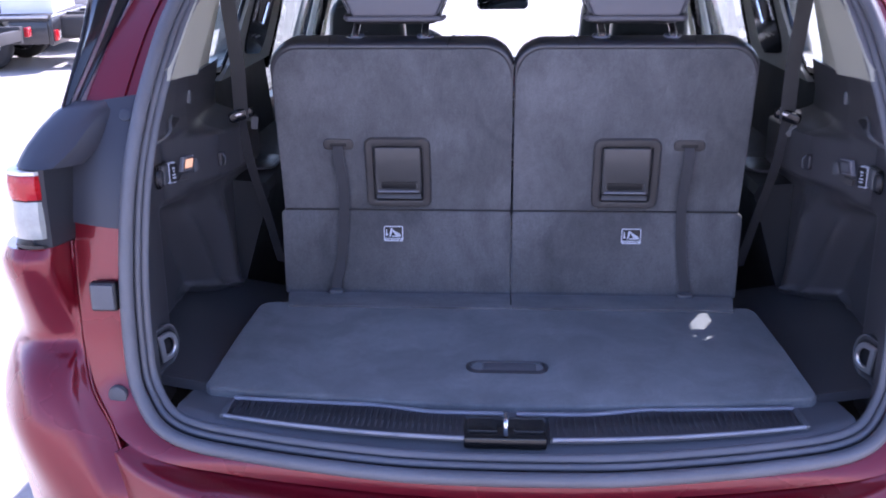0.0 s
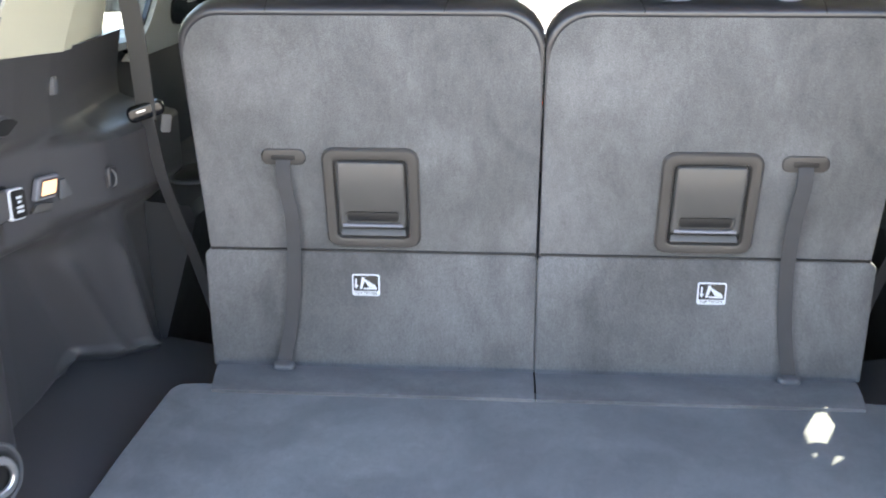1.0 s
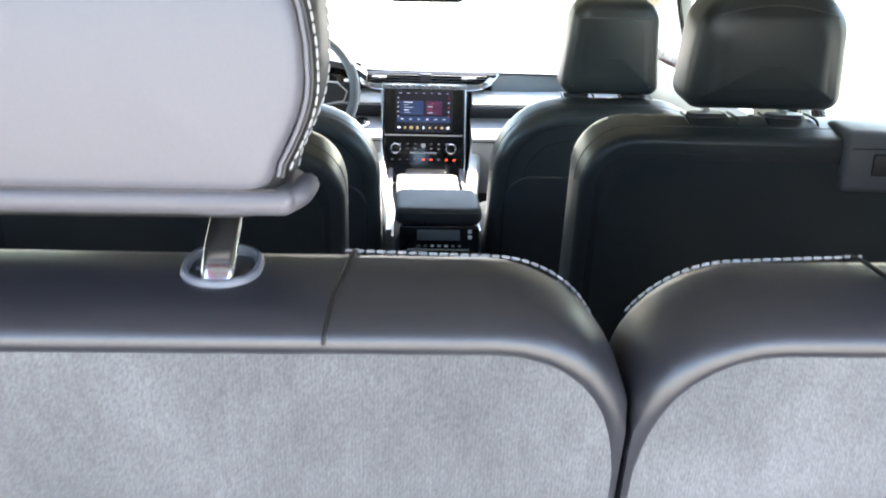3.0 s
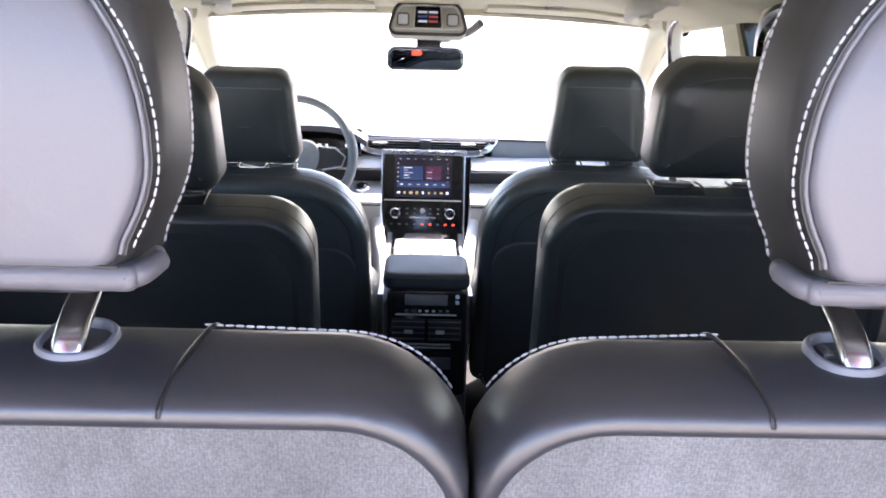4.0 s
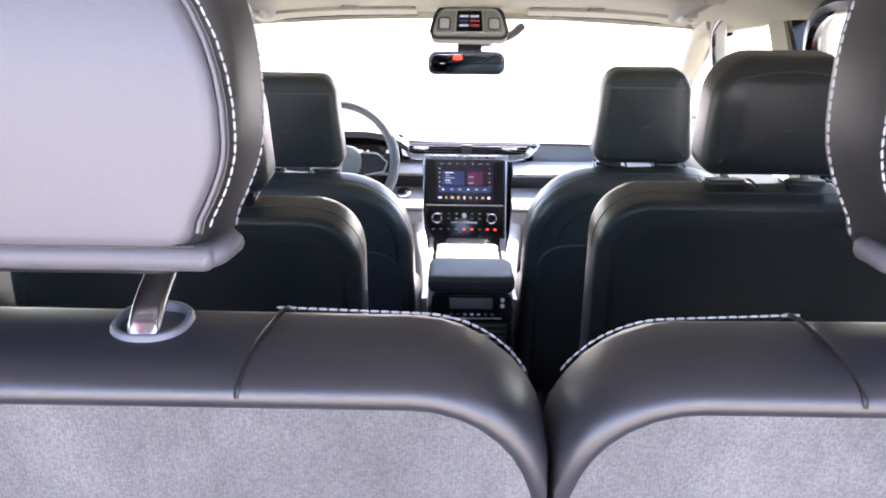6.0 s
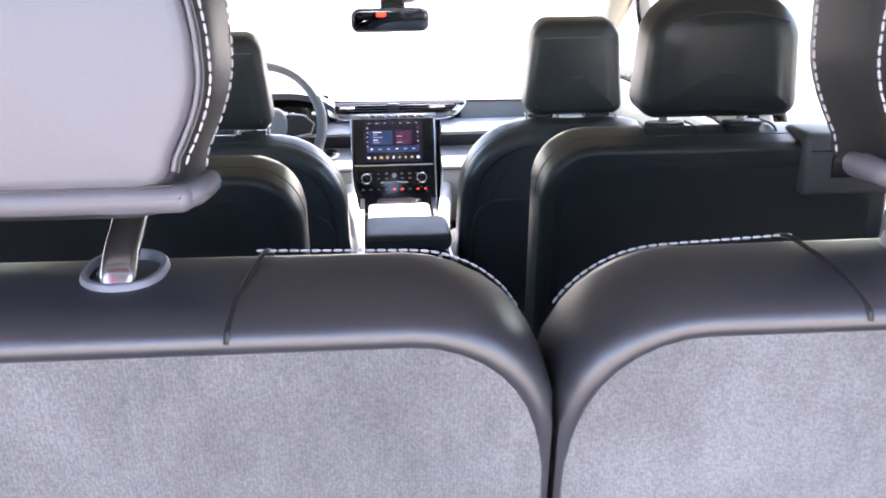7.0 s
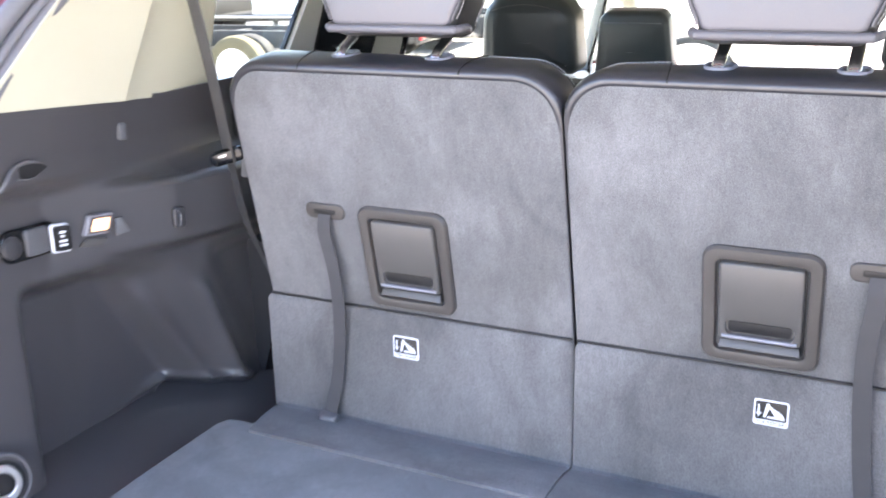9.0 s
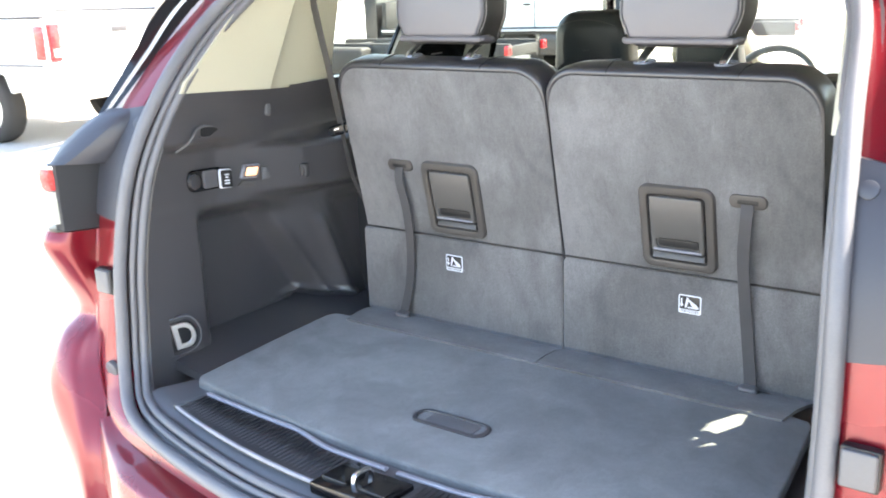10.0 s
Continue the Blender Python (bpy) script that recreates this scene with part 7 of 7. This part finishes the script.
def pickup(m, label, paint):
    """A pickup with a closed bed; it faces +y, its rear axle at the origin."""
    t = thing("pickup_truck", (0, 0, 0), label, "truck", "trucks in the lot")
    prof = [(-1.20, 0.70), (-1.22, 1.05), (-1.20, 1.42), (1.02, 1.42), (1.05, 1.42), (1.05, 0.55), (0.50, 0.55), (0.42, 0.80), (0.0, 0.92), (-0.42, 0.80), (-0.50, 0.60)]
    rings = []
    for x in (-1.0, -0.985, -0.94, 0.94, 0.985, 1.0):
        k = 1.0 if abs(x) < 0.99 else 0.985
        rings.append([Vector((x, y * k, 0.98 + (z - 0.98) * k)) for y, z in prof])
    part("bed", loft(rings), paint, t)
    prof = [(1.08, 0.50), (1.08, 1.30), (1.25, 1.88), (1.5, 1.94), (2.5, 1.93), (3.15, 1.38), (4.3, 1.28), (4.5, 1.10), (4.5, 0.50)]
    rings = []
    for x in (-0.99, -0.97, -0.9, 0.9, 0.97, 0.99):
        rings.append([Vector((x * (1 - 0.16 * max(0, z - 1.25)), y, z)) for y, z in prof])
    part("cab", loft(rings), paint, t)
    for s in (-1, 1):
        axle_wheel(t, s * 0.86, 0, 0.40, s * 0.26, TYRE)
        axle_wheel(t, s * 0.86, 3.55, 0.40, s * 0.26, TYRE)
        lamp = part("tail_light", plate(rrect(0.15, 0.42, 0.03), Matrix.Translation((s * 0.905, -1.195, 1.16)), 0.05, 0.02), LENS_RED, t, "tall red and white tail light")
        part("reverse_lens", plate(rrect(0.10, 0.09, 0.015), Matrix.Translation((s * 0.895, -1.238, 1.05)), 0.015, 0.006), LENS_CLEAR, lamp)
        part("tail_light_side", box(s * 0.99, s * 1.012, -1.18, -1.02, 0.98, 1.34, 0.008), LENS_RED, lamp)
        part("side_window", loft([[Vector((s * (0.996 * (1 - 0.16 * max(0, z - 1.25)) + 0.004 - q), y, z)) for y, z in ((1.30, 1.36), (2.95, 1.36), (2.45, 1.84), (1.42, 1.84))] for q in (0, 0.02)]), DARK_GLASS, t, "", 0)
        part("bed_moulding", box(s * 0.998, s * 1.012, -1.1, 1.0, 0.90, 0.93, 0.004), PLASTIC_GREY, t)
        part("bed_rail", box(s * 0.93, s * 1.0, -1.15, 1.02, 1.42, 1.45, 0.01), PLASTIC, t)
    part("tailgate", box(-0.80, 0.80, -1.245, -1.20, 0.86, 1.40, 0.02), paint, t)
    part("tailgate_handle", box(-0.12, 0.12, -1.262, -1.24, 1.22, 1.29, 0.01), PLASTIC, t)
    part("rear_bumper", box(-0.98, 0.98, -1.42, -1.22, 0.52, 0.72, 0.03), SATIN, t, "bright rear bumper")
    part("plate_blank", box(-0.16, 0.16, -1.43, -1.415, 0.56, 0.68, 0.004), PLASTIC_GREY, t)
    part("tow_hitch", box(-0.05, 0.05, -1.50, -1.3, 0.42, 0.50, 0.01), CHASSIS, t)
    t.matrix_basis = m
    return t


def flatbed_truck(m, label):
    """A low black flat deck on twin wheels behind a cab; it faces +y, its rear axle at the origin."""
    t = thing("flatbed_truck", (0, 0, 0), label, "truck", "trucks in the lot")
    part("deck", box(-1.02, 1.02, -0.62, 2.5, 0.66, 0.75, 0.012), CHASSIS, t, "black flat deck")
    part("headboard", box(-1.0, 1.0, 2.42, 2.5, 0.75, 1.15, 0.012), CHASSIS, t)
    part("rear_skirt", box(-1.0, 1.0, -0.66, -0.60, 0.34, 0.70, 0.015), TRUCK_BLACK, t)
    for s in (-1, 1):
        part("deck_rail", tube([Vector((s * 1.03, -0.62, 0.72)), Vector((s * 1.03, 2.5, 0.72))], 0.018, 8, (0, 0, 1)), SATIN, t, "bright rubbing rail")
        part("side_skirt", box(s * 0.97, s * 1.0, -0.6, -0.10, 0.36, 0.66, 0.01), TRUCK_BLACK, t)
        part("frame_rail", box(s * 0.42 - 0.04, s * 0.42 + 0.04, -0.55, 4.0, 0.46, 0.66, 0.01), CHASSIS, t)
        axle_wheel(t, s * 0.84, 0.28, 0.36, s * 0.24, TYRE)
        axle_wheel(t, s * 0.84, 3.6, 0.36, s * 0.24, TYRE)
        light = part("tail_light", box(s * 0.80, s * 0.96, -0.69, -0.655, 0.40, 0.54, 0.01), LENS_RED, t, "red tail light")
        part("reverse_lens", box(s * 0.70, s * 0.79, -0.688, -0.655, 0.42, 0.52, 0.01), LENS_CLEAR, light)
    for y in (-0.3, 0.6, 1.5):
        part("cross_member", box(-0.95, 0.95, y - 0.04, y + 0.04, 0.58, 0.66, 0.008), CHASSIS, t)
    part("rear_rail", box(-1.0, 1.0, -0.675, -0.655, 0.70, 0.74, 0.006), SATIN, t)
    part("axle", tube([Vector((-0.8, 0.28, 0.36)), Vector((0.8, 0.28, 0.36))], 0.07, 10), CHASSIS, t)
    rings = []
    for x in (-0.97, -0.94, -0.88, 0.88, 0.94, 0.97):
        rings.append([Vector((x * (1 - 0.12 * max(0, z - 1.2)), y, z)) for y, z in ((2.62, 0.45), (2.62, 1.25), (2.72, 1.80), (2.95, 1.88), (3.7, 1.86), (4.2, 1.35), (5.1, 1.2), (5.25, 1.05), (5.25, 0.45))])
    part("cab", loft(rings), TRUCK_BLACK, t)
    part("rear_window", box(-0.6, 0.6, 2.60, 2.66, 1.32, 1.70, 0.01), DARK_GLASS, t)
    t.matrix_basis = m
    return t


a = chassis_truck(pose(-6.68, 11.22, 0, 0, 0, 96) @ Matrix.Scale(0.88, 4), "white chassis cab truck with twin dusty rear wheels")
copy_thing(a, pose(-4.6, 15.0, 0, 0, 0, 104))
copy_thing(a, pose(-11.6, 15.2, 0, 0, 0, 108))
p = pickup(pose(-9.35, 7.5, 0, 0, 0, 96) @ Matrix.Scale(0.92, 4), "white pickup truck with tall red tail lights", TRUCK_WHITE)
copy_thing(p, pose(-8.9, 17.5, 0, 0, 0, 99))
b = flatbed_truck(pose(-6.75, 14.4, 0, 0, 0, 99), "low black flatbed truck parked across the lot")
copy_thing(b, pose(-7.25, 16.8, 0, 0, 0, 99))
copy_thing(b, pose(-8.0, 19.6, 0, 0, 0, 99))

wall = thing("dealership_building", (26, 22, 0), "pale single storey building across the lot", "building")
part("wall", box(22, 34, 8, 40, 0, 4.2, 0.05), BUILDING, wall)
part("roof", box(21.7, 34.3, 7.7, 40.3, 4.2, 4.6, 0.05), TRUCK_WHITE, wall)
for k in range(7):
    w = part("window", box(21.9, 22.02, 10 + 4 * k, 12.4 + 4 * k, 0.8, 2.9, 0.03), DARK_GLASS, wall)

# the lot's far side behind the walk, closed by a plain low wall
wall = thing("boundary_wall", (0, -14, 0), "plain sand coloured boundary wall round the lot", "wall")
part("wall", box(-30, 30, -14.3, -14, 0, 2.6, 0.03), BUILDING, wall)
part("coping", box(-30.1, 30.1, -14.4, -13.9, 2.6, 2.75, 0.03), CREAM_GREY, wall)
